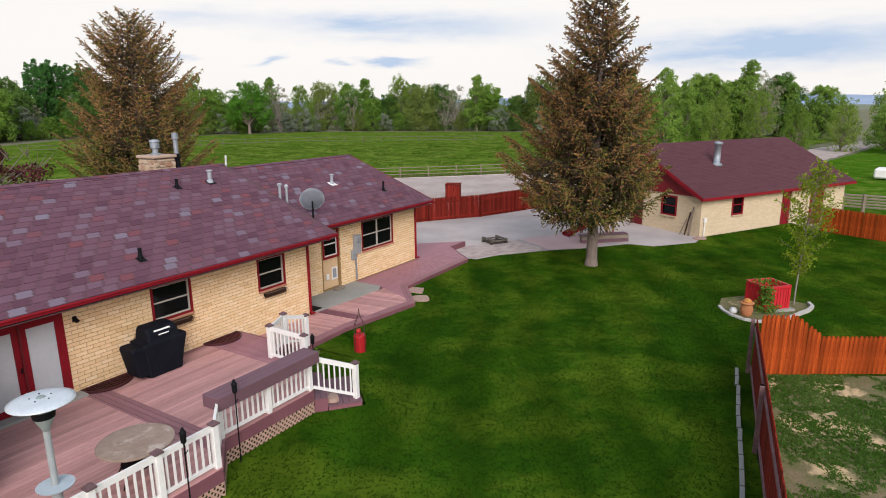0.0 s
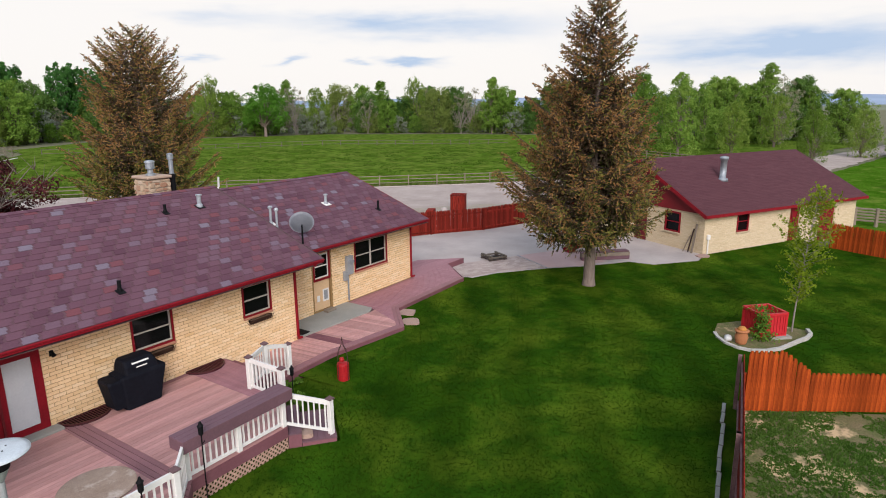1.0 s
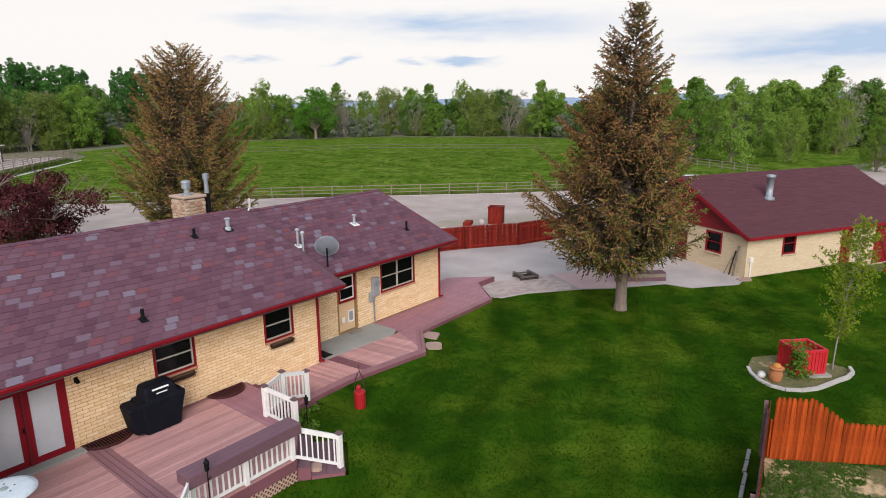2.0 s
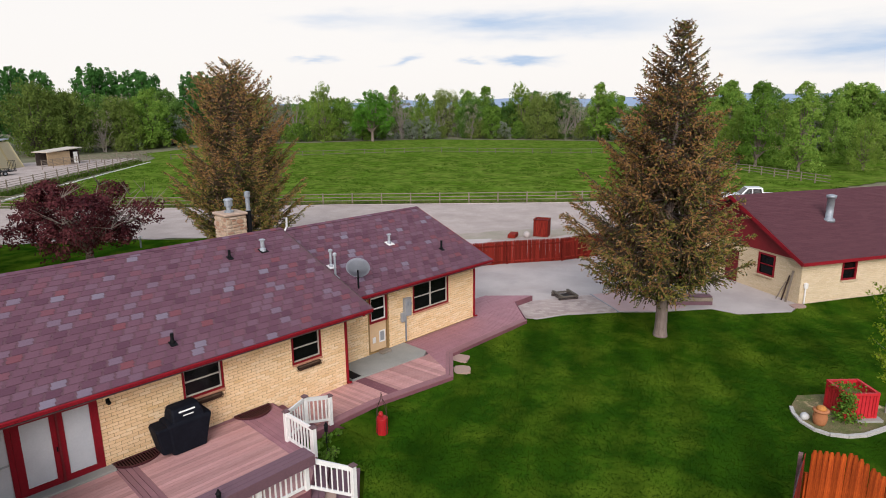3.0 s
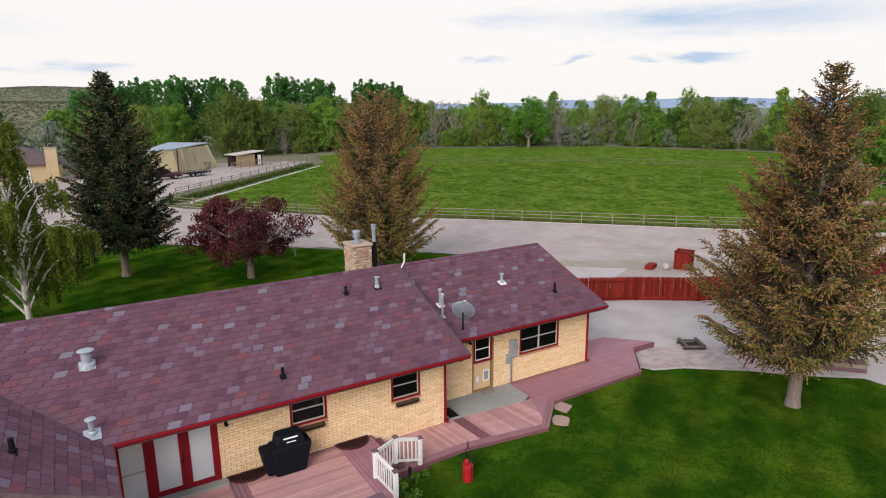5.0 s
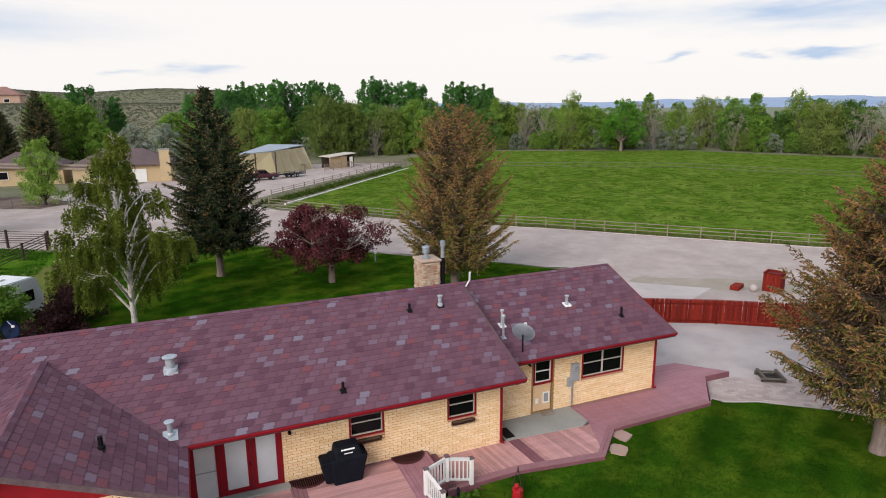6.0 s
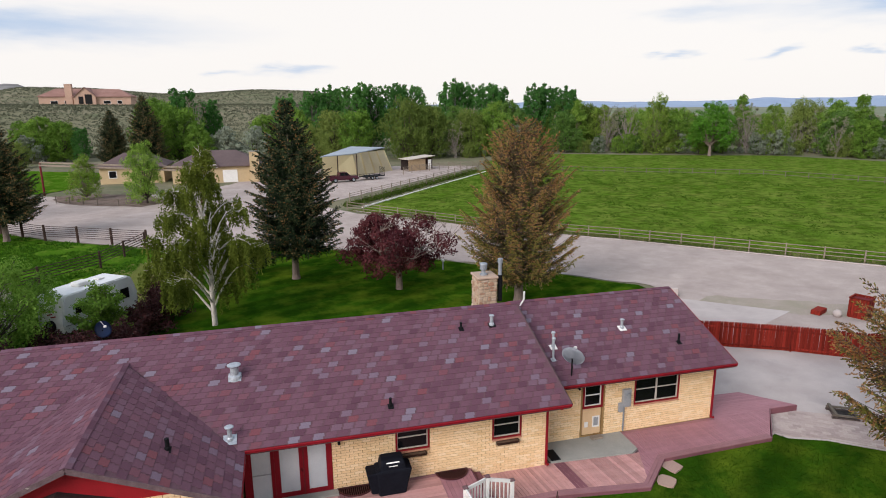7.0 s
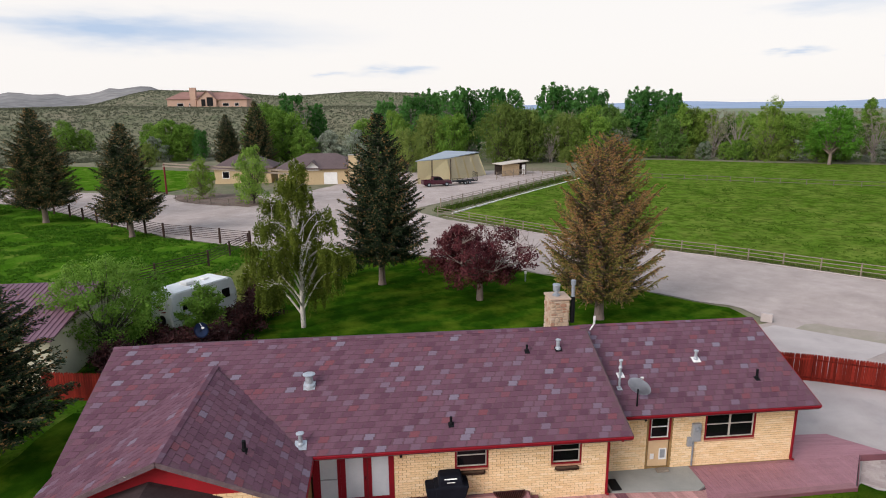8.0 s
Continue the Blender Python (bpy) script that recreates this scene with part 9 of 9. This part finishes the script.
solid("pale_stone", bm, M["concrete"], "pale round stone beside the planter", "stone", smooth=True)
solid("weedy_verge", sheet([(19.5, 16.8), (24, 12.6), (31, 8.2), (33, 9.4), (28, 13.4), (22, 17.6)], 0.012, 0.5, 31), surf("thin_grass_gravel", (0.35, 0.29, 0.24), (0.29, 0.26, 0.19), 0.5, 0.95, 0.4, 20.0, stain=0.3, spots=(0.6, 0.5, 0.68, (0.36, 0.31, 0.26))), "thin weedy strip in the gravel", "ground", "structure")
gf = thing("timber_gateway", "tall red timber gate frame beside the garage", "gate", (34.0, 0.1, -0.4))
part("post", B(34.0, 0.1, 2.5, 0.3, 0.3, 6.2), M["redtrim"], gf)
part("post", B(31.4, 2.4, 2.5, 0.3, 0.3, 6.2), M["redtrim"], gf)
part("crossbeam", Bm((34.4, -0.25, 5.35), (31.0, 2.75, 5.35), 0.2, 0.3), M["fencewood"], gf, "weathered crossbeam")
part("crossbeam", Bm((34.0, 0.1, 2.9), (31.4, 2.4, 2.9), 0.14, 0.22), M["fencewood"], gf)
yl = thing("yard_marker", "small grey post marker on the lawn edge", "post", (4.0, 30.3, -0.4))
part("post", B(4.0, 30.3, 0.0, 0.1, 0.1, 0.9), M["greypaint"], yl)
part("head", B(4.0, 30.3, 0.42, 0.22, 0.14, 0.2, bevel=0.03), M["white"], yl)
ab = thing("entry_frame", "long weathered timber entry beams on tall reddish posts", "gate", (-46.2, 93.5, -0.45))
for k in (0, 1):
    part("beam", Bm((-46.2, 93.5 - 0.4 * k, 4.92 - 0.42 * k), (-20.4, 75.6 - 0.4 * k, 4.92 - 0.42 * k), 0.26, 0.24), M["fencewood"], ab)
for x, y in ((-46.2, 93.5), (-20.4, 75.6)):
    part("post", Tb((x, y, -0.6), (x, y, 4.8), 0.17, 0.14, 10), M["darkred"], ab, "reddish timber post")
solid("bare_pen", sheet([(-44.5, 91.0), (-40.7, 82.3), (-35, 78.6), (-28.5, 75.8), (-25.4, 78.6), (-27, 84.5), (-33, 90), (-38, 92.5)], 0.02, 0.5, 36), surf("trampled_soil", (0.165, 0.122, 0.100), (0.225, 0.172, 0.145), 0.4, 0.95, 0.5, 12.0, stain=0.3, spots=(0.5, 0.50, 0.70, (0.115, 0.088, 0.070)), spec=0.0), "dark trampled soil of a small pen", "dirt", "structure")
solid("concrete_block", B(18.5, 18.3, -0.1, 0.75, 0.3, 0.65, rz=-40, bevel=0.03), M["concrete"], "pale concrete block at the drive corner", "block")
solid("drive_slab", prism([(13.5, 15.6), (18.6, 17.6), (24, 13), (17, 9.8)], -0.6, -0.40), M["concrete"], "pale concrete driveway apron", "driveway", "structure")

solid("mown_track", sheet([(-22.8, 40), (-17.6, 42.2), (-16.4, 31), (-16.8, 25), (-18.4, 22.5), (-22, 26), (-24, 31), (-24.2, 36)], 0.065, 0.3, 33), surf("dry_mown_grass", (0.15, 0.150, 0.045), (0.095, 0.125, 0.028), 0.8, 0.95, 0.5, 14.0, stain=0.4, spots=(0.5, 0.52, 0.72, (0.20, 0.17, 0.075)), spec=0.0), "tan mown grass beside the trailer", "grass", "structure")

# ---- grass, weeds, sagebrush ----
def scatter(name, label, category, mat, n, place, h, w, seed, blades=3, lean=(0.15, 0.75)):
    """Many small tufts of grass as one object."""
    rnd = random.Random(seed)
    V, F = [], []
    for _ in range(n):
        p = place(rnd)
        if p is None:
            continue
        x, y, z, k = p
        for _ in range(blades):
            a = rnd.uniform(0, 6.283)
            L = h * k * rnd.uniform(0.6, 1.3)
            lean_ = rnd.uniform(*lean) * L
            c, s = math.cos(a), math.sin(a)
            ox, oy = rnd.gauss(0, w), rnd.gauss(0, w)
            i = len(V)
            V += [(x + ox - s * w, y + oy + c * w, z), (x + ox + s * w, y + oy - c * w, z), (x + ox + c * lean_, y + oy + s * lean_, z + L)]
            F.append((i, i + 1, i + 2))
    me = bpy.data.meshes.new(name)
    me.from_pydata(V, [], F)
    me.materials.append(mat)
    return tagged(new(name, me), label, category, kind="stuff")


def in_poly(x, y, poly):
    c = False
    for i in range(len(poly)):
        (x0, y0), (x1, y1) = poly[i], poly[i - 1]
        if (y0 > y) != (y1 > y) and x < (x1 - x0) * (y - y0) / (y1 - y0) + x0:
            c = not c
    return c


M["blade"] = leafy("lawn_blades", [(0.022, 0.063, 0.0035), (0.028, 0.075, 0.004), (0.046, 0.097, 0.006), (0.082, 0.130, 0.011)], 0.8, 0.7, 0.22, 1.4, 0.0)
M["tuft"] = leafy("pasture_tuft_blades", [(0.045, 0.110, 0.008), (0.070, 0.145, 0.012), (0.11, 0.18, 0.022)], 0.8, 0.6)
M["weed"] = leafy("weed_blades", [(0.06, 0.10, 0.015), (0.10, 0.15, 0.028), (0.15, 0.19, 0.05), (0.24, 0.22, 0.10)], 0.8, 0.4)
M["pen"] = leafy("pen_clover", [(0.055, 0.13, 0.016), (0.09, 0.18, 0.028), (0.13, 0.225, 0.045), (0.19, 0.25, 0.075)], 0.8, 0.5)
M["paddockblade"] = leafy("paddock_blades", [(0.035, 0.110, 0.008), (0.06, 0.155, 0.010), (0.10, 0.20, 0.018)], 0.8, 0.5)
M["sage"] = leafy("sagebrush", [(0.100, 0.108, 0.068), (0.128, 0.134, 0.090), (0.155, 0.158, 0.112)], 0.9, 0.4)


def on_lawn(rnd):
    x, y = rnd.uniform(-10, 29.5), rnd.uniform(-22, 0)
    z = ground_z(x, y) + 0.055
    banked = False
    for b in BANKS:
        h = b.ray_cast(Vector((x, y, 3)), Vector((0, 0, -1)))[0]
        if h is not None:
            z, banked = max(z, h.z - 0.005), True
    return (x, y, z, 1.0) if banked or in_poly(x, y, LAWN_S) and not (x < -3 and y > -5.9) and not (x < 11 and y > -1.2) else None


def on_dirt(rnd):
    x, y = rnd.uniform(-4, 9), rnd.uniform(-26, -14)
    k = noise.noise(Vector((x * 0.7, y * 0.7, 3))) + 0.6 * noise.noise(Vector((x * 2.3, y * 2.3, 8)))
    return (x, y, ground_z(x, y) + 0.045, 0.7 + k) if in_poly(x, y, DIRT) and k > -0.22 else None


def on_pasture(rnd):
    x, y = rnd.uniform(5, 120), rnd.uniform(0, 130)
    k = noise.noise(Vector((x * 0.25, y * 0.25, 5)))
    return (x, y, ground_z(x, y) + 0.02, 0.8 + k) if in_poly(x, y, PAST) and k > 0.0 and math.hypot(x, y) < 105 else None


def on_paddock(rnd):
    x, y = rnd.uniform(-75, -22), rnd.uniform(10, 85)
    k = noise.noise(Vector((x * 0.3, y * 0.3, 7)))
    return (x, y, ground_z(x, y) + 0.02, 0.9 + k) if in_poly(x, y, FIELD) and k > -0.2 else None


scatter("lawn_blade_cover", "short mown grass blades", "grass", M["blade"], 170000, on_lawn, 0.020, 0.018, 1, 3, (0.8, 2.2))
scatter("pen_weeds", "ragged weeds in the dirt pen", "weeds", M["pen"], 48000, on_dirt, 0.06, 0.026, 2, 5)
scatter("pasture_tufts", "darker grass tufts in the pasture", "grass", M["tuft"], 40000, on_pasture, 0.10, 0.11, 3, 4)
scatter("paddock_tufts", "long paddock grass", "grass", M["paddockblade"], 36000, on_paddock, 0.16, 0.10, 4, 4, (0.5, 1.4))


def verge(rnd):
    f = rnd.random()
    x, y = 1.2 + 31 * f + rnd.gauss(0, 0.5), 66.6 + 37.5 * f + rnd.gauss(0, 0.5)
    return x - 1.2, y + 1.0, ground_z(x, y), rnd.uniform(0.5, 1.2)


def roadside(rnd):
    pts = [(0, 63.8), (12.9, 48.2), (25.5, 37.5), (42.9, 19.9), (55.9, 8.6)]
    k = rnd.randrange(4)
    f = rnd.random()
    x = pts[k][0] + (pts[k + 1][0] - pts[k][0]) * f + rnd.gauss(0, 0.25)
    y = pts[k][1] + (pts[k + 1][1] - pts[k][1]) * f + rnd.gauss(0, 0.25)
    return x, y, ground_z(x, y), rnd.uniform(0.3, 1.0)


scatter("verge_weeds", "weeds along the corral fence", "weeds", M["weed"], 3000, verge, 0.5, 0.09, 5, 4)
scatter("roadside_weeds", "weeds along the road fence", "weeds", M["weed"], 4000, roadside, 0.3, 0.05, 6, 3)


def on_hill(rnd):
    d, az = 200 + 330 * rnd.random() ** 1.3, radians(rnd.uniform(-42, 9))
    x, y = -8 + d * math.sin(az), -20 + d * math.cos(az)
    return x, y, terrain(x, y) - 0.1, rnd.uniform(0.5, 1.4)


scatter("sagebrush_cover", "low grey-green sagebrush on the hillside", "sagebrush", M["sage"], 46000, on_hill, 0.5, 0.28, 7, 4)


# ---- bricks and shingles ----
brickwork(walls, (-8.16, 0), 0, 8.16, 0.0, 2.85, [(2.25, 3.5, 1.48, 2.56), (5.9, 7.07, 1.40, 2.52)], (0.0, 6.0, 0.4, 2.4), M["brick_far"], 1)
brickwork(wall_wing, (0, 1.38), 0, 8.5, 0.04, 2.75, [(2.1, 3.18, 0.0, 2.55), (4.56, 6.74, 1.16, 2.51)], None, M["brick_far"], 2)
brickwork(ell_front, (-19.0, EFRONT + 0.515), 0, 7.8, 1.2, 2.85, [], None, M["brick_far"], 5)
brickwork(ell_front, (-18.2, EFRONT + 0.515), 0, 6.3, 2.85, 3.16, [], None, M["brick_far"], 6)
brickwork(gw, (GX, GY), GA, GLEN, -0.62, 1.95, [(o[0] - 0.08, o[1] + 0.08, o[2] - 0.1, o[3] + 0.08) for o in GOP], None, M["gbrick"], 3)
brickwork(gs, (sp[0], sp[1]), GA - 90, GDEP, -0.62, 1.95, [(o[0] - 0.08, o[1] + 0.08, o[2] - 0.1, o[3] + 0.08) for o in GOPS], None, M["gbrick"], 4)
shingles(roof_main, (RX0, EAVE_Y - 0.02, EAVE_Z - 0.008), (1, 0, 0), (0, RIDGE_Y - EAVE_Y, RIDGE_Z - EAVE_Z), (RX1 - RX0, ML), in_main, (8.2, 14.5, 0.0, 3.6), M["shingle_rest"], 11)
shingles(roof_wing, (-0.3, WE_Y - 0.02, WE_Z - 0.008), (1, 0, 0), (0, WR_Y - WE_Y, WR_Z - WE_Z), (WX1 + 0.3, WL), in_wing, None, M["shingle_rest"], 12)
shingles(roof_ell, (EEAVE, EFRONT, EEZ), (0, 1, 0), (EX - EEAVE, 0, EZ - EEZ), (7.0, EL), in_ell, None, M["shingle_rest"], 13)
shingles(roof_ell, (-19.35, EFRONT, EEZ), (0, 1, 0), (EX + 19.35, 0, EZ - EEZ), (7.0, EL), in_ell, None, M["shingle_rest"], 14)
GSL = math.hypot(GRY + 0.45, GRZ - GEZ)
rnd = random.Random(15)
V, F = [], []
gu = (Vector(gpt(1, 0, 0)) - Vector(gpt(0, 0, 0))).normalized()
gsl = (Vector(gpt(0, GRY + 0.45, GRZ)) - Vector(gpt(0, 0, GEZ))).normalized()
gn = gu.cross(gsl)
go = Vector(gpt(-0.45, -0.47, GEZ))
for r in range(int(GSL / 0.145)):
    c = 0.03 - rnd.uniform(0, 0.9)
    while c < GLEN + 0.87:
        w = rnd.uniform(0.35, 1.0)
        c0, c1 = max(c, 0.03), min(c + w, GLEN + 0.87)
        if c1 - c0 > 0.05:
            i = len(V)
            h0 = r * 0.145
            for cc, hh, nn in ((c0, h0, 0.012), (c1 - 0.004, h0, 0.012), (c1 - 0.004, h0 + 0.15, 0.006), (c0, h0 + 0.15, 0.006), (c0, h0, 0.002), (c1 - 0.004, h0, 0.002)):
                V.append(tuple(go + gu * cc + gsl * hh + gn * nn))
            F += [(i, i + 1, i + 2, i + 3), (i + 4, i + 5, i + 1, i)]
        c += w
raw("shingle_field", V, F, M["gshingle"], groof)
bm = bmesh.new()
for x0, x1, y, z in ((RX0, RX1, RIDGE_Y, RIDGE_Z), (RX1, WX1, WR_Y, WR_Z)):
    n = int((x1 - x0) / 0.25)
    for i in range(n):
        x = x0 + (x1 - x0) * (i + 0.5) / n
        for s in (-1, 1):
            box(bm, x, y + s * 0.075, z - 0.005, 0.27, 0.17, 0.012, rx=-s * 20, ry=1.2)
tagged(part("ridge_capping", bm, M["shingle_rest"], roof_main), kind="stuff")
bm = bmesh.new()
n = int((EPEAK - EFRONT) / 0.25)
for i in range(n):
    y = EFRONT + (EPEAK - EFRONT) * (i + 0.5) / n
    for s in (-1, 1):
        box(bm, EX + s * 0.075, y, EZ - 0.005, 0.17, 0.27, 0.012, ry=s * 21)
tagged(part("ridge_capping", bm, M["shingle_rest"], roof_ell), kind="stuff")
